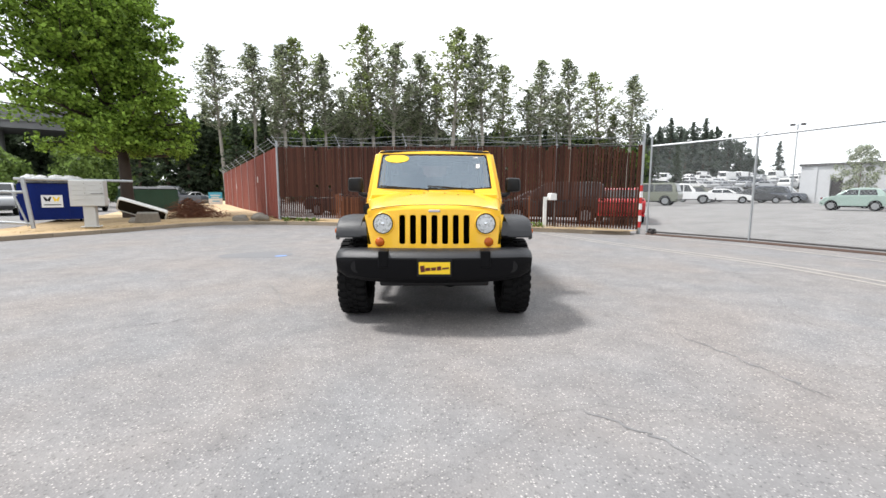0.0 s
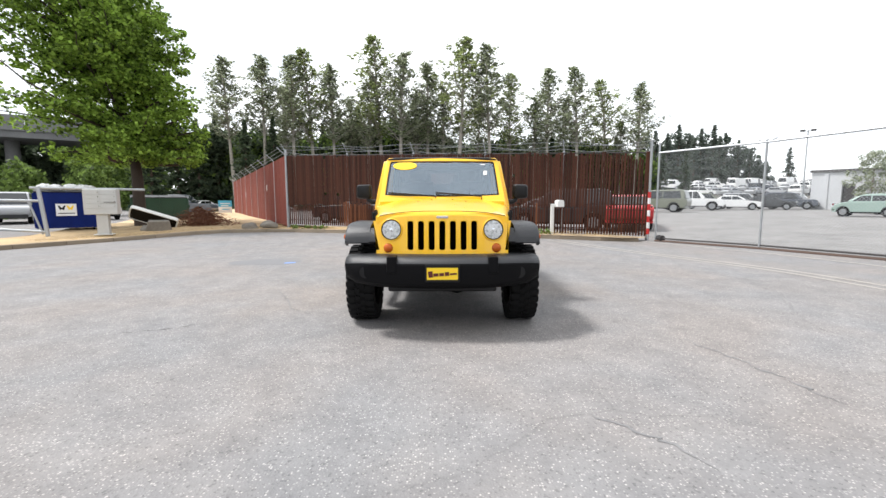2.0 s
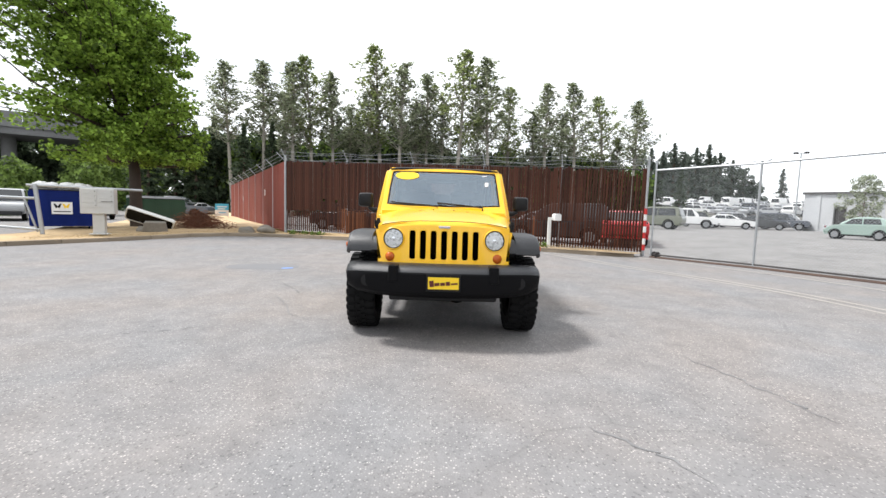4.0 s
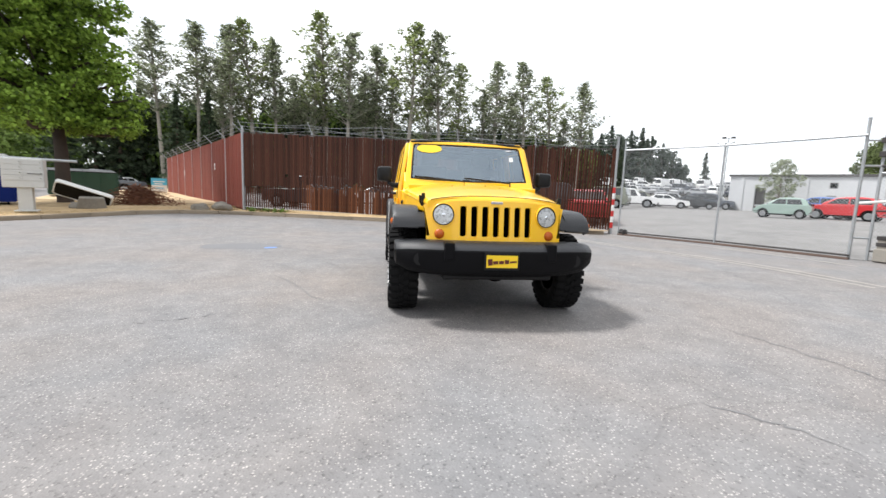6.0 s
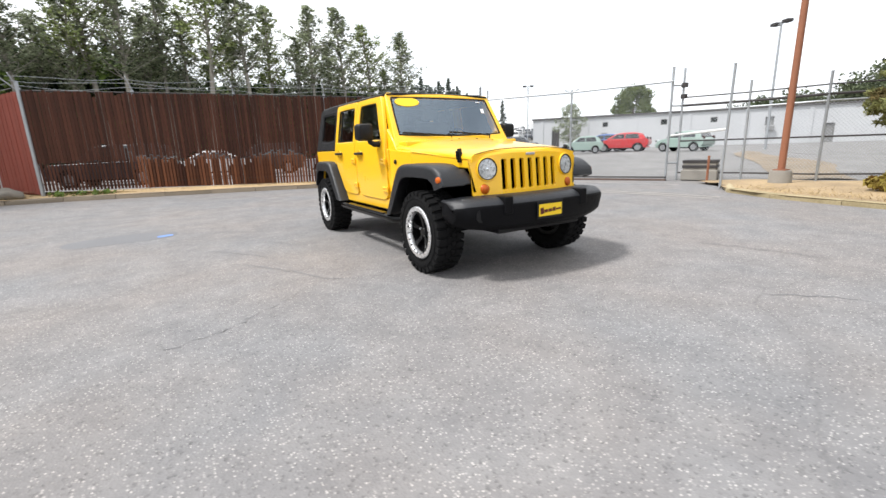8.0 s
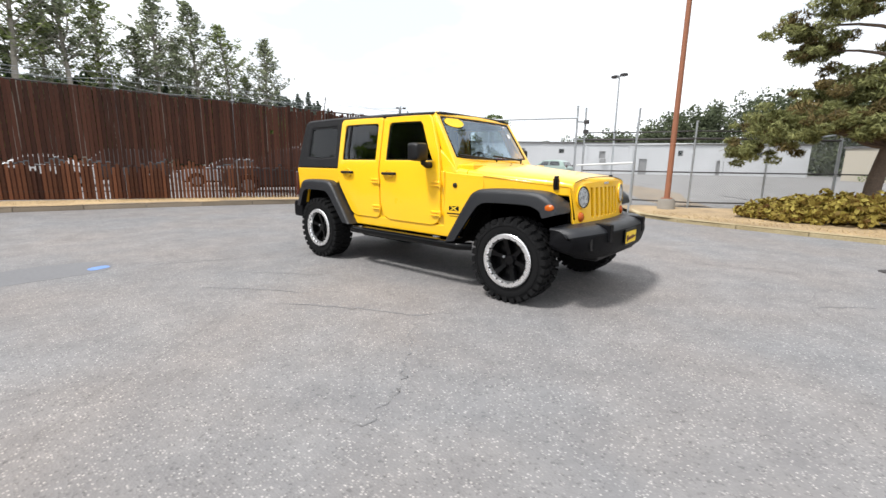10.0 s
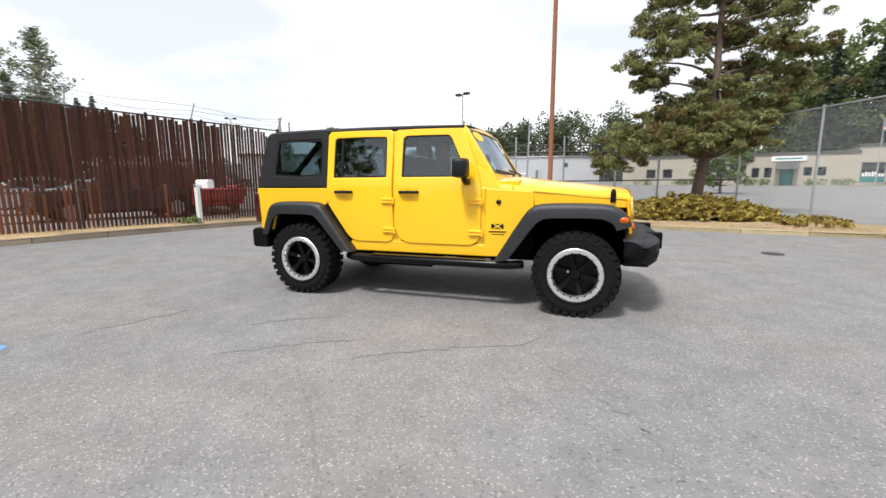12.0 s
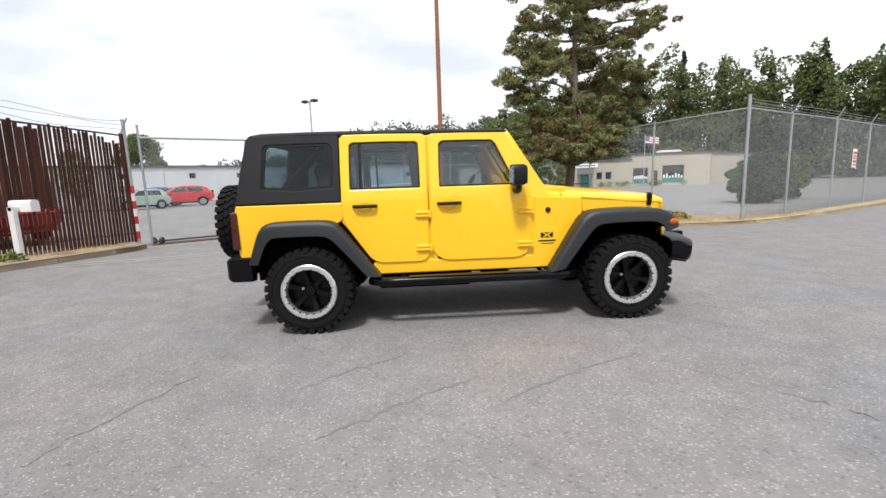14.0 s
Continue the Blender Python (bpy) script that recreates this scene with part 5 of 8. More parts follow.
# ---------------------------------------------------------------- chain-link
def chain_link(bm, a, b, z0a, z1a, z0b, z1b, pitch=0.075, r=0.0021):
    """Diagonal wires of a chain-link sheet between two posts."""
    a, b = Vector(a), Vector(b)
    length = (b - a).length
    d = (b - a) / length
    nrm = Vector((-d.y, d.x))
    n = int((length + max(z1a - z0a, z1b - z0b)) / pitch) + 1
    def at(u, v):
        t = u / length
        z0, z1 = z0a + (z0b - z0a) * t, z1a + (z1b - z1a) * t
        p = a + d * u
        return p, z0 + (z1 - z0) * v
    high = (z1a - z0a + z1b - z0b) / 2
    for sgn in (1, -1):
        for k in range(n):
            u0 = k * pitch - high
            u1 = u0 + high
            ca, cb = max(u0, 0.0), min(u1, length)
            if cb - ca < 0.02:
                continue
            va, vb = (ca - u0) / high, (cb - u0) / high
            if sgn < 0:
                va, vb = 1 - va, 1 - vb
            p, zp = at(ca, va)
            q, zq = at(cb, vb)
            off = nrm * (r * 1.2 * sgn)
            secs = []
            for pt, z in ((p + off, zp), (q + off, zq)):
                secs.append([(pt.x, pt.y, z + r * 1.4), (pt.x + nrm.x * r - d.x * r * 0.7, pt.y + nrm.y * r - d.y * r * 0.7, z - r * 0.7), (pt.x - nrm.x * r + d.x * r * 0.7, pt.y - nrm.y * r + d.y * r * 0.7, z - r * 0.7)])
            rows = [[bm.verts.new(c) for c in sct] for sct in secs]
            for i in range(3):
                j = (i + 1) % 3
                bm.faces.new((rows[0][i], rows[0][j], rows[1][j], rows[1][i]))


def raw_part(name, bm, material, parent, label=""):
    me = bpy.data.meshes.new(name)
    bm.to_mesh(me)
    bm.free()
    me.materials.append(material)
    ob = new(name, me)
    ob.parent = parent
    if label:
        ob["label"] = label
    return ob


def post_part(owner, x, y, z0, z1, r=0.03, lean=(0, 0), material=None, label="", cap=True, n=10):
    bm = bmesh.new()
    tube(bm, [(x, y, z0), (x + lean[0], y + lean[1], z1)], r, n)
    if cap:
        tube(bm, [(x + lean[0], y + lean[1], z1), (x + lean[0], y + lean[1], z1 + 0.02)], r * 1.15, n)
    return part("fence_post", bm, material or STEEL, owner, label)


GATE_A, GATE_M, GATE_B = (6.62, 8.84), (8.20, 6.56), (9.45, 4.0)


def build_gate():
    gate = thing("sliding_gate", "long galvanised chain-link sliding gate with steel pipe frame", "gate")
    for a, b, za, zb in ((GATE_A, GATE_M, 2.70, 2.72), (GATE_M, GATE_B, 2.72, 2.76)):
        bm = bmesh.new()
        tube(bm, [(*a, za), (*b, zb)], 0.028, 8)
        part("top_rail", bm, STEEL, gate)
        bm = bmesh.new()
        tube(bm, [(*a, 0.10), (*b, 0.10)], 0.022, 8)
        part("bottom_rail", bm, RAILDARK, gate)
        bm = bmesh.new()
        chain_link(bm, a, b, 0.12, za, 0.12, zb, r=0.0014)
        raw_part("chain_link", bm, STEEL, gate, "galvanised chain-link mesh")
    post_part(gate, *GATE_A, 0.05, 2.98, 0.027)
    mid = post_part(gate, *GATE_M, 0.05, 2.76, 0.028)
    bm = bmesh.new()
    tube(bm, [(8.10, 6.76, 2.80), (8.20, 6.56, 2.71), (8.30, 6.36, 2.80)], 0.018, 6)
    part("wire_bracket", bm, STEEL, mid)
    return gate


build_gate()
RUSTDARK = mat("rusty_brown_steel", (0.085, 0.052, 0.04), rough=0.85, vary=0.3, scale=4, fine=30)
track = thing("gate_track", "rusty steel gate track set on the asphalt", "track")
for a, b in ((GATE_A, GATE_M), (GATE_M, GATE_B)):
    bm = bmesh.new()
    d = (Vector(b) - Vector(a)).normalized()
    nr = Vector((-d.y, d.x)) * 0.07
    loft(bm, [[(p[0] - nr.x, p[1] - nr.y, 0.0), (p[0] - nr.x, p[1] - nr.y, 0.02), (p[0] - nr.x * 0.3, p[1] - nr.y * 0.3, 0.05), (p[0] + nr.x * 0.3, p[1] + nr.y * 0.3, 0.05), (p[0] + nr.x, p[1] + nr.y, 0.02), (p[0] + nr.x, p[1] + nr.y, 0.0)] for p in (a, b)])
    part("track_rail", bm, RUSTDARK, track)


def build_gate_posts():
    """The tall posts at both ends of the gate."""
    left = thing("gate_post", "steel gate post with red and white reflective tape", "post")
    post_part(left, 6.49, 9.08, 0.0, 3.10, 0.038)
    tape_r = mat("red_reflective_tape", (0.55, 0.03, 0.03), rough=0.4, vary=0.15)
    for k in range(7):
        bm = bmesh.new()
        lathe(bm, [(0.046, 0.0), (0.048, 0.0), (0.048, 0.185), (0.046, 0.185)], 14, Matrix.Translation((6.49, 9.08, 0.2 + 0.19 * k)), closed=True)
        part("tape_band", bm, PAPER if k % 2 else tape_r, left)
    for k, z in enumerate((0.12, 0.3)):
        bm = bmesh.new()
        lathe(bm, [(0.0, -0.03), (0.09, -0.03), (0.10, 0.0), (0.09, 0.03), (0.0, 0.03)], 18, Matrix.Translation((6.74, 8.86 - 0.2 * k, 0.10)) @ Matrix.Rotation(radians(90), 4, "X"))
        part("gate_roller", bm, RAILDARK, left)
    right = thing("gate_post", "pair of tall steel gate posts with roller brackets", "post")
    post_part(right, 9.50, 4.05, 0.0, 3.12, 0.032)
    post_part(right, 9.80, 3.90, 0.0, 3.08, 0.028)
    for z in (0.5, 1.3, 2.1, 2.65):
        bm = bmesh.new()
        tube(bm, [(9.50, 4.05, z), (9.80, 3.90, z)], 0.022, 8)
        part("crossbar", bm, STEEL, right)
    for z in (2.35, 2.65):
        bm = bmesh.new()
        box(bm, 9.70, 9.82, 3.78, 3.92, z - 0.06, z + 0.06)
        part("roller_bracket", bm, RAILDARK, right, soft=0.01)
    lean = thing("leaning_post", "leaning galvanised pipe post with a side arm", "post")
    post_part(lean, 7.98, 1.75, 0.03, 2.72, 0.027, lean=(-0.10, -0.10))
    bm = bmesh.new()
    tube(bm, [(9.46, 3.95, 1.28), (7.95, 1.72, 1.36)], 0.028, 8)
    part("pipe_arm", bm, WHITE, lean)
    stub = thing("short_post", "short rusty pipe stub", "post")
    post_part(stub, 9.3, 2.75, 0.0, 0.70, 0.03, material=RUST)


build_gate_posts()


def build_side_fence():
    """Chain-link fence behind the pole, round the bay of the pine and on along the kerb."""
    pts = [(9.80, 3.90), (10.42, 2.45), (10.65, 0.85), (11.9, -0.85), (13.5, -2.45), (11.95, -4.65), (9.19, -5.66), (6.45, -6.68), (7.75, -9.0), (9.35, -11.95), (11.2, -15.1), (13.2, -18.6), (15.4, -22.6), (18.0, -27.0)]
    owner = thing("chain_link_fence", "galvanised chain-link fence with leaning wire arms", "fence")
    for k, (a, b) in enumerate(zip(pts, pts[1:])):
        top = 1.95 if k < 4 else 2.98
        top_b = 1.95 if k + 1 < 4 else 2.98
        if k == 4:
            top = 2.3
        if k == 3:
            top_b = 2.3
        post = post_part(owner, *a, 0.0, 3.30 if k == 7 else (2.6 if k < 4 else top + 0.05), 0.042 if k in (4, 7) else 0.03)
        if k > 7:
            d = (Vector(b) - Vector(a)).normalized()
            bm = bmesh.new()
            tube(bm, [(*a, top), (a[0] + d.x * 0.1 + 0.25 * d.y, a[1] + d.y * 0.1 + 0.02, top + 0.35)], 0.016, 6)
            part("wire_arm", bm, STEEL, post)
        bm = bmesh.new()
        tube(bm, [(*a, top), (*b, top_b)], 0.022, 8)
        part("top_rail", bm, STEEL, owner)
        if k < 5:
            for z in (0.22, 1.12):
                bm = bmesh.new()
                tube(bm, [(*a, z), (*b, z)], 0.02, 8)
                part("rail", bm, RAILDARK, owner)
        if k < 4:
            for z, r in ((2.10, 0.033), (2.32, 0.018)):
                bm = bmesh.new()
                tube(bm, [(*a, z), (*b, z)], r, 8)
                part("rail", bm, RAILDARK, owner, "dark overhead rail")
        bm = bmesh.new()
        chain_link(bm, a, b, 0.1, top, 0.1, top_b, pitch=0.08)
        raw_part("chain_link", bm, STEEL, owner, "galvanised chain-link mesh")
    for j in range(3):
        bm = bmesh.new()
        tube(bm, [(p[0] + 0.1 * j, p[1] - 0.02 * j, 3.05 + 0.11 * j) for p in pts[7:]], 0.005, 4)
        part("barbed_wire", bm, STEEL, owner)
    bm = bmesh.new()
    m = Matrix.Translation((10.35, -13.65, 1.7)) @ Matrix.Rotation(math.atan2(-3.15, 1.85), 4, "Z")
    box(bm, -0.22, 0.22, -0.05, -0.035, -0.33, 0.33, m)
    sign = part("notice_board", bm, PAPER, owner, "white notice with red lines", soft=0.01)
    red = mat("red_print", (0.55, 0.05, 0.05), rough=0.5, vary=0.1)
    for z, h in ((0.20, 0.05), (0.08, 0.03), (0.0, 0.03), (-0.1, 0.05), (-0.22, 0.03)):
        bm = bmesh.new()
        box(bm, -0.16, 0.16, -0.056, -0.0505, z - h, z + h * 0.6, m)
        part("lettering_bar", bm, red, sign)


build_side_fence()


def build_pole():
    pole = thing("light_pole", "tall rust-red steel pole on a round concrete foot", "pole")
    bm = bmesh.new()
    tube(bm, [(9.60, 1.20, 0.3), (9.60, 1.19, 6.0), (9.60, 1.16, 13.0)], 0.078, 14, 0.055)
    part("pole_shaft", bm, RUST, pole)
    bm = bmesh.new()
    lathe(bm, [(0.0, 0.0), (0.24, 0.0), (0.23, 0.33), (0.21, 0.40), (0.0, 0.41)], 20, Matrix.Translation((9.60, 1.20, -0.04)))
    part("concrete_foot", bm, CONCRETE, pole)
    bm = bmesh.new()
    box(bm, 9.47, 9.73, 1.07, 1.33, 0.365, 0.39)
    part("base_plate", bm, RUST, pole)
    bin_ = thing("parts_box", "dark slatted metal box beside the gate posts", "box")
    bm = bmesh.new()
    m = Matrix.Translation((10.05, 3.35, 0.0)) @ Matrix.Rotation(radians(20), 4, "Z")
    box(bm, -0.28, 0.28, -0.45, 0.45, 0.02, 0.30, m)
    part("box_body", bm, CONCRETE, bin_, soft=0.02)
    for z in (0.36, 0.50):
        bm = bmesh.new()
        box(bm, -0.26, 0.26, -0.43, 0.43, z, z + 0.08, m)
        part("box_slat", bm, RAILDARK, bin_, soft=0.01)
    bm = bmesh.new()
    box(bm, -0.24, 0.24, -0.41, 0.41, 0.28, 0.56, m)
    part("box_core", bm, CONCRETE, bin_)


build_pole()


# ---------------------------------------------------------------- small things by the court
def mailbox():
    box_t = thing("mailbox", "white post with a small mailbox on an arm", "mailbox")
    bm = bmesh.new()
    box(bm, 3.48, 3.58, 9.31, 9.41, 0.1, 1.16)
    box(bm, 3.48, 3.80, 9.32, 9.40, 1.08, 1.16)
    part("post", bm, WHITE, box_t, soft=0.008)
    bm = bmesh.new()
    m = Matrix.Translation((3.74, 9.34, 1.18))
    prism(bm, rounded([(-0.10, -0.12), (0.10, -0.12), (0.10, 0.10), (-0.10, 0.10)], [0, 0, 0.07, 0.07], 4), -0.22, 0.18, lambda u, v, w: m @ Vector((u, w, v)))
    part("box", bm, WHITE, box_t, soft=0.006)


mailbox()

BLUESTEEL = mat("blue_painted_steel", (0.005, 0.017, 0.13), rough=0.55, vary=0.25, scale=2.5, fine=30, spec=0.12)
GREENSTEEL = mat("dark_green_painted_steel", (0.012, 0.055, 0.035), rough=0.55, vary=0.2, scale=2.5, fine=30)
GREYBOX = mat("light_grey_painted_metal", (0.52, 0.52, 0.50), rough=0.5, vary=0.08, scale=3, fine=40)


def dumpster(name_label, m, material, w, d, h, sign):
    t = thing("dumpster", name_label, "dumpster", at=m)
    bm = bmesh.new()
    loft(bm, [[(-w, -d, 0.12), (w, -d, 0.12), (w, d, 0.12), (-w, d, 0.12)], [(-w, -d * 1.0, h * 0.9), (w, -d * 1.0, h * 0.9), (w, d, h), (-w, d, h)]])
    part("bin_body", bm, material, t, soft=0.015)
    for k in range(5):
        bm = bmesh.new()
        x = -w + (2 * w) * k / 4
        box(bm, x - 0.03, x + 0.03, -d - 0.03, -d, 0.15, h * 0.88)
        part("rib", bm, material, t)
    for s in (-1, 1):
        bm = bmesh.new()
        loft(bm, [[(s * w * 0.5 - w * 0.49, -d - 0.02, h * 0.9), (s * w * 0.5 + w * 0.49, -d - 0.02, h * 0.9), (s * w * 0.5 + w * 0.49, d, h), (s * w * 0.5 - w * 0.49, d, h)],
                  [(s * w * 0.5 - w * 0.49, -d - 0.02, h * 0.9 + 0.04), (s * w * 0.5 + w * 0.49, -d - 0.02, h * 0.9 + 0.04), (s * w * 0.5 + w * 0.49, d, h + 0.04), (s * w * 0.5 - w * 0.49, d, h + 0.04)]])
        part("lid", bm, BLACK, t, soft=0.01)
        bm = bmesh.new()
        box(bm, s * (w + 0.06) - 0.06, s * (w + 0.06) + 0.06, -d * 0.6, d * 0.6, h * 0.5, h * 0.62)
        part("lift_pocket", bm, material, t)
        bm = bmesh.new()
        lathe(bm, [(0, -0.03), (0.06, -0.03), (0.06, 0.03), (0, 0.03)], 14, Matrix.Translation((s * w * 0.8, -d * 0.7, 0.06)) @ Matrix.Rotation(radians(90), 4, "Y"))
        part("castor", bm, RUBBER, t)
    if sign:
        bm = bmesh.new()
        box(bm, -0.34, 0.26, -d - 0.045, -d - 0.032, h * 0.36, h * 0.64)
        board = part("sign", bm, PAPER, t, "white sign with black and yellow mark")
        for x0, x1, mt in ((-0.28, -0.05, BLACK), (-0.03, 0.19, STICKER)):
            bm = bmesh.new()
            pts = [(x0, h * 0.60), (x0 + 0.05, h * 0.60), ((x0 + x1) / 2, h * 0.54), (x1 - 0.05, h * 0.60), (x1, h * 0.60), (x1 - 0.06, h * 0.49), ((x0 + x1) / 2, h * 0.515), (x0 + 0.06, h * 0.49)]
            prism(bm, pts, -d - 0.050, -d - 0.0455, lambda u, v, ww: (u, ww, v))
            part("mark", bm, mt, board)
        bm = bmesh.new()
        box(bm, -0.28, 0.20, -d - 0.050, -d - 0.0455, h * 0.41, h * 0.43)
        part("lettering_bar", bm, BLACK, board)
    return t


dumpster("blue steel dumpster with white sign and black lids", pose(-14.75, 12.6, 0.14, 0, 0, 41), BLUESTEEL, 0.93, 0.80, 1.62, True)
def refuse():
    """Bags and boxes heaped in the open blue dumpster."""
    rnd2 = random.Random(6)
    for k, (u, w, r) in enumerate(((-0.62, 0.1, 0.20), (-0.30, -0.2, 0.17), (0.15, 0.15, 0.21), (0.52, -0.1, 0.18), (0.75, 0.25, 0.15))):
        c = pose(-14.75, 12.6, 0.14, 0, 0, 41) @ Vector((u, w, 1.66))
        bm = bmesh.new()
        bmesh.ops.create_icosphere(bm, subdivisions=3, radius=1.0)
        for v in bm.verts:
            f = 1 + 0.22 * noise.noise(v.co * 2.1 + Vector((k * 7.0, 0, 0))) + 0.08 * noise.noise(v.co * 6 + Vector((k * 5.0, 0, 0)))
            v.co = c + Vector((v.co.x * r * 1.3 * f, v.co.y * r * f, v.co.z * r * 0.75 * f))
        tagged(part("refuse_bag", bm, PAPER, smooth=60), "crumpled white refuse bag on the dumpster lid", "bag", "refuse bags")


refuse()
dumpster("dark green steel dumpster behind the tree", pose(-16.3, 20.6, 0.2, 0, 0, 36), GREENSTEEL, 1.35, 0.85, 1.4, False)


def cluster_box():
    t = thing("cluster_mailbox", "light grey cluster mailbox on a pedestal", "mailbox", at=pose(-11.15, 9.75, 0.16, 0, 0, 24))
    bm = bmesh.new()
    box(bm, -0.16, 0.16, -0.14, 0.14, 0.0, 0.70)
    box(bm, -0.25, 0.25, -0.22, 0.22, 0.0, 0.04)
    part("pedestal", bm, GREYBOX, t, soft=0.02)
    bm = bmesh.new()
    box(bm, -0.45, 0.45, -0.22, 0.22, 0.68, 1.50)
    body = part("cabinet", bm, GREYBOX, t, soft=0.02)
    for i in range(2):
        for k in range(4):
            bm = bmesh.new()
            x0, z0 = -0.43 + i * 0.435, 0.88 + k * 0.15
            box(bm, x0, x0 + 0.42, -0.232, -0.22, z0, z0 + 0.14)
            d = part("locker_door", bm, GREYBOX, body, soft=0.004)
            bm = bmesh.new()
            lathe(bm, [(0, 0), (0.012, 0), (0.012, 0.006), (0, 0.006)], 10, Matrix.Translation((x0 + 0.38, -0.232, z0 + 0.07)) @ Matrix.Rotation(radians(90), 4, "X"))
            part("lock", bm, CHROME, d)
    bm = bmesh.new()
    box(bm, 0.10, 0.42, -0.25, -0.235, 1.07, 1.085)
    part("mail_slot", bm, RAILDARK, body)


cluster_box()


def left_gate():
    t = thing("pipe_gate", "grey steel pipe gate swung open beside the dumpster", "gate")
    bm = bmesh.new()
    tube(bm, [(-12.98, 9.5, 1.74), (-12.80, 9.5, 0.1)], 0.06, 10)
    part("gate_upright", bm, STEEL, t, soft=0.01)
    for a, b in (((-13.2, 9.45, 1.70), (-10.3, 10.6, 1.66)), ((-12.85, 9.5, 0.28), (-16.5, 8.2, 0.62)), ((-13.0, 9.5, 1.28), (-16.4, 8.3, 1.36))):
        bm = bmesh.new()
        tube(bm, [a, b], 0.04, 8)
        part("gate_bar", bm, STEEL, t)
    bm = bmesh.new()
    tube(bm, [(-13.25, 9.4, 1.30), (-12.95, 9.5, 0.2)], 0.03, 8)
    part("brace", bm, STEEL, t)


left_gate()


def boulder(x, y, z, r, seed):
    rnd = random.Random(seed)
    bm = bmesh.new()
    bmesh.ops.create_icosphere(bm, subdivisions=3, radius=1.0)
    off = rnd.uniform(0, 50)
    for v in bm.verts:
        k = 1 + 0.35 * noise.noise(v.co * 1.2 + Vector((off, 0, 0))) + 0.1 * noise.noise(v.co * 4 + Vector((off, 0, 0)))
        v.co = Vector((v.co.x * r * 1.25 * k + x, v.co.y * r * k + y, max(v.co.z * r * 0.7 * k, -r * 0.25) + z))
    tagged(part("boulder", bm, ROCK, smooth=50), "rough grey brown boulder on the dry grass", "rock", "boulders")


boulder(-7.40, 12.15, 0.27, 0.26, 1)
boulder(-6.75, 12.35, 0.30, 0.29, 2)
boulder(-11.2, 11.9, 0.2, 0.22, 3)


def yard_sign():
    blue = mat("light_blue_print", (0.08, 0.45, 0.70), rough=0.5, vary=0.08)
    t = thing("yard_sign", "white and light blue board on two stakes", "sign", at=pose(-15.0, 25.6, 0.38, 0, 0, 26))
    bm = bmesh.new()
    box(bm, -0.42, 0.42, -0.02, 0.02, 0.12, 0.95)
    part("board", bm, PAPER, t, soft=0.005)
    bm = bmesh.new()
    box(bm, -0.42, 0.42, -0.026, -0.021, 0.52, 0.95)
    top = part("blue_field", bm, blue, t)
    for x0, x1, z, mt in ((-0.3, 0.3, 0.74, PAPER), (-0.25, 0.2, 0.60, PAPER), (-0.2, 0.25, 0.34, blue)):
        bm = bmesh.new()
        box(bm, x0, x1, -0.030, -0.0265 if mt is PAPER else -0.0205, z - 0.03, z + 0.03)
        part("lettering_bar", bm, mt, t)
    for x in (-0.36, 0.36):
        bm = bmesh.new()
        box(bm, x - 0.02, x + 0.02, 0.02, 0.05, 0.0, 0.9)
        part("stake", bm, WHITE, t)


yard_sign()


def junk():
    t = thing("truck_cap", "white-framed black truck cap leaning against the tree", "scrap", at=pose(-11.7, 13.1, 0.2, 0, 0, 28))
    m = Matrix.Translation((0, 0, 0.40)) @ Matrix.Rotation(radians(20), 4, "Y") @ Matrix.Rotation(radians(-44), 4, "X")
    bm = bmesh.new()
    o = rounded([(-0.85, -0.34), (0.85, -0.34), (0.85, 0.34), (-0.85, 0.34)], 0.13, 4)
    i = [(x * 0.94, y * 0.88) for x, y in o]
    loft(bm, [[m @ Vector((x, y, z)) for x, y in p] for p, z in ((o, -0.10), (o, 0.05), (i, 0.05), (i, -0.10))], closed=True)
    part("cap_rim", bm, WHITE, t, soft=0.01)
    bm = bmesh.new()
    loft(bm, [[m @ Vector((x, y, z)) for x, y in i] for z in (-0.09, -0.02)])
    part("cap_glass", bm, RIMBLACK, t)
    b = thing("concrete_block", "rough concrete block lying on the soil", "rubble", at=pose(-10.75, 11.9, 0.15, 8, 6, 30))
    bm = bmesh.new()
    loft(bm, [[(-0.42, -0.2, 0.0), (0.42, -0.2, 0.0), (0.42, 0.2, 0.0), (-0.42, 0.2, 0.0)], [(-0.36, -0.18, 0.36), (0.30, -0.18, 0.42), (0.30, 0.18, 0.42), (-0.36, 0.18, 0.36)]])
    part("block", bm, ROCK, b, soft=0.03)
    rnd = random.Random(4)
    brown = mat("red_brown_brush", (0.16, 0.065, 0.035), rough=0.95, vary=0.3, scale=4, fine=20, island=0.6)
    bm = bmesh.new()
    for k in range(900):
        a = rnd.uniform(0, math.tau)
        r = abs(rnd.gauss(0, 0.5))
        x, y = -10.6 + math.cos(a) * r * 1.4, 14.6 + math.sin(a) * r
        z = 0.2 + max(0, 0.75 - r * 0.6) * rnd.random()
        dx, dy, dz = rnd.uniform(-0.6, 0.6), rnd.uniform(-0.4, 0.4), rnd.uniform(-0.08, 0.2)
        tube(bm, [(x, y, z), (x + dx * 0.5, y + dy * 0.5, z + dz), (x + dx, y + dy, z + dz * 0.5)], 0.014, 4, 0.005)
    tagged(part("brush_pile", bm, brown), "heap of red brown cut branches", "brush", kind="stuff")


junk()


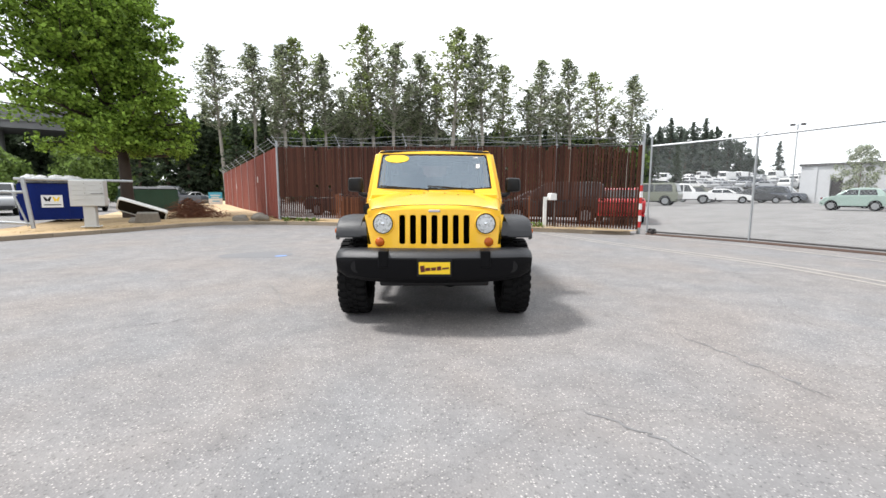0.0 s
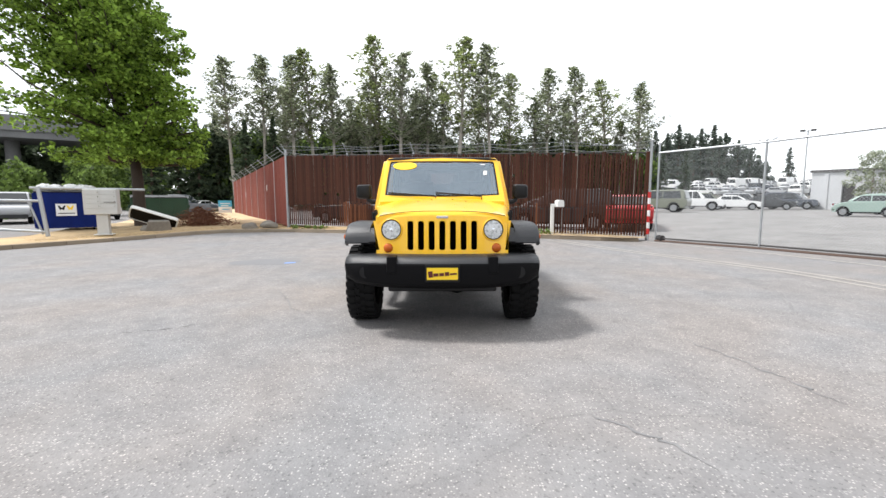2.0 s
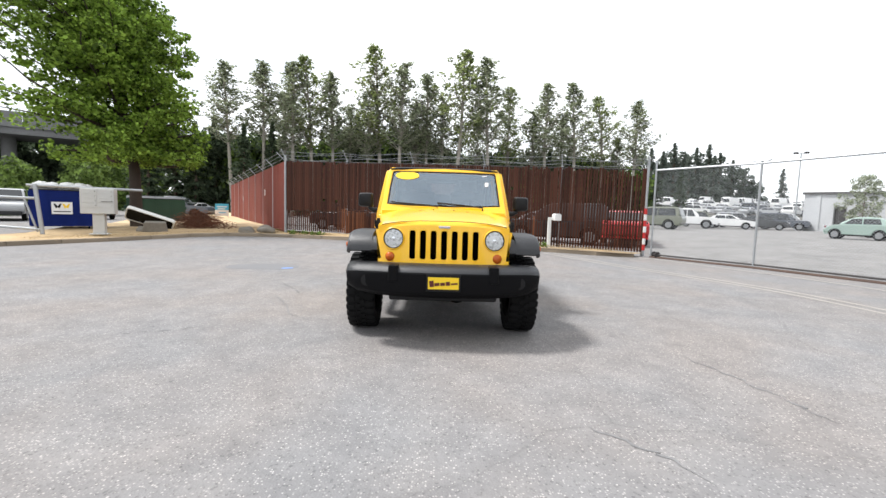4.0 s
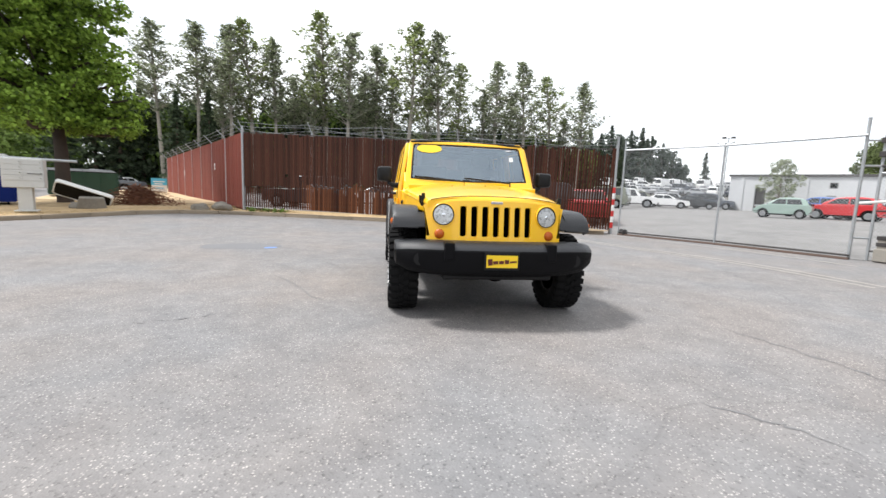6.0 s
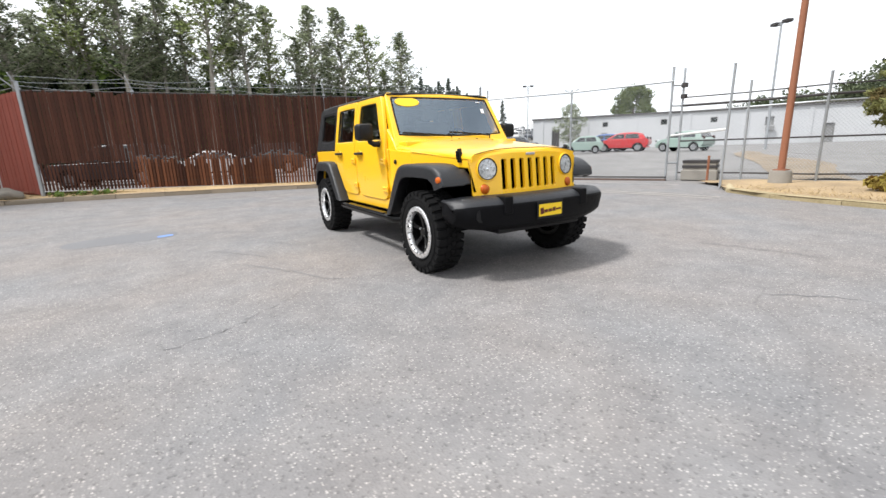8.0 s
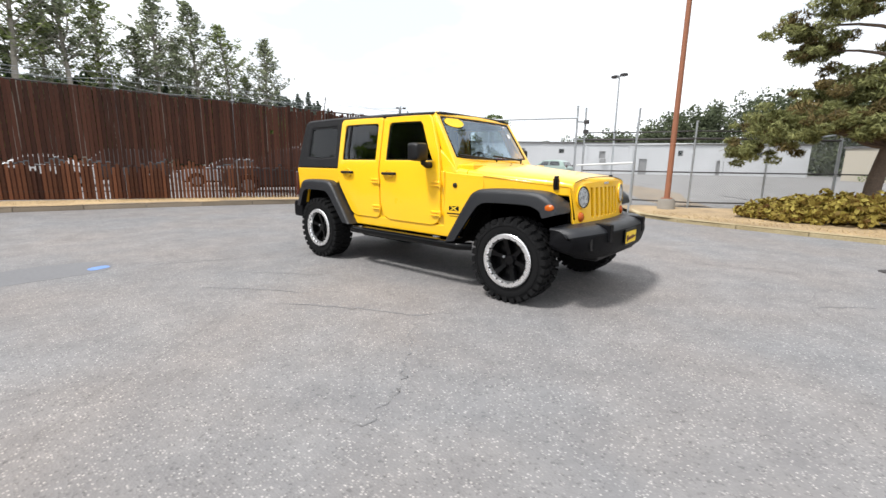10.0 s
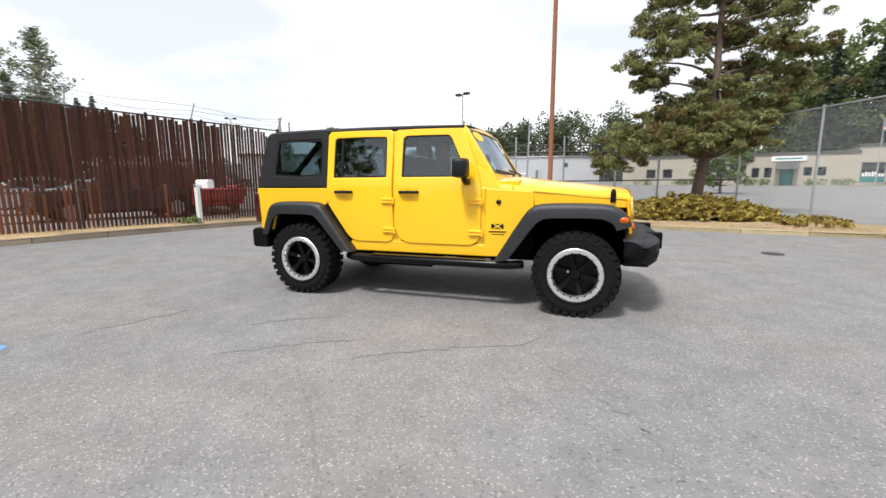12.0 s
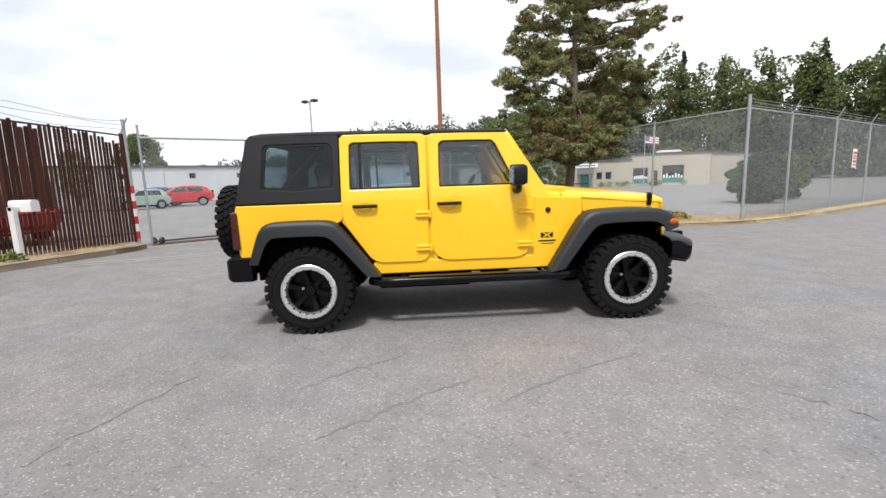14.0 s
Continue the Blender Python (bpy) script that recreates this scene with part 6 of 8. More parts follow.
# painted mark, worn lane lines and drain on the asphalt
def decals():
    bluepaint = mat("blue_utility_paint", (0.16, 0.28, 0.58), rough=0.8, vary=0.3, scale=6, fine=40)
    patch = mat("dark_asphalt_patch", (0.165, 0.165, 0.172), rough=0.9, vary=0.2, scale=2, fine=30)
    bm = bmesh.new()
    prism(bm, rounded([(-3.2, 4.06), (-2.98, 4.15), (-3.02, 4.30), (-3.22, 4.22)], 0.07, 3), 0.003, 0.005, lambda u, v, w: (u, v, w))
    tagged(part("paint_mark", bm, bluepaint), "splash of blue utility paint on the asphalt", "paint", kind="structure")
    bm = bmesh.new()
    prism(bm, rounded([(-4.3, 3.9), (-3.0, 3.95), (-2.9, 4.6), (-3.6, 4.8), (-4.4, 4.5)], 0.3, 4), 0.0005, 0.002, lambda u, v, w: (u, v, w))
    tagged(part("asphalt_patch", bm, patch), "dark patch in the asphalt", "patch", kind="structure")
    pale = mat("worn_pale_seam", (0.345, 0.325, 0.295), rough=0.9, vary=0.2, scale=3, fine=40)
    for off in (0.0, 0.30):
        bm = bmesh.new()
        pts = smoothed([(3.2 + off, 8.6), (4.32 + off, 6.38), (5.01 + off, 5.08), (5.58 + off, 3.88), (5.99 + off, 2.88), (6.16 + off, 1.9), (6.25 + off, 1.0)], 2)
        loft(bm, [[(p.x - 0.04, p.y, 0.004 + rise(p.x, p.y)), (p.x + 0.04, p.y + 0.03, 0.004 + rise(p.x, p.y))] for p in pts], ring=False, caps=False)
        tagged(part("pavement_seam", bm, pale), "pale worn seam curving over the asphalt", "seam", kind="structure")
    edge = smoothed([(6.1, 8.8), (6.6, 8.0), (7.6, 5.85), (8.2, 4.15), (8.45, 3.0)], 2)
    bm = bmesh.new()
    loft(bm, [[(p.x - 0.05, p.y, 0.006), (p.x + 0.05, p.y + 0.02, 0.006)] for p in edge], ring=False, caps=False)
    tagged(part("pavement_seam", bm, pale), "pale worn strip along the gate track", "seam", kind="structure")
    # cracks in the court
    tar = mat("dark_crack_in_asphalt", (0.198, 0.197, 0.20), rough=0.95, vary=0.35, scale=5, fine=40)
    rnd = random.Random(12)
    for line in ([(-2.06, 2.78), (-1.83, 2.53), (-1.66, 2.27), (-1.46, 2.03)], [(-2.66, 2.53), (-2.46, 2.27), (-2.25, 2.03), (-2.02, 1.59)],
                 [(-2.38, 1.5), (-2.04, 1.0), (-1.80, 0.42), (-1.51, 0.15)], [(-2.74, 3.95), (-2.5, 3.88), (-2.05, 3.69), (-1.72, 3.58)],
                 [(-3.17, -0.52), (-2.79, -0.5), (-2.34, -0.15), (-1.9, 0.24)],
                 [(0.86, -2.15), (0.99, -2.3), (1.14, -2.44), (1.29, -2.73)],
                 [(2.18, -0.78), (2.33, -1.31), (2.4, -1.67), (2.46, -2.06)]):
        pts = resample(smoothed(line, 1), 0.05)
        rows = []
        for k, p in enumerate(pts):
            u = k / (len(pts) - 1)
            w = (0.001 + 0.0065 * rnd.random()) * min(1.0, 6 * u, 6 * (1 - u)) + 0.001
            jx, jy = rnd.gauss(0, 0.016), rnd.gauss(0, 0.016)
            rows.append([(p.x - w + jx, p.y - w + jy, 0.003), (p.x + w + jx, p.y + w + jy, 0.003)])
        bm = bmesh.new()
        loft(bm, rows, ring=False, caps=False)
        tagged(part("pavement_crack", bm, tar), "thin dark crack in the asphalt", "crack", kind="structure")
    t = thing("drain_cover", "small dark round drain cover", "drain")
    bm = bmesh.new()
    lathe(bm, [(0.0, 0.0), (0.16, 0.0), (0.16, 0.006), (0.14, 0.009), (0.0, 0.009)], 24, Matrix.Translation((3.40, -2.95, 0)))
    part("cover", bm, RAILDARK, t)


decals()


# ---------------------------------------------------------------- trees
LEAF_MAPLE = leaf_mat("bright_maple_leaf", (0.082, 0.150, 0.024), (0.25, 0.375, 0.060), 0.36)
LEAF_POPLAR = leaf_mat("grey_green_poplar_leaf", (0.14, 0.17, 0.10), (0.32, 0.355, 0.23))
LEAF_SHRUB = leaf_mat("mid_green_leaf", (0.070, 0.115, 0.030), (0.15, 0.22, 0.055))
LEAF_DARK = leaf_mat("dark_fir_needle", (0.036, 0.058, 0.036), (0.085, 0.115, 0.065))
LEAF_PINE = leaf_mat("olive_pine_needle", (0.13, 0.14, 0.055), (0.30, 0.31, 0.13))
LEAF_BED = leaf_mat("yellowing_ground_cover_leaf", (0.23, 0.095, 0.024), (0.38, 0.32, 0.08))
LEAF_WOOD = leaf_mat("far_wood_leaf", (0.100, 0.130, 0.052), (0.178, 0.220, 0.088))
# distance haze is put into this paler, greyer needle colour
LEAF_FAR = leaf_mat("haze_tinted_fir_needle", (0.085, 0.108, 0.088), (0.15, 0.18, 0.148))


def rand_dirs(rng, n):
    v = rng.normal(size=(n, 3))
    return v / np.linalg.norm(v, axis=1)[:, None]


def leaves(name, centres, size, rng, material, parent, long=1.0, flat=0.0):
    """Leaves of about one size, turned at random; flat presses them towards lying level."""
    n = len(centres)
    a = rand_dirs(rng, n)
    a[:, 2] *= 1 - flat
    a /= np.linalg.norm(a, axis=1)[:, None]
    b = np.cross(a, rand_dirs(rng, n))
    b[:, 2] *= 1 - flat
    b /= np.maximum(np.linalg.norm(b, axis=1)[:, None], 1e-6)
    s = (size * rng.uniform(0.6, 1.35, n))[:, None]
    ob = new(name, quads_mesh(name, np.asarray(centres, float), b * s * 0.5, a * s * 0.5 * long, material))
    ob.parent = parent
    return ob


def limb(bm, p, q, r0, r1, rng, bend=0.12, n=6, steps=5):
    p, q = Vector(p), Vector(q)
    j = Vector(rng.normal(size=3)) * (q - p).length * bend
    pts = [p.lerp(q, k / steps) + j * math.sin(math.pi * k / steps) for k in range(steps + 1)]
    tube(bm, pts, r0, n, r1)
    return pts


def clump_points(rng, c, r, n, squash=0.7):
    d = rand_dirs(rng, n)
    rad = rng.uniform(0.35, 1.0, n) ** 0.6
    pts = d * rad[:, None] * r
    pts[:, 2] *= squash
    return pts + np.asarray(c)


def broad_tree(name, label, at, high, spread, trunk_r, first, leaf, bark, clumps, per, leaf_size, seed):
    """A trunk that forks into limbs, each carrying clumps of leaves with gaps between them."""
    rng = np.random.default_rng(seed)
    t = thing(name, label, "tree", at=at)
    bm = bmesh.new()
    trunk = limb(bm, (0, 0, -0.1), (0, 0, high * 0.72), trunk_r, trunk_r * 0.25, rng, 0.02, 10, 9)
    centres = []
    for k in range(clumps):
        v = first + (1 - first) * (k + 0.5) / clumps
        ang = k * 2.399 + rng.uniform(-0.3, 0.3)
        wide = spread * math.sin(math.pi * min(1.0, 0.18 + 0.82 * (v - first) / (1 - first))) ** 0.6
        rr = wide * rng.uniform(0.45, 1.0)
        c = Vector((math.cos(ang) * rr, math.sin(ang) * rr, v * high))
        i = min(len(trunk) - 1, max(1, int(v * 0.82 * len(trunk))))
        limb(bm, trunk[i], c, trunk_r * 0.28 * (1.1 - v), trunk_r * 0.05, rng, 0.08, 5, 4)
        centres.append(clump_points(rng, c, spread * rng.uniform(0.20, 0.34), int(per * rng.uniform(0.6, 1.4))))
    part("trunk", bm, bark, t)
    leaves("crown", np.concatenate(centres), leaf_size, rng, leaf, t)
    return t


def maple():
    """A broad maple: boughs that sweep up and out, each carrying flat sprays of leaves with shade and sky between them."""
    rng = np.random.default_rng(21)
    t = thing("maple_tree", "full green maple with a dense spreading crown", "tree", at=pose(-13.75, 14.9, 0.15))
    bm = bmesh.new()
    stem = [(0.28, 0, -0.1), (0.24, 0, 1.0), (0.22, 0.05, 2.7), (-0.25, 0.1, 5.0), (-0.9, 0.1, 8.0), (-1.3, 0.1, 11.0), (-1.5, 0.1, 14.6)]
    tube(bm, smoothed(stem, 2), 0.29, 12, 0.05)
    stem = [Vector(p) for p in smoothed(stem, 2)]
    sprays = []
    for k in range(170):
        z0 = 2.95 + 11.6 * ((k + rng.uniform(0, 1)) / 170) ** 1.05
        az = k * 2.399 + rng.uniform(-0.35, 0.35)
        foot = min(stem, key=lambda p: abs(p.z - z0))
        low = step(5.6 + 0.9 * math.cos(az), 3.0, z0)
        far = (4.7 - 1.5 * math.cos(az)) * (1 - low) + (3.0 - 0.2 * math.cos(az)) * low
        far *= (1.0 - (0.66 + 0.17 * math.cos(az)) * step(4.2, 13.5, z0)) * (rng.uniform(0.35, 1.08) if k % 2 else rng.uniform(0.85, 1.08))
        lift = far * (0.62 - 0.62 * low) * rng.uniform(0.6, 1.3)
        way = Vector((math.cos(az), math.sin(az), 0))
        across = Vector((-way.y, way.x, 0))
        tip = foot + way * far + Vector((0, 0, lift + 0.12 * low))
        limb(bm, foot, tip, 0.07 * (1.15 - z0 / 16) + 0.05 * low, 0.014, rng, 0.05, 5, 5)
        for u in np.arange(0.28, 1.04, 0.115):
            c = foot.lerp(tip, u) + Vector((0, 0, 0.25 * math.sin(math.pi * u)))
            wide = 0.25 + 0.8 * math.sin(math.pi * min(1.0, u * 0.95)) * far / 4.0
            for side in (-1, 0, 1):
                if rng.uniform() < 0.10 + 0.30 * step(6.5, 11.0, z0):
                    continue
                q = c + across * (side * wide * rng.uniform(0.5, 1.1)) + Vector(rng.normal(size=3)) * 0.15
                q.z = max(q.z - 0.12 * abs(side) - rng.uniform(0, 0.2), 2.75 + rng.uniform(0, 0.25))
                r = rng.uniform(0.30, 0.56) * (1.12 - 0.3 * u)
                sprays.append(clump_points(rng, tuple(q), r, int(34 * rng.uniform(0.6, 1.4)), 0.55))
    part("trunk", bm, mat("dark_maple_bark", (0.060, 0.044, 0.034), rough=0.95, vary=0.35, scale=4, fine=22, bump=0.8), t)
    leaves("crown", np.concatenate(sprays), 0.16, rng, LEAF_MAPLE, t, flat=0.25)
    return t


maple()


def poplar(seed, leaf, spread=2.6, first=0.36, high=24.0):
    """A tall poplar: pale bare stem, steep ascending limbs with fine leaves strung along them, sky between."""
    rng = np.random.default_rng(seed)
    t = thing("poplar_tree", "tall thin poplar with a pale trunk and airy crown", "tree", "row of poplars")
    bm = bmesh.new()
    lean = rng.uniform(-0.03, 0.03)
    trunk = limb(bm, (0, 0, -0.2), (lean * high, 0, high * 0.97), 0.19, 0.035, rng, 0.012, 8, 12)
    pts = []
    for k in range(92):
        v = first + (0.97 - first) * (k + rng.uniform(0, 1)) / 92
        f = v / 0.97 * 12
        i = min(11, int(f))
        base_p = trunk[i].lerp(trunk[i + 1], f - i)
        ang = rng.uniform(0, math.tau)
        u = (v - first) / (1 - first)
        out = spread * (0.35 + 0.75 * math.sin(math.pi * min(1, 0.18 + 0.75 * u))) * rng.uniform(0.5, 1.15) * (1 - 0.86 * u)
        rise = out * rng.uniform(0.9, 1.9)
        tip = base_p + Vector((math.cos(ang) * out, math.sin(ang) * out, rise))
        line = limb(bm, base_p, tip, 0.045, 0.012, rng, 0.05, 4, 4)
        for x in rng.uniform(0.2, 1.05, 4):
            c = np.array(base_p.lerp(tip, x)) + rng.normal(size=3) * 0.22 * (1.3 - x)
            pts.append(clump_points(rng, c, rng.uniform(0.24, 0.50) * (1 - 0.55 * u), int(14 * rng.uniform(0.4, 1.5) * (1 - 0.45 * u)), 1.35))
    part("trunk", bm, PALEBARK, t)
    leaves("crown", np.concatenate(pts), 0.23, rng, leaf, t)
    return t


def conifer(name, label, seed, high=16.0, spread=3.2, leaf=None, group="", size=0.30, many=44):
    """A fir: straight trunk and tiers of drooping boughs."""
    rng = np.random.default_rng(seed)
    t = thing(name, label, "tree", group)
    bm = bmesh.new()
    tube(bm, [(0, 0, -0.2), (0, 0, high * 0.5), (0, 0, high)], 0.24, 8, 0.03)
    pts = []
    for k in range(150):
        v = 0.06 + 0.93 * ((k + rng.uniform(0, 1)) / 150) ** 0.9
        w = spread * (1 - v) ** 0.9 * rng.uniform(0.55, 1.12) + 0.06
        ang = rng.uniform(0, math.tau)
        d = np.array([math.cos(ang), math.sin(ang), 0])
        limb(bm, (0, 0, v * high), tuple(d * w + np.array([0, 0, v * high - 0.25 * w])), 0.035, 0.008, rng, 0.05, 3, 2)
        m = int(many * (0.25 + w / spread))
        s = rng.uniform(0.1, 1.0, m)
        p = d[None] * (w * s)[:, None] + rng.normal(size=(m, 3)) * np.array([0.2, 0.2, 0.10]) * (0.25 + w / spread)
        p[:, 2] += v * high - 0.25 * w * s
        pts.append(p)
    part("trunk", bm, BARK, t)
    leaves("crown", np.concatenate(pts), size, rng, leaf or LEAF_DARK, t, long=1.6)
    return t


def place_copy(src, x, y, z, turn, k, kz=None):
    ob = copy_thing(src, pose(x, y, z, 0, 0, turn))
    ob.scale = (k, k, kz or k)
    return ob


def build_poplars():
    olive = leaf_mat("olive_poplar_leaf", (0.13, 0.17, 0.065), (0.29, 0.34, 0.14))
    kinds = [poplar(31, LEAF_POPLAR, first=0.47), poplar(32, LEAF_POPLAR, first=0.42), poplar(34, olive, spread=3.0, first=0.40), poplar(38, LEAF_POPLAR, spread=2.3, first=0.48)]
    rnd = random.Random(5)
    # angle from the start of the walk in degrees, height in metres, distance
    row = [(-25.2, 19.8, 64, 0), (-21.9, 20.0, 62, 3), (-18.5, 21.5, 64, 1), (-16.2, 22.5, 64, 2), (-13.8, 20.6, 66, 0), (-19.8, 17.5, 68, 0), (-11.6, 17.0, 69, 3), (-9.4, 19.5, 66, 1), (-7.5, 24.6, 64, 2), (-5.3, 22.1, 64, 1), (-3.8, 17.0, 67, 0), (-1.8, 20.6, 66, 3), (1.5, 22.8, 64, 2),
           (0.2, 17.0, 66, 1), (6.5, 21.7, 64, 0), (4.6, 16.0, 68, 1), (9.9, 18.4, 66, 2), (11.8, 15.5, 68, 1), (13.8, 18.9, 65, 0), (17.0, 18.7, 65, 1), (19.8, 17.2, 66, 2), (15.4, 15.0, 70, 3), (23.5, 15.9, 66, 0), (22.0, 12.0, 69, 3)]
    used = set()
    for az, high, dist, kind in row:
        a = radians(az)
        x, y = dist * math.sin(a), -4.5 + dist * math.cos(a)
        k = high / 24.0 * (1.0 + 0.08 * step(-12, 4, az))
        turn = rnd.uniform(0, 360)
        src = kinds[kind]
        if kind not in used:
            used.add(kind)
            src.matrix_world = pose(x, y, 0, 0, 0, turn)
            src.scale = (k * 1.9, k * 1.9, k)
        else:
            place_copy(src, x, y, 0, turn, k * 1.9, k)


build_poplars()


def build_undergrowth():
    """The dark band of shrubs and small firs behind the fence."""
    rng = np.random.default_rng(77)
    for name, label, leaf, count, seed, zmax in (("undergrowth", "thick mid green shrubs under the poplars", LEAF_SHRUB, 640, 3, 9.8), ("undergrowth", "dark evergreen thicket under the poplars", LEAF_DARK, 820, 4, 10.0)):
        pts = []
        for k in range(count):
            deg = rng.uniform(-29, 25)
            az = radians(deg)
            crest = zmax * (1.0 if deg < 16 else 1.0 - 0.034 * (deg - 16)) * (1.0 + 0.10 * step(-16, -22, deg) + 0.34 * step(-16, -12, deg) * step(2, -3, deg))
            dist = rng.uniform(70, 82)
            c = np.array([dist * math.sin(az), -4.5 + dist * math.cos(az), rng.uniform(0.02, 1.0) ** 0.75 * crest])
            r = rng.uniform(1.2, 2.4)
            pts.append(clump_points(rng, c, r, int(56 * r), 0.9))
        me_pts = np.concatenate(pts)
        ob = leaves(name, me_pts, 0.56, rng, leaf, None)
        tagged(ob, label, "shrubs", kind="stuff")


build_undergrowth()

FIR = conifer("fir_tree", "dark green fir behind the fences", 51, group="firs")
FIR2 = conifer("fir_tree", "dark green fir behind the fences", 52, spread=2.6, group="firs")
HAZE = conifer("fir_tree", "fir tinted grey green for haze on the far side of the lot", 53, spread=2.3, group="far firs", leaf=LEAF_FAR, size=0.26, many=36)
HAZE.matrix_world = pose(200 * math.sin(radians(29.5)), -4.5 + 200 * math.cos(radians(29.5)), 4.0)
HAZE.scale = (1.5, 1.5, 1.3)
FIR.matrix_world = pose(-21.5, 52, 0)
FIR.scale = (0.75, 0.75, 0.75)
FIR2.matrix_world = pose(18.5, 59, 0)
FIR2.scale = (0.62, 0.62, 0.62)
rnd = random.Random(15)
for az, dist, high in ((-33.5, 68, 13), (-31, 70, 14.5), (-29, 69, 12.5), (-27, 71, 14), (-22, 72, 13), (-20, 71, 12), (-15, 72, 13.5), (-10.5, 72, 12), (-8.5, 71, 13), (-3, 72, 12.5), (-1, 71, 11.5), (2.5, 72, 13), (5, 71, 11.5), (8, 72, 12.5), (12, 72, 12), (16.5, 71, 12), (18, 72, 10.5), (21.5, 71, 11), (24.5, 72, 10), (26.5, 74, 9.5), (29, 76, 9), (-13.0, 73, 16), (-10.6, 74, 17), (-6.2, 73, 16.5), (-4.4, 74, 15.5), (-24, 58, 11), (-17, 62, 9), (-12.4, 64, 9), (-5, 66, 9.5), (6.6, 66, 10), (9.8, 64, 9), (14.0, 66, 10.5), (19.5, 66, 9),
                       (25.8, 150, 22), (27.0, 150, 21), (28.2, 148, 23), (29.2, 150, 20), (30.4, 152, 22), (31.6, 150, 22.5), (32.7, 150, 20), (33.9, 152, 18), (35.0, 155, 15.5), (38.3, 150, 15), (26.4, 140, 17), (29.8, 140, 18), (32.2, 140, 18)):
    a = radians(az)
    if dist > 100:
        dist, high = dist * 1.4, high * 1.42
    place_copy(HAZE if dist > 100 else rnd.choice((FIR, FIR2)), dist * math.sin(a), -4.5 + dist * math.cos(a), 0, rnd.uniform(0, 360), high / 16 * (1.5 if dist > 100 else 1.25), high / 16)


def wood_band(label, az0, az1, eye, dist, heights, count, leaf, size, seed, r0=2.5, r1=5.0, dense=34):
    """A far wood: clumps of leaves between two directions, its crest following a row of heights."""
    rng = np.random.default_rng(seed)
    pts = []
    trees = [(rng.uniform(0, 1), rng.uniform(0.78, 1.12), rng.uniform(-6, 14), rng.uniform(0.55, 1.2)) for _ in range(max(6, count // 8))]
    for k in range(count):
        u, tall, deep, girth = trees[k % len(trees)]
        az = radians(az0 + (az1 - az0) * u)
        f = u * (len(heights) - 1)
        i = min(int(f), len(heights) - 2)
        crest = heights[i] + (heights[i + 1] - heights[i]) * (f - i)
        v = rng.uniform(0.05, 1.0) ** 0.8
        wide = crest * 0.20 * girth * (1.05 - v) ** 0.55
        d = dist + deep + rng.normal() * wide * 0.5
        side = rng.normal() * wide * 0.55
        r = rng.uniform(r0, r1) * (1.15 - 0.65 * v) * 0.85
        z = max(r * 0.5, crest * tall * v - r * 0.4)
        x, y = eye[0] + d * math.sin(az) + side * math.cos(az), eye[1] + d * math.cos(az) - side * math.sin(az)
        pts.append(clump_points(rng, (x, y, z), r, int(dense * r), 0.95))
    tagged(leaves("far_wood", np.concatenate(pts), size, rng, leaf, None), label, "woods", kind="stuff")


wood_band("far dark conifer and poplar wood behind the lot, tinted for haze", 24, 37, (0, -4.5), 225, [29, 31, 29, 28, 25, 13], 900, LEAF_FAR, 0.95, 61, 2.0, 3.8, dense=26)
wood_band("far wood low over the parked cars", 36, 48, (0, -4.5), 230, [7, 9, 7, 6], 120, LEAF_WOOD, 1.2, 62)
wood_band("mixed green wood on the rise behind the buildings", 62, 102, (-4.6, -1.2), 120, [7.5, 9.5, 12, 16, 17.5, 18, 20], 1300, leaf_mat("shaded_wood_leaf", (0.082, 0.102, 0.062), (0.135, 0.160, 0.092)), 0.55, 63, dense=32)
wood_band("tall mixed wood behind the beige building", 99, 150, (-4.8, 1.7), 105, [18, 21, 24, 25, 23, 22, 20, 19, 19], 2000, LEAF_WOOD, 0.54, 64, 1.9, 4.0, dense=56)
wood_band("mid green trees below the overpass", -62, -37, (0, -4.5), 48, [3.6, 3.9, 4.3, 5.6], 380, LEAF_SHRUB, 0.34, 65, 0.9, 1.9, dense=60)
wood_band("dark thicket under the overpass", -64, -34, (0, -4.5), 104, [13, 13.5, 15, 15], 860, LEAF_DARK, 1.1, 68, 2.0, 3.6, dense=26)
wood_band("green wood behind the maple", -40, -25, (0, -4.5), 80, [8, 10, 11, 10.5], 300, LEAF_SHRUB, 0.5, 66, 1.2, 2.8, dense=40)
# added out of view: blocks the low sky so black plastics reflect less
wood_band("unseen distant woods added behind the camera to darken reflections", 150, 300, (0, 0), 70, [9, 11, 10, 12, 11, 10, 9], 420, LEAF_WOOD, 1.3, 67, 2.5, 4.5, dense=16)
for az, dist, high in ((113, 98, 24), (116.5, 98, 25), (121, 104, 26), (124.8, 106, 24), (129, 108, 23), (133, 104, 24), (138, 100, 22), (101, 110, 18), (106, 108, 20)):
    a = radians(az)
    place_copy(rnd.choice((FIR, FIR2)), -4.8 + dist * math.sin(a), 1.7 + dist * math.cos(a), 0, rnd.uniform(0, 360), high / 16, high / 16)


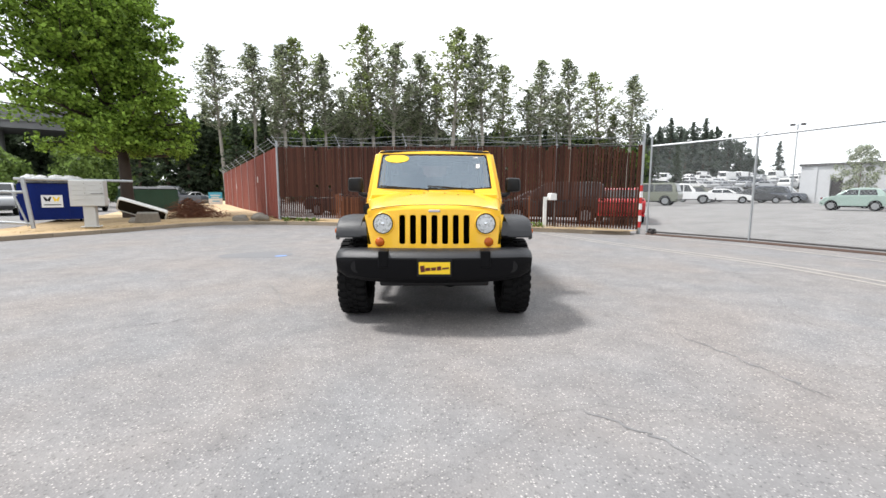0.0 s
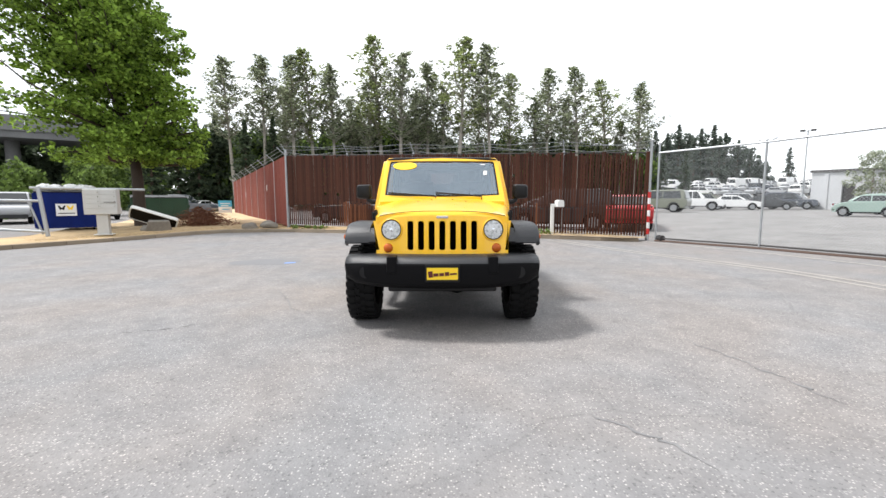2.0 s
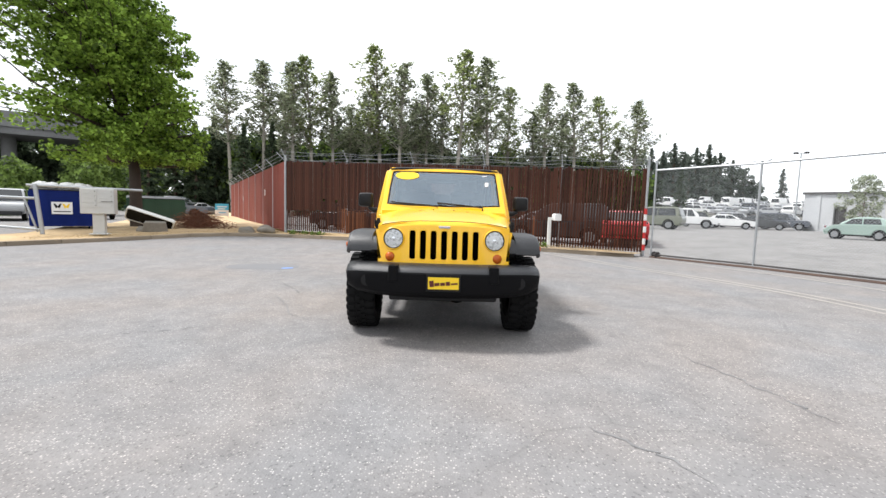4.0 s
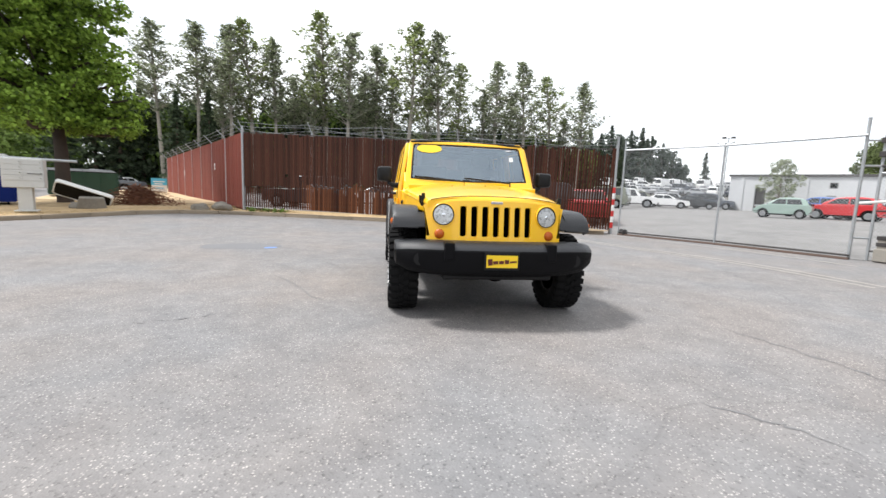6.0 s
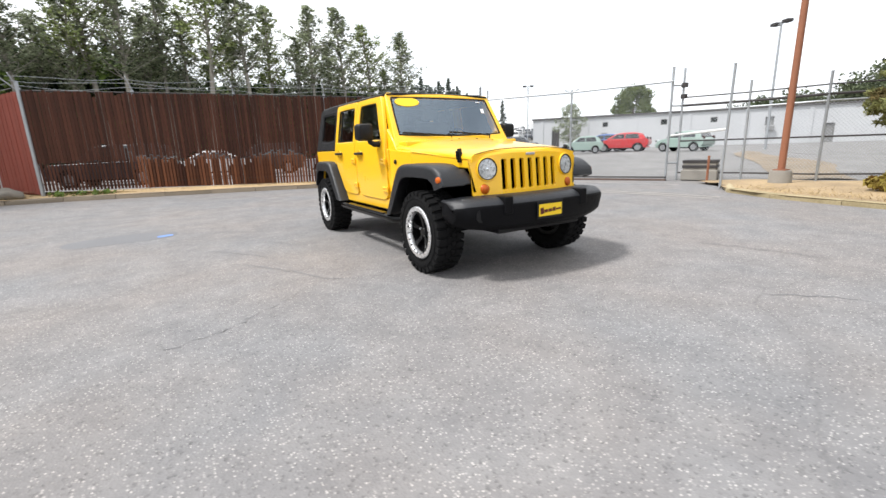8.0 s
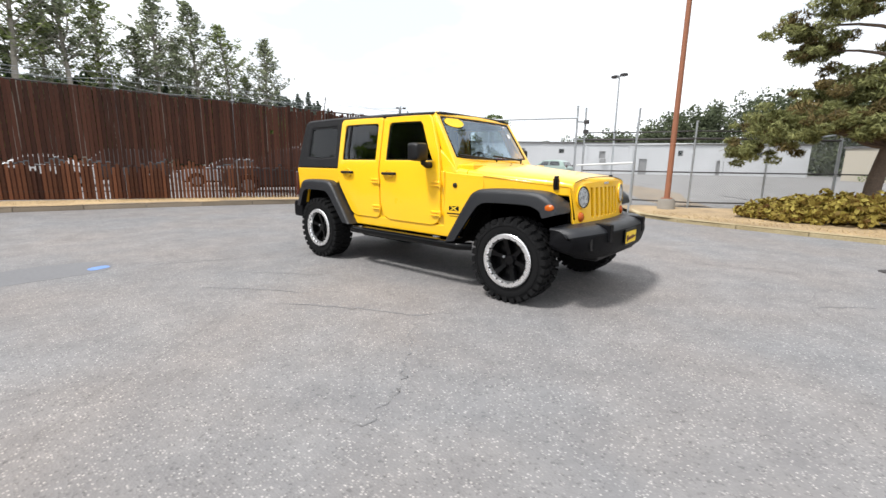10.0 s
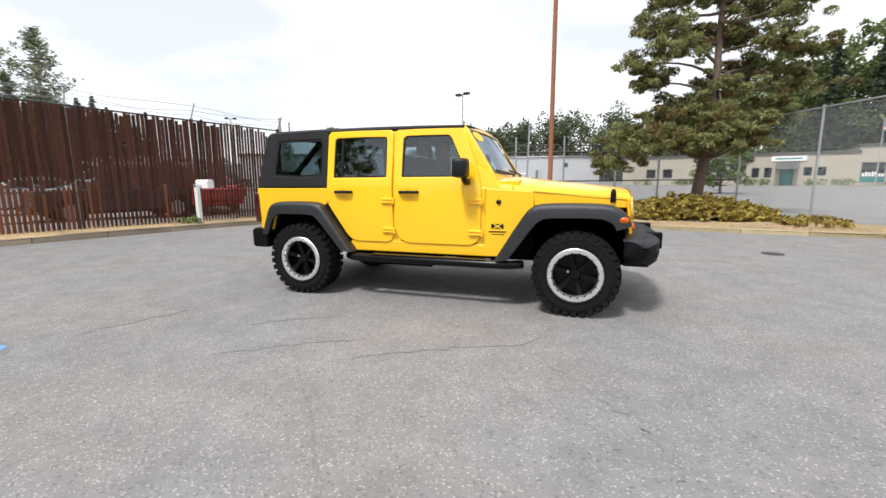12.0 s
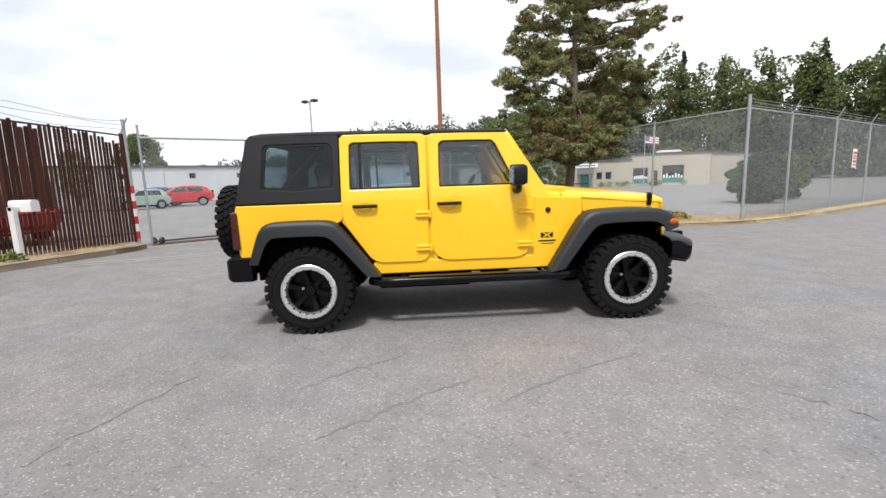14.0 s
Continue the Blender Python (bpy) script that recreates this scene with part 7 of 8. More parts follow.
def build_pine():
    """The pine in the bay: a leaning trunk and level pads of needles with sky between them."""
    rng = np.random.default_rng(91)
    t = thing("pine_tree", "old pine with olive needle pads and bare inner limbs", "tree", at=pose(9.55, -3.05, 0.05))
    t.scale = (0.9, 0.9, 0.9)
    bm = bmesh.new()
    trunk = [(0, 0, -0.1), (0.05, 0.05, 0.8), (0.22, -0.10, 1.7), (0.45, -0.3, 2.8), (0.6, -0.35, 4.2), (0.66, -0.35, 6.0), (0.7, -0.4, 8.5), (0.7, -0.4, 11.5)]
    tube(bm, smoothed(trunk, 2), 0.20, 10, 0.05)
    pts = []
    def pad(c, r, n, squash=0.34, limb_from=None):
        c = np.array(c, float)
        z0 = limb_from if limb_from is not None else max(1.2, c[2] - 0.5)
        src = Vector((0.6, -0.3, z0)) if z0 > 3 else Vector((0.25, -0.15, z0))
        limb(bm, src, tuple(c), 0.055, 0.015, rng, 0.10, 6, 5)
        for _ in range(5):
            o = rng.normal(size=3) * r * np.array([0.45, 0.45, 0.12])
            limb(bm, tuple(c), tuple(c + o), 0.015, 0.005, rng, 0.1, 4, 3)
        for _ in range(int(14 + 22 * r)):
            o = rng.normal(size=3) * r * np.array([0.48, 0.48, 0.22])
            q = clump_points(rng, c + o, r * rng.uniform(0.18, 0.32), int(n / 7.5), 0.55)
            pts.append(q)
    # low skirt
    for c, r in (((-0.5, 0.9, 2.6), 1.0), ((0.3, 1.9, 2.2), 0.9), ((0.5, 2.9, 1.9), 0.7), ((0.2, -0.2, 3.1), 1.1), ((-0.5, -0.7, 2.75), 0.8), ((0.4, -1.2, 2.5), 0.8), ((1.2, 0.6, 2.7), 1.0), ((0.4, 0.4, 3.7), 0.9), ((0.6, -0.4, 4.2), 0.8), ((-0.4, 0.3, 2.35), 0.8), ((0.8, 2.2, 2.7), 0.8), ((0.3, 1.2, 3.2), 0.8), ((0.1, -1.3, 3.0), 0.7)):
        pad(c, r, 820, limb_from=1.9)
    # upper pads
    for c, r in (((0.0, 1.5, 6.0), 0.95), ((0.3, 1.8, 5.0), 0.9), ((0.0, 0.8, 5.4), 0.9), ((0.5, 1.1, 6.9), 0.95), ((0.7, -1.1, 6.6), 1.0), ((1.1, -2.1, 5.6), 1.0), ((0.8, -2.4, 6.6), 0.95), ((1.6, -1.6, 4.9), 1.0), ((1.3, -2.6, 4.3), 0.9), ((0.9, -2.0, 3.6), 0.7), ((1.7, 0.2, 6.0), 1.0), ((0.6, -0.1, 7.6), 1.1), ((0.5, 1.2, 8.2), 1.0), ((0.8, -1.8, 7.9), 1.1), ((0.6, -0.3, 9.0), 1.2), ((0.6, -1.4, 9.8), 1.0), ((0.6, 0.5, 10.2), 1.0), ((0.7, -0.5, 11.2), 1.0), ((0.9, -3.2, 7.2), 0.7), ((0.4, 1.6, 4.4), 0.7), ((1.2, -0.8, 5.8), 0.9), ((1.0, -2.9, 5.2), 0.7), ((1.5, -1.0, 7.2), 0.9)):
        pad(c, r, 760)
    part("trunk", bm, BARK, t)
    # a random share of the clumps gets darker brown needles
    brown = leaf_mat("brown_pine_needle", (0.10, 0.075, 0.035), (0.20, 0.155, 0.065))
    rng.shuffle(pts)
    cut = int(len(pts) * 0.72)
    leaves("needles", np.concatenate(pts[:cut]), 0.043, rng, LEAF_PINE, t, long=4.0)
    ob = leaves("brown_needles", np.concatenate(pts[cut:]), 0.043, rng, brown, t, long=4.0)
    ob["label"] = "darker brown needles mixed through the pads"


build_pine()


def build_bed():
    rng = np.random.default_rng(17)
    pts = []
    for k in range(900):
        u, a = math.sqrt(rng.uniform(0, 1)), rng.uniform(0, math.tau)
        x, y = 8.85 + math.cos(a) * u * 0.85, -2.7 + math.sin(a) * u * 2.1
        h = 0.12 + 0.45 * (1 - u ** 2) + 0.06 * rng.normal()
        pts.append(clump_points(rng, (x, y, 0.12 + h * rng.uniform(0.3, 1.0)), 0.10, 16, 0.8))
    for k in range(60):
        x, y = rng.uniform(7.0, 9.2), rng.uniform(-6.0, -4.5)
        pts.append(clump_points(rng, (x, y, 0.16), 0.10, 10, 0.6))
    tagged(leaves("ground_cover", np.concatenate(pts), 0.10, rng, LEAF_BED, None, long=1.3), "low yellowing ground cover under the pine", "shrubs", kind="stuff")
    # dry grass tufts along verges
    straw = leaf_mat("dry_grass_blade", (0.26, 0.175, 0.075), (0.44, 0.33, 0.16))
    arr = []
    for line, sgn in ((KERB_L[3:], 1), (KERB_R[1:9], 1)):
        q = resample(smoothed(line, 2), 0.04)
        for a, b in zip(q, q[1:]):
            d = (b - a).normalized()
            nl = Vector((-d.y, d.x))
            for _ in range(8):
                off = 0.2 + abs(rng.normal()) * 0.55
                c = a + nl * off
                arr.append((c.x, c.y, (0.15 + rise(c.x, c.y) if line[0][0] < 0 else 0.10) + rng.uniform(0, 0.03)))
    arr = np.array(arr)
    n = len(arr)
    upv = np.stack([rng.normal(size=n) * 0.05, rng.normal(size=n) * 0.05, rng.uniform(0.008, 0.045, n)], 1)
    side = rand_dirs(rng, n) * 0.006
    side[:, 2] = 0
    ob = new("dry_grass", quads_mesh("dry_grass", arr, side, upv, straw))
    tagged(ob, "thin dry straw grass along the kerbs", "grass", kind="stuff")
    green = []
    for x, y, r in ((3.3, 9.45, 0.3), (-5.0, 11.95, 0.5), (-4.5, 11.85, 0.35), (-5.6, 12.15, 0.3)):
        for _ in range(12):
            green.append(clump_points(rng, (x + rng.normal() * r * 0.6, y + rng.normal() * 0.15, 0.25), 0.08, 8, 1.4))
    tagged(leaves("weeds", np.concatenate(green), 0.07, rng, LEAF_SHRUB, None, long=1.8), "green weeds at the foot of the fence", "weeds", kind="stuff")


build_bed()


# ---------------------------------------------------------------- parked cars
GLASSDARK = mat("dark_car_glass", (0.02, 0.024, 0.027), rough=0.06, vary=0.1, spec=0.8)
ALLOY = mat("dull_alloy", (0.32, 0.33, 0.34), rough=0.45, metal=0.6, vary=0.3, scale=14, fine=60)
PAINTS = {}


def paint(key, color):
    if key not in PAINTS:
        PAINTS[key] = mat(key + "_car_paint", color, rough=0.35, vary=0.05, scale=2, fine=30, coat=0.6)
    return PAINTS[key]


CAR_KINDS = {
    # lower body outline, cabin outline (length, height), window span, wheel places, wheel radius, width
    "suv": ([(-2.3, 0.45), (-2.32, 0.95), (-2.2, 1.08), (2.05, 1.0), (2.25, 0.85), (2.3, 0.45)], [(-2.22, 1.02), (-2.05, 1.68), (-1.8, 1.76), (0.35, 1.74), (1.15, 1.04)], (-1.9, 0.75), (-1.4, 1.42), 0.36, 0.92),
    "pickup": ([(-2.8, 0.55), (-2.82, 1.08), (-0.75, 1.10), (1.0, 1.12), (2.55, 1.04), (2.75, 0.85), (2.75, 0.5)], [(-0.85, 1.05), (-0.75, 1.80), (-0.5, 1.86), (0.55, 1.84), (1.25, 1.10)], (-0.6, 0.85), (-1.75, 1.72), 0.40, 0.97),
    "hatch": ([(-1.62, 0.38), (-1.66, 0.74), (-1.5, 0.90), (1.0, 0.86), (1.45, 0.74), (1.62, 0.40)], [(-1.52, 0.86), (-1.25, 1.22), (-0.75, 1.34), (0.2, 1.31), (1.0, 0.85)], (-1.1, 0.65), (-1.02, 1.05), 0.28, 0.78),
    "sedan": ([(-2.2, 0.42), (-2.25, 0.90), (-2.05, 0.99), (-1.5, 1.0), (1.0, 0.93), (2.05, 0.80), (2.22, 0.66), (2.22, 0.40)], [(-1.75, 0.97), (-1.05, 1.38), (-0.6, 1.44), (0.15, 1.42), (1.05, 0.95)], (-1.2, 0.65), (-1.38, 1.42), 0.32, 0.88),
    "van": ([(-2.9, 0.5), (-2.95, 1.2), (-2.9, 1.3), (2.1, 1.25), (2.75, 1.05), (2.8, 0.5)], [(-2.9, 1.25), (-2.85, 2.35), (-2.6, 2.45), (1.3, 2.42), (2.0, 1.28)], (0.3, 1.5), (-1.8, 1.9), 0.36, 1.0),
}


def parked_car(kind, label, material, m, group="cars parked in the lot"):
    low, cab, win, wheels, wr, hw = CAR_KINDS[kind]
    t = thing("parked_car" if kind != "pickup" else "pickup_truck", label, "car", group, at=m)
    pts = rounded(low, 0.24, 4)
    # lower edge with wheel openings
    z0 = low[0][1] - 0.12
    lower = [(low[-1][0], z0)]
    for wx in sorted(wheels, reverse=True):
        for k in range(9):
            a = math.pi * k / 8
            lower.append((wx + math.cos(a) * wr * 1.18, max(z0, wr + math.sin(a) * wr * 1.18)))
    lower.append((low[0][0], z0))
    outline = pts + lower
    bm = bmesh.new()
    prism(bm, outline, -hw, hw, lambda u, v, w: (u, w * (1.0 if v < 0.9 else 0.97), v))
    part("body", bm, material, t, soft=0.09, seg=3)
    bm = bmesh.new()
    box(bm, low[0][0] + 0.3, low[-1][0] - 0.3, -hw * 0.72, hw * 0.72, z0 - 0.06, z0 + 0.4)
    part("underside", bm, UNDER, t)
    bm = bmesh.new()
    c = rounded(cab, 0.30, 4)
    top = max(v for _, v in cab)
    bot = min(v for _, v in cab)
    lean = lambda v: 0.94 - 0.16 * max(0, (v - bot) / (top - bot))
    prism(bm, c, -hw, hw, lambda u, v, w: (u, w * lean(v), v))
    part("cabin", bm, material, t, soft=0.07, seg=3)
    zb, zt = bot + 0.06, top - 0.12
    for s in (-1, 1):
        a, b = win
        mid = (a + b) / 2
        slope = cab[-1][0] - cab[-2][0]
        spans = [(a, mid - 0.03), (mid + 0.03, b)] if kind != "van" else [(a, b)]
        for i, (p, q) in enumerate(spans):
            q2 = q - (slope * 0.5 if q == b else 0)
            bm = bmesh.new()
            loft(bm, [[(u, s * (hw * lean(v) + w), v) for u, v in ((p, zb), (q, zb), (q2, zt), (p + (0.12 if p == a else 0), zt))] for w in (-0.01, 0.008)])
            part("side_window", bm, GLASSDARK, t)
    for p, q in ((cab[-1], cab[-2]), (cab[0], cab[1])):
        bm = bmesh.new()
        p, q = Vector(p), Vector(q)
        a, b = p.lerp(q, 0.12), p.lerp(q, 0.90)
        nrm = Vector((-(q - p).y, (q - p).x)).normalized()
        if nrm.x * (1 if p.x > 0 else -1) < 0:
            nrm = -nrm
        sec = []
        for o in (-0.02, 0.012):
            sec.append([(a.x + nrm.x * o, -hw * lean(a.y) * 0.9, a.y + nrm.y * o), (a.x + nrm.x * o, hw * lean(a.y) * 0.9, a.y + nrm.y * o), (b.x + nrm.x * o, hw * lean(b.y) * 0.88, b.y + nrm.y * o), (b.x + nrm.x * o, -hw * lean(b.y) * 0.88, b.y + nrm.y * o)])
        loft(bm, sec)
        part("windscreen" if p.x > 0 else "rear_window", bm, GLASSDARK, t)
    for s in (-1, 1):
        bm = bmesh.new()
        x = low[-1][0]
        box(bm, x - 0.14, x - 0.02, s * hw * 0.78 - 0.16, s * hw * 0.78 + 0.16, 0.66, 0.80)
        part("headlight", bm, CHROME, t, soft=0.02)
        bm = bmesh.new()
        x = low[0][0]
        box(bm, x - 0.01, x + 0.10, s * hw * 0.82 - 0.10, s * hw * 0.82 + 0.10, 0.78, 0.98)
        part("tail_light", bm, REDLENS, t, soft=0.02)
        for wx in wheels:
            wm = Matrix.Translation((wx, s * (hw - 0.10), wr)) @ Matrix.Rotation(-s * radians(90), 4, "X")
            bm = bmesh.new()
            lathe(bm, [(0.0, -0.1), (wr * 0.9, -0.11), (wr, -0.08), (wr, 0.08), (wr * 0.9, 0.11), (wr * 0.68, 0.10), (wr * 0.66, 0.05), (0.0, 0.05)], 24, wm)
            wh = part("wheel", bm, RUBBER, t)
            bm = bmesh.new()
            lathe(bm, [(wr * 0.66, 0.05), (wr * 0.66, 0.10), (wr * 0.58, 0.105), (wr * 0.2, 0.08), (0.0, 0.09)], 10, wm)
            part("rim", bm, ALLOY, wh)
    bm = bmesh.new()
    x = low[-1][0]
    box(bm, x - 0.06, x + 0.03, -hw * 0.9, hw * 0.9, 0.34, 0.56)
    part("bumper", bm, FLARE if kind in ("suv", "pickup") else material, t, soft=0.04)
    return t


MINT = paint("mint_green", (0.29, 0.385, 0.345))
REDP = paint("bright_red", (0.50, 0.02, 0.025))
OLIVE = paint("olive_grey", (0.14, 0.15, 0.11))
WHITEP = paint("white", (0.72, 0.72, 0.72))
SILVER = paint("silver", (0.38, 0.39, 0.41))
BLACKP = paint("black", (0.02, 0.021, 0.024))
BLUEP = paint("blue", (0.05, 0.12, 0.34))
NAVY = paint("dark_slate", (0.06, 0.07, 0.09))

parked_car("hatch", "small mint green hatchback parked side on", MINT, in_lot(23.3, 19.2, 128) @ Matrix.Diagonal((0.86, 0.94, 0.94, 1.0)))
parked_car("sedan", "small blue car behind the hatchback", BLUEP, in_lot(28.7, 21.7, 110))
parked_car("hatch", "bright red hatchback parked side on", REDP, in_lot(27.5, 18.95, 116) @ Matrix.Diagonal((1.2, 1.1, 1.08, 1.0)))
parked_car("hatch", "pale mint green hatchback parked side on", MINT, in_lot(26.9, 13.7, 92))
parked_car("suv", "olive compact off-roader seen from behind", OLIVE, in_lot(17.3, 30.5, 140))
parked_car("pickup", "white pickup truck parked in the lot", WHITEP, in_lot(23.6, 36.8, -30))
parked_car("suv", "olive sport utility car parked in the lot", OLIVE, in_lot(29.2, 43.6, -28))
parked_car("sedan", "white sedan parked in the lot", WHITEP, in_lot(28.9, 38.4, -35))
parked_car("suv", "silver crossover parked in the lot", SILVER, in_lot(34.0, 44.4, -35))
parked_car("sedan", "black sedan parked in the lot", BLACKP, in_lot(32.4, 38.6, -40))
parked_car("suv", "dark slate crossover parked in the lot", NAVY, in_lot(35.9, 40.4, -42))
parked_car("pickup", "silver pickup truck at the end of the row", SILVER, in_lot(40.0, 45.0, -45))
# behind the brown fence
parked_car("suv", "black off-roader with pale roof edge behind the fence", BLACKP, pose(-5.0, 20.5, 0, 0, 0, 160), "cars behind the fence")
parked_car("sedan", "white car behind the brown fence", WHITEP, pose(-1.2, 24.0, 0, 0, 0, 170), "cars behind the fence")
parked_car("suv", "black sport utility car behind the fence", BLACKP, pose(1.9, 24.5, 0, 0, 0, 160), "cars behind the fence")
parked_car("sedan", "silver car behind the brown fence", SILVER, pose(5.6, 20.5, 0, 0, 0, 160), "cars behind the fence")
parked_car("suv", "black crossover behind the brown fence", BLACKP, pose(5.2, 14.6, 0, 0, 0, 160), "cars behind the fence")
parked_car("sedan", "red car behind the brown fence", REDP, in_lot(8.2, 14.6, 68), "cars behind the fence")
# left lot
parked_car("pickup", "silver pickup truck beyond the dumpster", SILVER, pose(-25.6, 21.5, 0, 0, 0, -52), "cars beyond the dumpster")
parked_car("sedan", "dark slate sedan beyond the dumpster", NAVY, pose(-27.6, 19.0, 0, 0, 0, -46), "cars beyond the dumpster")
parked_car("suv", "white sport utility car beyond the dumpster", WHITEP, pose(-24.6, 26.5, 0, 0, 0, -40), "cars beyond the dumpster")
parked_car("sedan", "white car on the far track", WHITEP, pose(-32.0, 53.0, 0, 0, 0, -110), "cars beyond the dumpster")
parked_car("pickup", "dark pickup truck behind the green dumpster", NAVY, pose(-22.5, 33.0, 0, 0, 0, 10), "cars beyond the dumpster")

# far raised lot with vans and cars
bank = mat("weedy_bank", (0.155, 0.15, 0.135), rough=0.95, vary=0.3, scale=0.2, fine=3)
bm = bmesh.new()
rows = []
for az in range(18, 50, 2):
    a = radians(az)
    rows.append([(d * math.sin(a), -4.5 + d * math.cos(a), z) for d, z in ((84, -0.1), (92, 1.8), (110, 3.2), (150, 5.3), (210, 8.0))])
loft(bm, rows, ring=False, caps=False)
tagged(part("bank", bm, bank), "weedy bank rising to the upper lot", "ground", kind="structure")
van_src = parked_car("van", "white van parked on the upper lot", WHITEP, pose(70, 98, 4.0, 0, 0, 20), "vehicles on the upper lot")
suv_src = parked_car("suv", "white car parked on the upper lot", WHITEP, pose(76, 104, 4.3, 0, 0, 20), "vehicles on the upper lot")
sil_src = parked_car("sedan", "silver car parked on the upper lot", SILVER, pose(84, 100, 4.4, 0, 0, 20), "vehicles on the upper lot")
dark_src = parked_car("suv", "dark slate car parked on the upper lot", NAVY, pose(66, 84, 2.7, 0, 0, 20), "vehicles on the upper lot")
rnd = random.Random(23)
for d, z in ((97, 2.2), (109, 3.1), (128, 4.15), (144, 5.0), (164, 5.95)):
    az = 25.5
    while az < 42.5:
        a = radians(az + rnd.uniform(-0.2, 0.2))
        src = rnd.choice((sil_src, dark_src, sil_src, suv_src) if d < 120 else (van_src, suv_src, sil_src, suv_src) if d < 160 else (van_src, suv_src, suv_src))
        copy_thing(src, pose(d * math.sin(a), -4.5 + d * math.cos(a), z, 0, 0, rnd.choice((0, 60, 65, 70)) - az))
        az += rnd.uniform(1.2, 2.1)


# ---------------------------------------------------------------- buildings
WHITEWALL = mat("white_painted_block", (0.56, 0.57, 0.585), rough=0.8, vary=0.12, scale=0.35, fine=5, bump=0.2)
BEIGE = mat("beige_painted_concrete", (0.42, 0.38, 0.31), rough=0.85, vary=0.08, scale=0.4, fine=6, bump=0.2)
ROOFEDGE = mat("dark_roof_flashing", (0.09, 0.085, 0.085), rough=0.7, vary=0.2)
TEAL = mat("teal_door", (0.03, 0.22, 0.20), rough=0.5, vary=0.1)
WINFRAME = mat("grey_window_frame", (0.25, 0.25, 0.25), rough=0.6, vary=0.1)


def building(label, p0, p1, depth, high, wall, windows):
    """A long hall; local x runs along its front, the front faces local -y."""
    p0, p1 = Vector(p0), Vector(p1)
    length = (p1 - p0).length
    t = thing("building", label, "building", at=Matrix.Translation((p0.x, p0.y, 0)) @ Matrix.Rotation(math.atan2((p1 - p0).y, (p1 - p0).x), 4, "Z"))
    bm = bmesh.new()
    # front wall in strips so that openings go through it
    cuts = sorted({0.0, length} | {v for w in windows for v in (w[0], w[1])})
    for a, b in zip(cuts, cuts[1:]):
        mid = (a + b) / 2
        hole = [w for w in windows if w[0] <= mid <= w[1]]
        if not hole:
            box(bm, a, b, 0, 0.25, -0.1, high)
        else:
            z0, z1 = hole[0][2], hole[0][3]
            if z0 > 0:
                box(bm, a, b, 0, 0.25, -0.1, z0)
            box(bm, a, b, 0, 0.25, z1, high)
    box(bm, 0, length, depth - 0.25, depth, -0.1, high)
    box(bm, 0, 0.25, 0.25, depth - 0.25, -0.1, high)
    box(bm, length - 0.25, length, 0.25, depth - 0.25, -0.1, high)
    part("wall", bm, wall, t)
    bm = bmesh.new()
    box(bm, -0.15, length + 0.15, -0.15, depth + 0.15, high, high + 0.22)
    part("roof", bm, ROOFEDGE, t)
    for w in windows:
        a, b, z0, z1, material = w[:5]
        bm = bmesh.new()
        loft(bm, [[(x, y, z) for x, z in pts] for pts, y in (([(a, z0), (b, z0), (b, z1), (a, z1)], 0.06), ([(a, z0), (b, z0), (b, z1), (a, z1)], 0.14), ([(a + 0.07, z0 + 0.07), (b - 0.07, z0 + 0.07), (b - 0.07, z1 - 0.07), (a + 0.07, z1 - 0.07)], 0.14), ([(a + 0.07, z0 + 0.07), (b - 0.07, z0 + 0.07), (b - 0.07, z1 - 0.07), (a + 0.07, z1 - 0.07)], 0.06))], closed=True)
        fr = part("window" if z0 > 0.4 else "door", bm, WINFRAME, t)
        bm = bmesh.new()
        box(bm, a + 0.05, b - 0.05, 0.16, 0.19, z0 + 0.05, z1 - 0.05)
        part("pane", bm, material, fr)
    return t, length


wb, wlen = building("long low white painted hall with dark roof edge", (37.8, 40.2), (66.5, -1), 14, 4.1, WHITEWALL,
                    [(2.4, 3.4, 0.0, 2.9, RAILDARK), (8.5, 9.15, 2.9, 3.5, GLASSDARK), (14.9, 15.6, 2.85, 3.5, GLASSDARK), (19.9, 20.6, 2.85, 3.45, GLASSDARK), (25.0, 25.8, 2.3, 3.2, WINFRAME), (30.0, 31.0, 0.0, 2.3, WINFRAME), (34.6, 35.3, 2.7, 3.4, GLASSDARK), (39.4, 40.3, 0.0, 2.2, WINFRAME), (44.0, 44.8, 2.6, 3.3, GLASSDARK)])
for k in range(9):
    bm = bmesh.new()
    x = 1.0 + k * 5.55
    box(bm, x, x + 0.35, -0.07, -0.004, 0, 4.05)
    part("pilaster", bm, WHITEWALL, wb)
for x in (8.4, 25.1):
    bm = bmesh.new()
    box(bm, x, x + 0.7, -0.4, -0.004, 1.75, 2.25)
    part("air_unit", bm, WINFRAME, wb, soft=0.03)
p0, p1 = Vector((61, -4)), Vector((51, -36))
cut = p0.lerp(p1, 0.712)
ba, blen = building("low beige office building with awning and sign", tuple(p0), tuple(cut), 16, 3.55, BEIGE,
                    [(3.0, 4.2, 0.9, 2.1, GLASSDARK), (5.0, 6.2, 0.9, 2.1, GLASSDARK), (9.0, 10.2, 0.9, 2.1, GLASSDARK), (11.0, 12.2, 0.9, 2.1, GLASSDARK), (14.6, 15.4, 0.9, 2.1, GLASSDARK), (15.8, 16.6, 0.9, 2.1, GLASSDARK), (17.3, 18.6, 0.0, 2.3, TEAL), (19.4, 20.2, 1.1, 2.1, GLASSDARK), (20.6, 21.4, 1.1, 2.1, GLASSDARK)])
bm = bmesh.new()
prism(bm, [(-1.3, 1.9), (-0.01, 2.7), (-0.01, 1.9)], 16.9, 19.0, lambda u, v, w: (w, u, v))
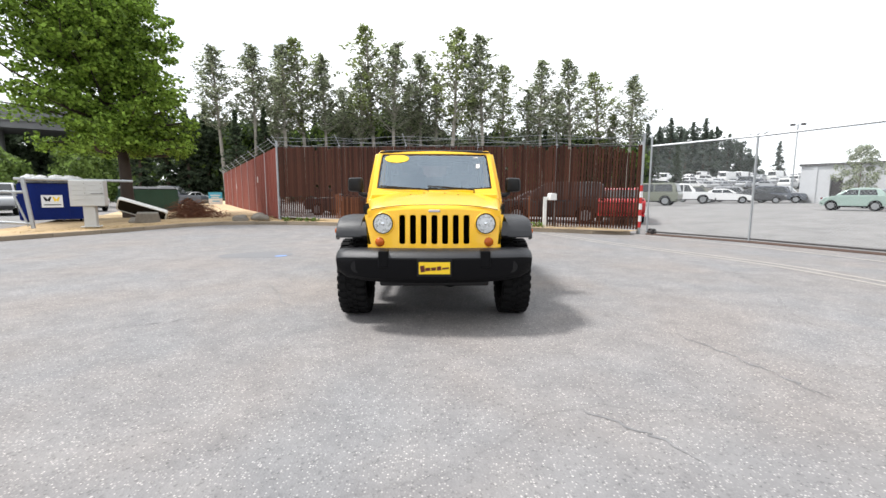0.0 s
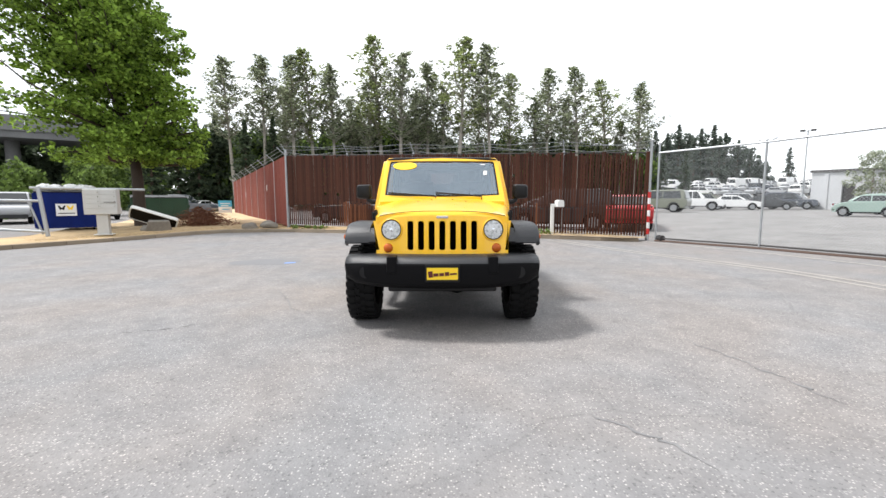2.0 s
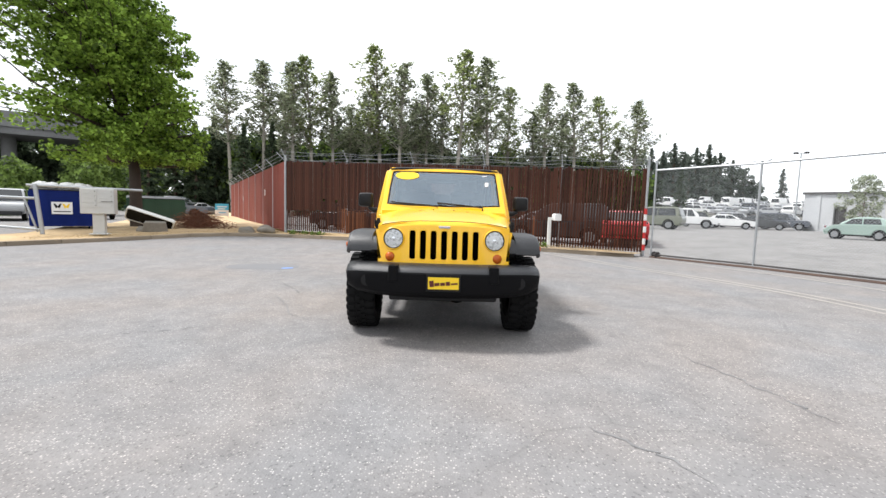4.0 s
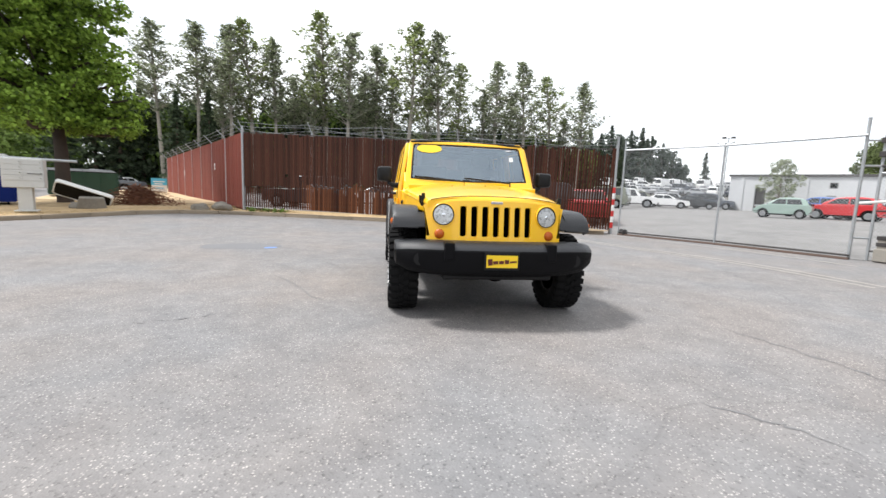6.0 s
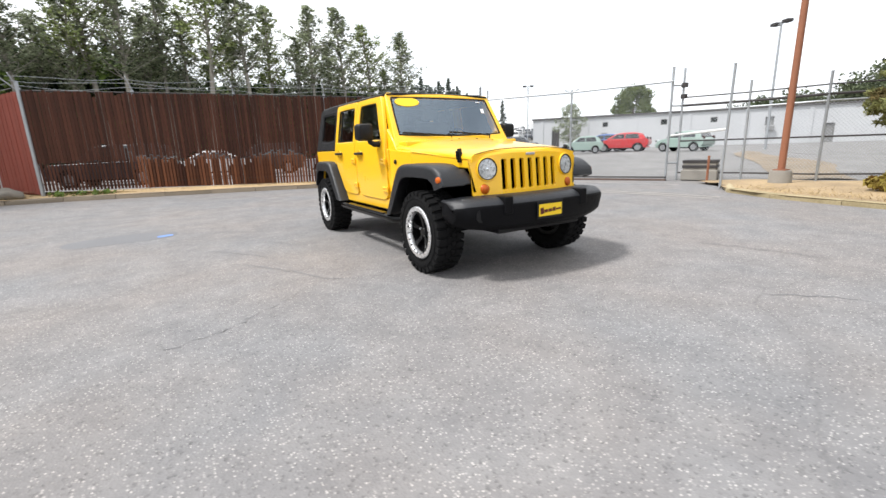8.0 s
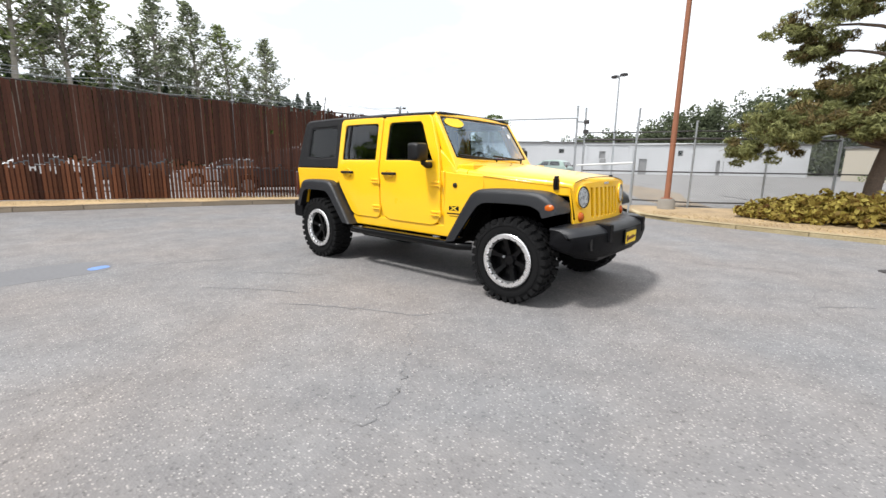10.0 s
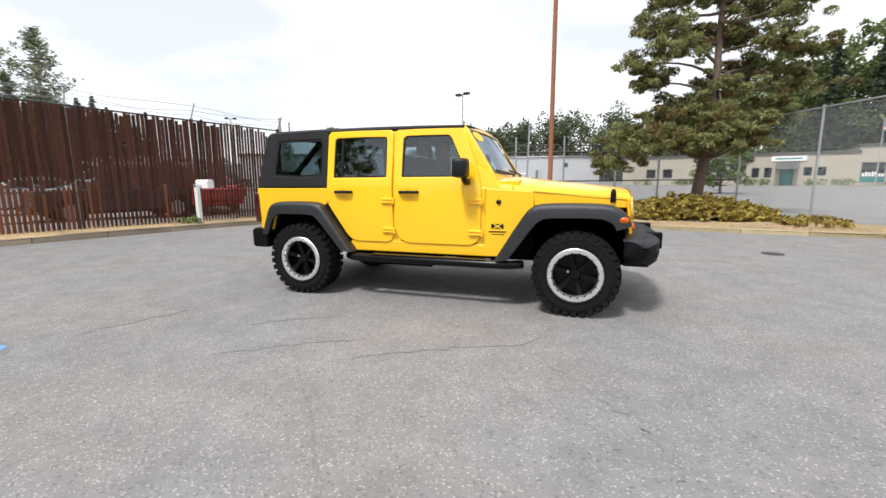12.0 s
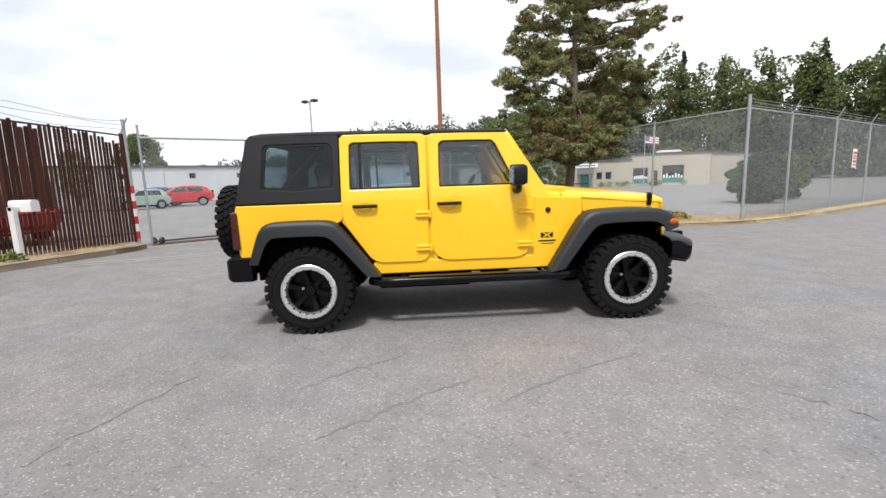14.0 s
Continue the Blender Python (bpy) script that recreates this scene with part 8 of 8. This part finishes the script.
part("awning", bm, ROOFEDGE, ba, "dark sloping awning")
bm = bmesh.new()
box(bm, 16.4, 19.6, -0.10, -0.005, 2.8, 3.35)
board = part("sign_board", bm, PAPER, ba, "white sign board")
bm = bmesh.new()
box(bm, 16.8, 19.2, -0.112, -0.103, 3.0, 3.15)
part("lettering_bar", bm, TEAL, board)
bb, blen2 = building("taller beige workshop with two open bays", tuple(cut), tuple(p1), 18, 4.2, BEIGE,
                     [(0.25, 2.2, 0.35, 2.5, RAILDARK), (2.6, 3.4, 0.0, 2.1, RAILDARK), (3.9, 6.6, 0.35, 2.7, RAILDARK)])
for a, b in ((0.35, 2.1), (4.0, 6.5)):
    for z0, z1, mt in ((0.4, 0.95, TEAL), (0.98, 1.7, GLASSDARK)):
        bm = bmesh.new()
        box(bm, a, b, 0.10, 0.155, z0, z1)
        part("shop_panel", bm, mt, bb)
    rnd = random.Random(int(a * 10))
    for k in range(7):
        bm = bmesh.new()
        x = a + (b - a) * (k + 0.2) / 7
        box(bm, x, x + 0.2, 0.07, 0.098, 1.0, 1.3 + rnd.uniform(0, 0.35))
        part("display", bm, WHITE, bb)
bm = bmesh.new()
prism(bm, rounded([(4.0, 4.42), (4.4, 4.9), (7.0, 4.9), (7.4, 4.42)], 0.2, 3), 4.0, 6.0, lambda u, v, w: (u, w, v))
part("skylight", bm, WHITE, bb, "white roof light")
building("plain beige end wing of the workshop", (51.15, -36.25), (61.0, -51.5), 5, 4.1, BEIGE, [])
rng = np.random.default_rng(8)
pts = []
d = (p1 - p0).normalized()
for k in range(70):
    u = rng.uniform(2, 33)
    if int(u / 2.2) % 3 == 2:
        continue
    c = p0 + d * u + Vector((d.y, -d.x)) * 0.0 + Vector((-1.2, 0.3))
    pts.append(clump_points(rng, (c.x, c.y, 0.45), 0.55, 60, 0.75))
tagged(leaves("hedge", np.concatenate(pts), 0.16, rng, LEAF_SHRUB, None), "clipped low hedge along the beige building", "hedge", kind="stuff")


# trees by the halls
broad_tree("small_tree", "small grey green tree in front of the white hall", pose(38.6, 34.6, 0.3), 5.2, 1.75, 0.09, 0.2, LEAF_POPLAR, BARK, 40, 130, 0.13, 71)
broad_tree("round_tree", "round green tree behind the white hall", pose(58.6, 40.6, 0), 9.0, 3.6, 0.25, 0.32, LEAF_WOOD, BARK, 46, 300, 0.26, 77)
broad_tree("small_tree", "small bright green tree behind the pine", pose(30, -8.5, 0), 4.0, 2.0, 0.10, 0.2, LEAF_SHRUB, BARK, 34, 240, 0.14, 73)
broad_tree("shrub", "large blue green shrub behind the fence", pose(13.7, -12.9, 0), 2.0, 1.15, 0.06, 0.06, leaf_mat("blue_green_leaf", (0.05, 0.085, 0.045), (0.11, 0.16, 0.09)), BARK, 60, 170, 0.12, 74)
broad_tree("shrub", "large blue green shrub behind the fence", pose(16.0, -15.6, 0), 1.8, 1.2, 0.06, 0.06, LEAF_SHRUB, BARK, 46, 170, 0.12, 75)


def flood_lamp(x, y, high, turn, label):
    t = thing("lot_lamp", label, "lamp", "lot lamps", at=pose(x, y, 0, 0, 0, turn))
    bm = bmesh.new()
    tube(bm, [(0, 0, 0), (0, 0, high)], 0.08, 10, 0.055)
    part("mast", bm, STEEL, t)
    for s in (-1, 1):
        bm = bmesh.new()
        box(bm, s * 0.45 - 0.22, s * 0.45 + 0.22, -0.2, 0.2, high - 0.09, high + 0.09, Matrix.Translation((0, 0, 0)))
        part("lamp_head", bm, RAILDARK, t, soft=0.03)
    bm = bmesh.new()
    tube(bm, [(-0.3, 0, high - 0.05), (0.3, 0, high - 0.05)], 0.04, 8)
    part("cross_arm", bm, STEEL, t)


flood_lamp(29.7, 10.0, 7.8, 60, "tall grey lot lamp with two dark heads")
flood_lamp(38.5, 42.0, 8.6, -40, "grey lot lamp with two dark heads")


GREYWALL = mat("dark_grey_concrete", (0.18, 0.183, 0.187), rough=0.9, vary=0.25, scale=0.5, fine=8, each=0.3)


def overpass():
    t = thing("overpass", "grey concrete highway ramp behind the trees", "bridge")
    a, b = Vector((-95, 38)), Vector((-44, 72))
    d = (b - a).normalized()
    n = Vector((-d.y, d.x))
    bm = bmesh.new()
    loft(bm, [[(p.x + n.x * u, p.y + n.y * u, z) for u, z in ((0, 10.6), (0, 11.8), (10, 11.8), (10, 10.6))] for p in (a, b)])
    part("deck", bm, GREYWALL, t)
    m = 12
    for k in range(m):
        p, q = a.lerp(b, k / m), a.lerp(b, (k + 0.985) / m)
        bm = bmesh.new()
        loft(bm, [[(r.x - n.x * u, r.y - n.y * u, z) for u, z in ((0.0, 11.6), (0.25, 11.6), (0.25, 13.8), (0.0, 13.8))] for r in (p, q)])
        part("barrier_panel", bm, GREYWALL, t)
    for k in range(4):
        p = a.lerp(b, (k + 0.5) / 4) + n * 5
        bm = bmesh.new()
        tube(bm, [(p.x, p.y, 0), (p.x, p.y, 10.6)], 0.9, 16)
        part("column", bm, GREYWALL, t)


overpass()


def flag():
    t = thing("flag_pole", "thin white flag pole with a red and white striped flag", "flag", at=pose(49.8, -26.5, 0))
    bm = bmesh.new()
    tube(bm, [(0, 0, 0), (0, 0, 6.6)], 0.06, 8, 0.04)
    part("mast", bm, STEEL, t)
    red = mat("red_cloth", (0.42, 0.16, 0.16), rough=0.9)
    blue = mat("blue_cloth", (0.14, 0.15, 0.27), rough=0.9)
    def strip(u0, u1, v0, v1, mt, name):
        bm = bmesh.new()
        rows = [[(0.1 + 0.10 * math.sin(u * 3), -u, 6.4 - v * 0.75 - 0.12 * u) for v in (v0, v1)] for u in np.linspace(u0, u1, 10)]
        loft(bm, [[r[0], r[1], (r[1][0] + 0.01, r[1][1], r[1][2]), (r[0][0] + 0.01, r[0][1], r[0][2])] for r in rows])
        part(name, bm, mt, t)
    for k in range(7):
        strip(0.65 if k < 4 else 0.05, 1.8, k * 0.18, k * 0.18 + 0.18, red if k % 2 == 0 else PAPER, "stripe")
    strip(0.05, 0.65, 0, 0.72, blue, "canton")


flag()
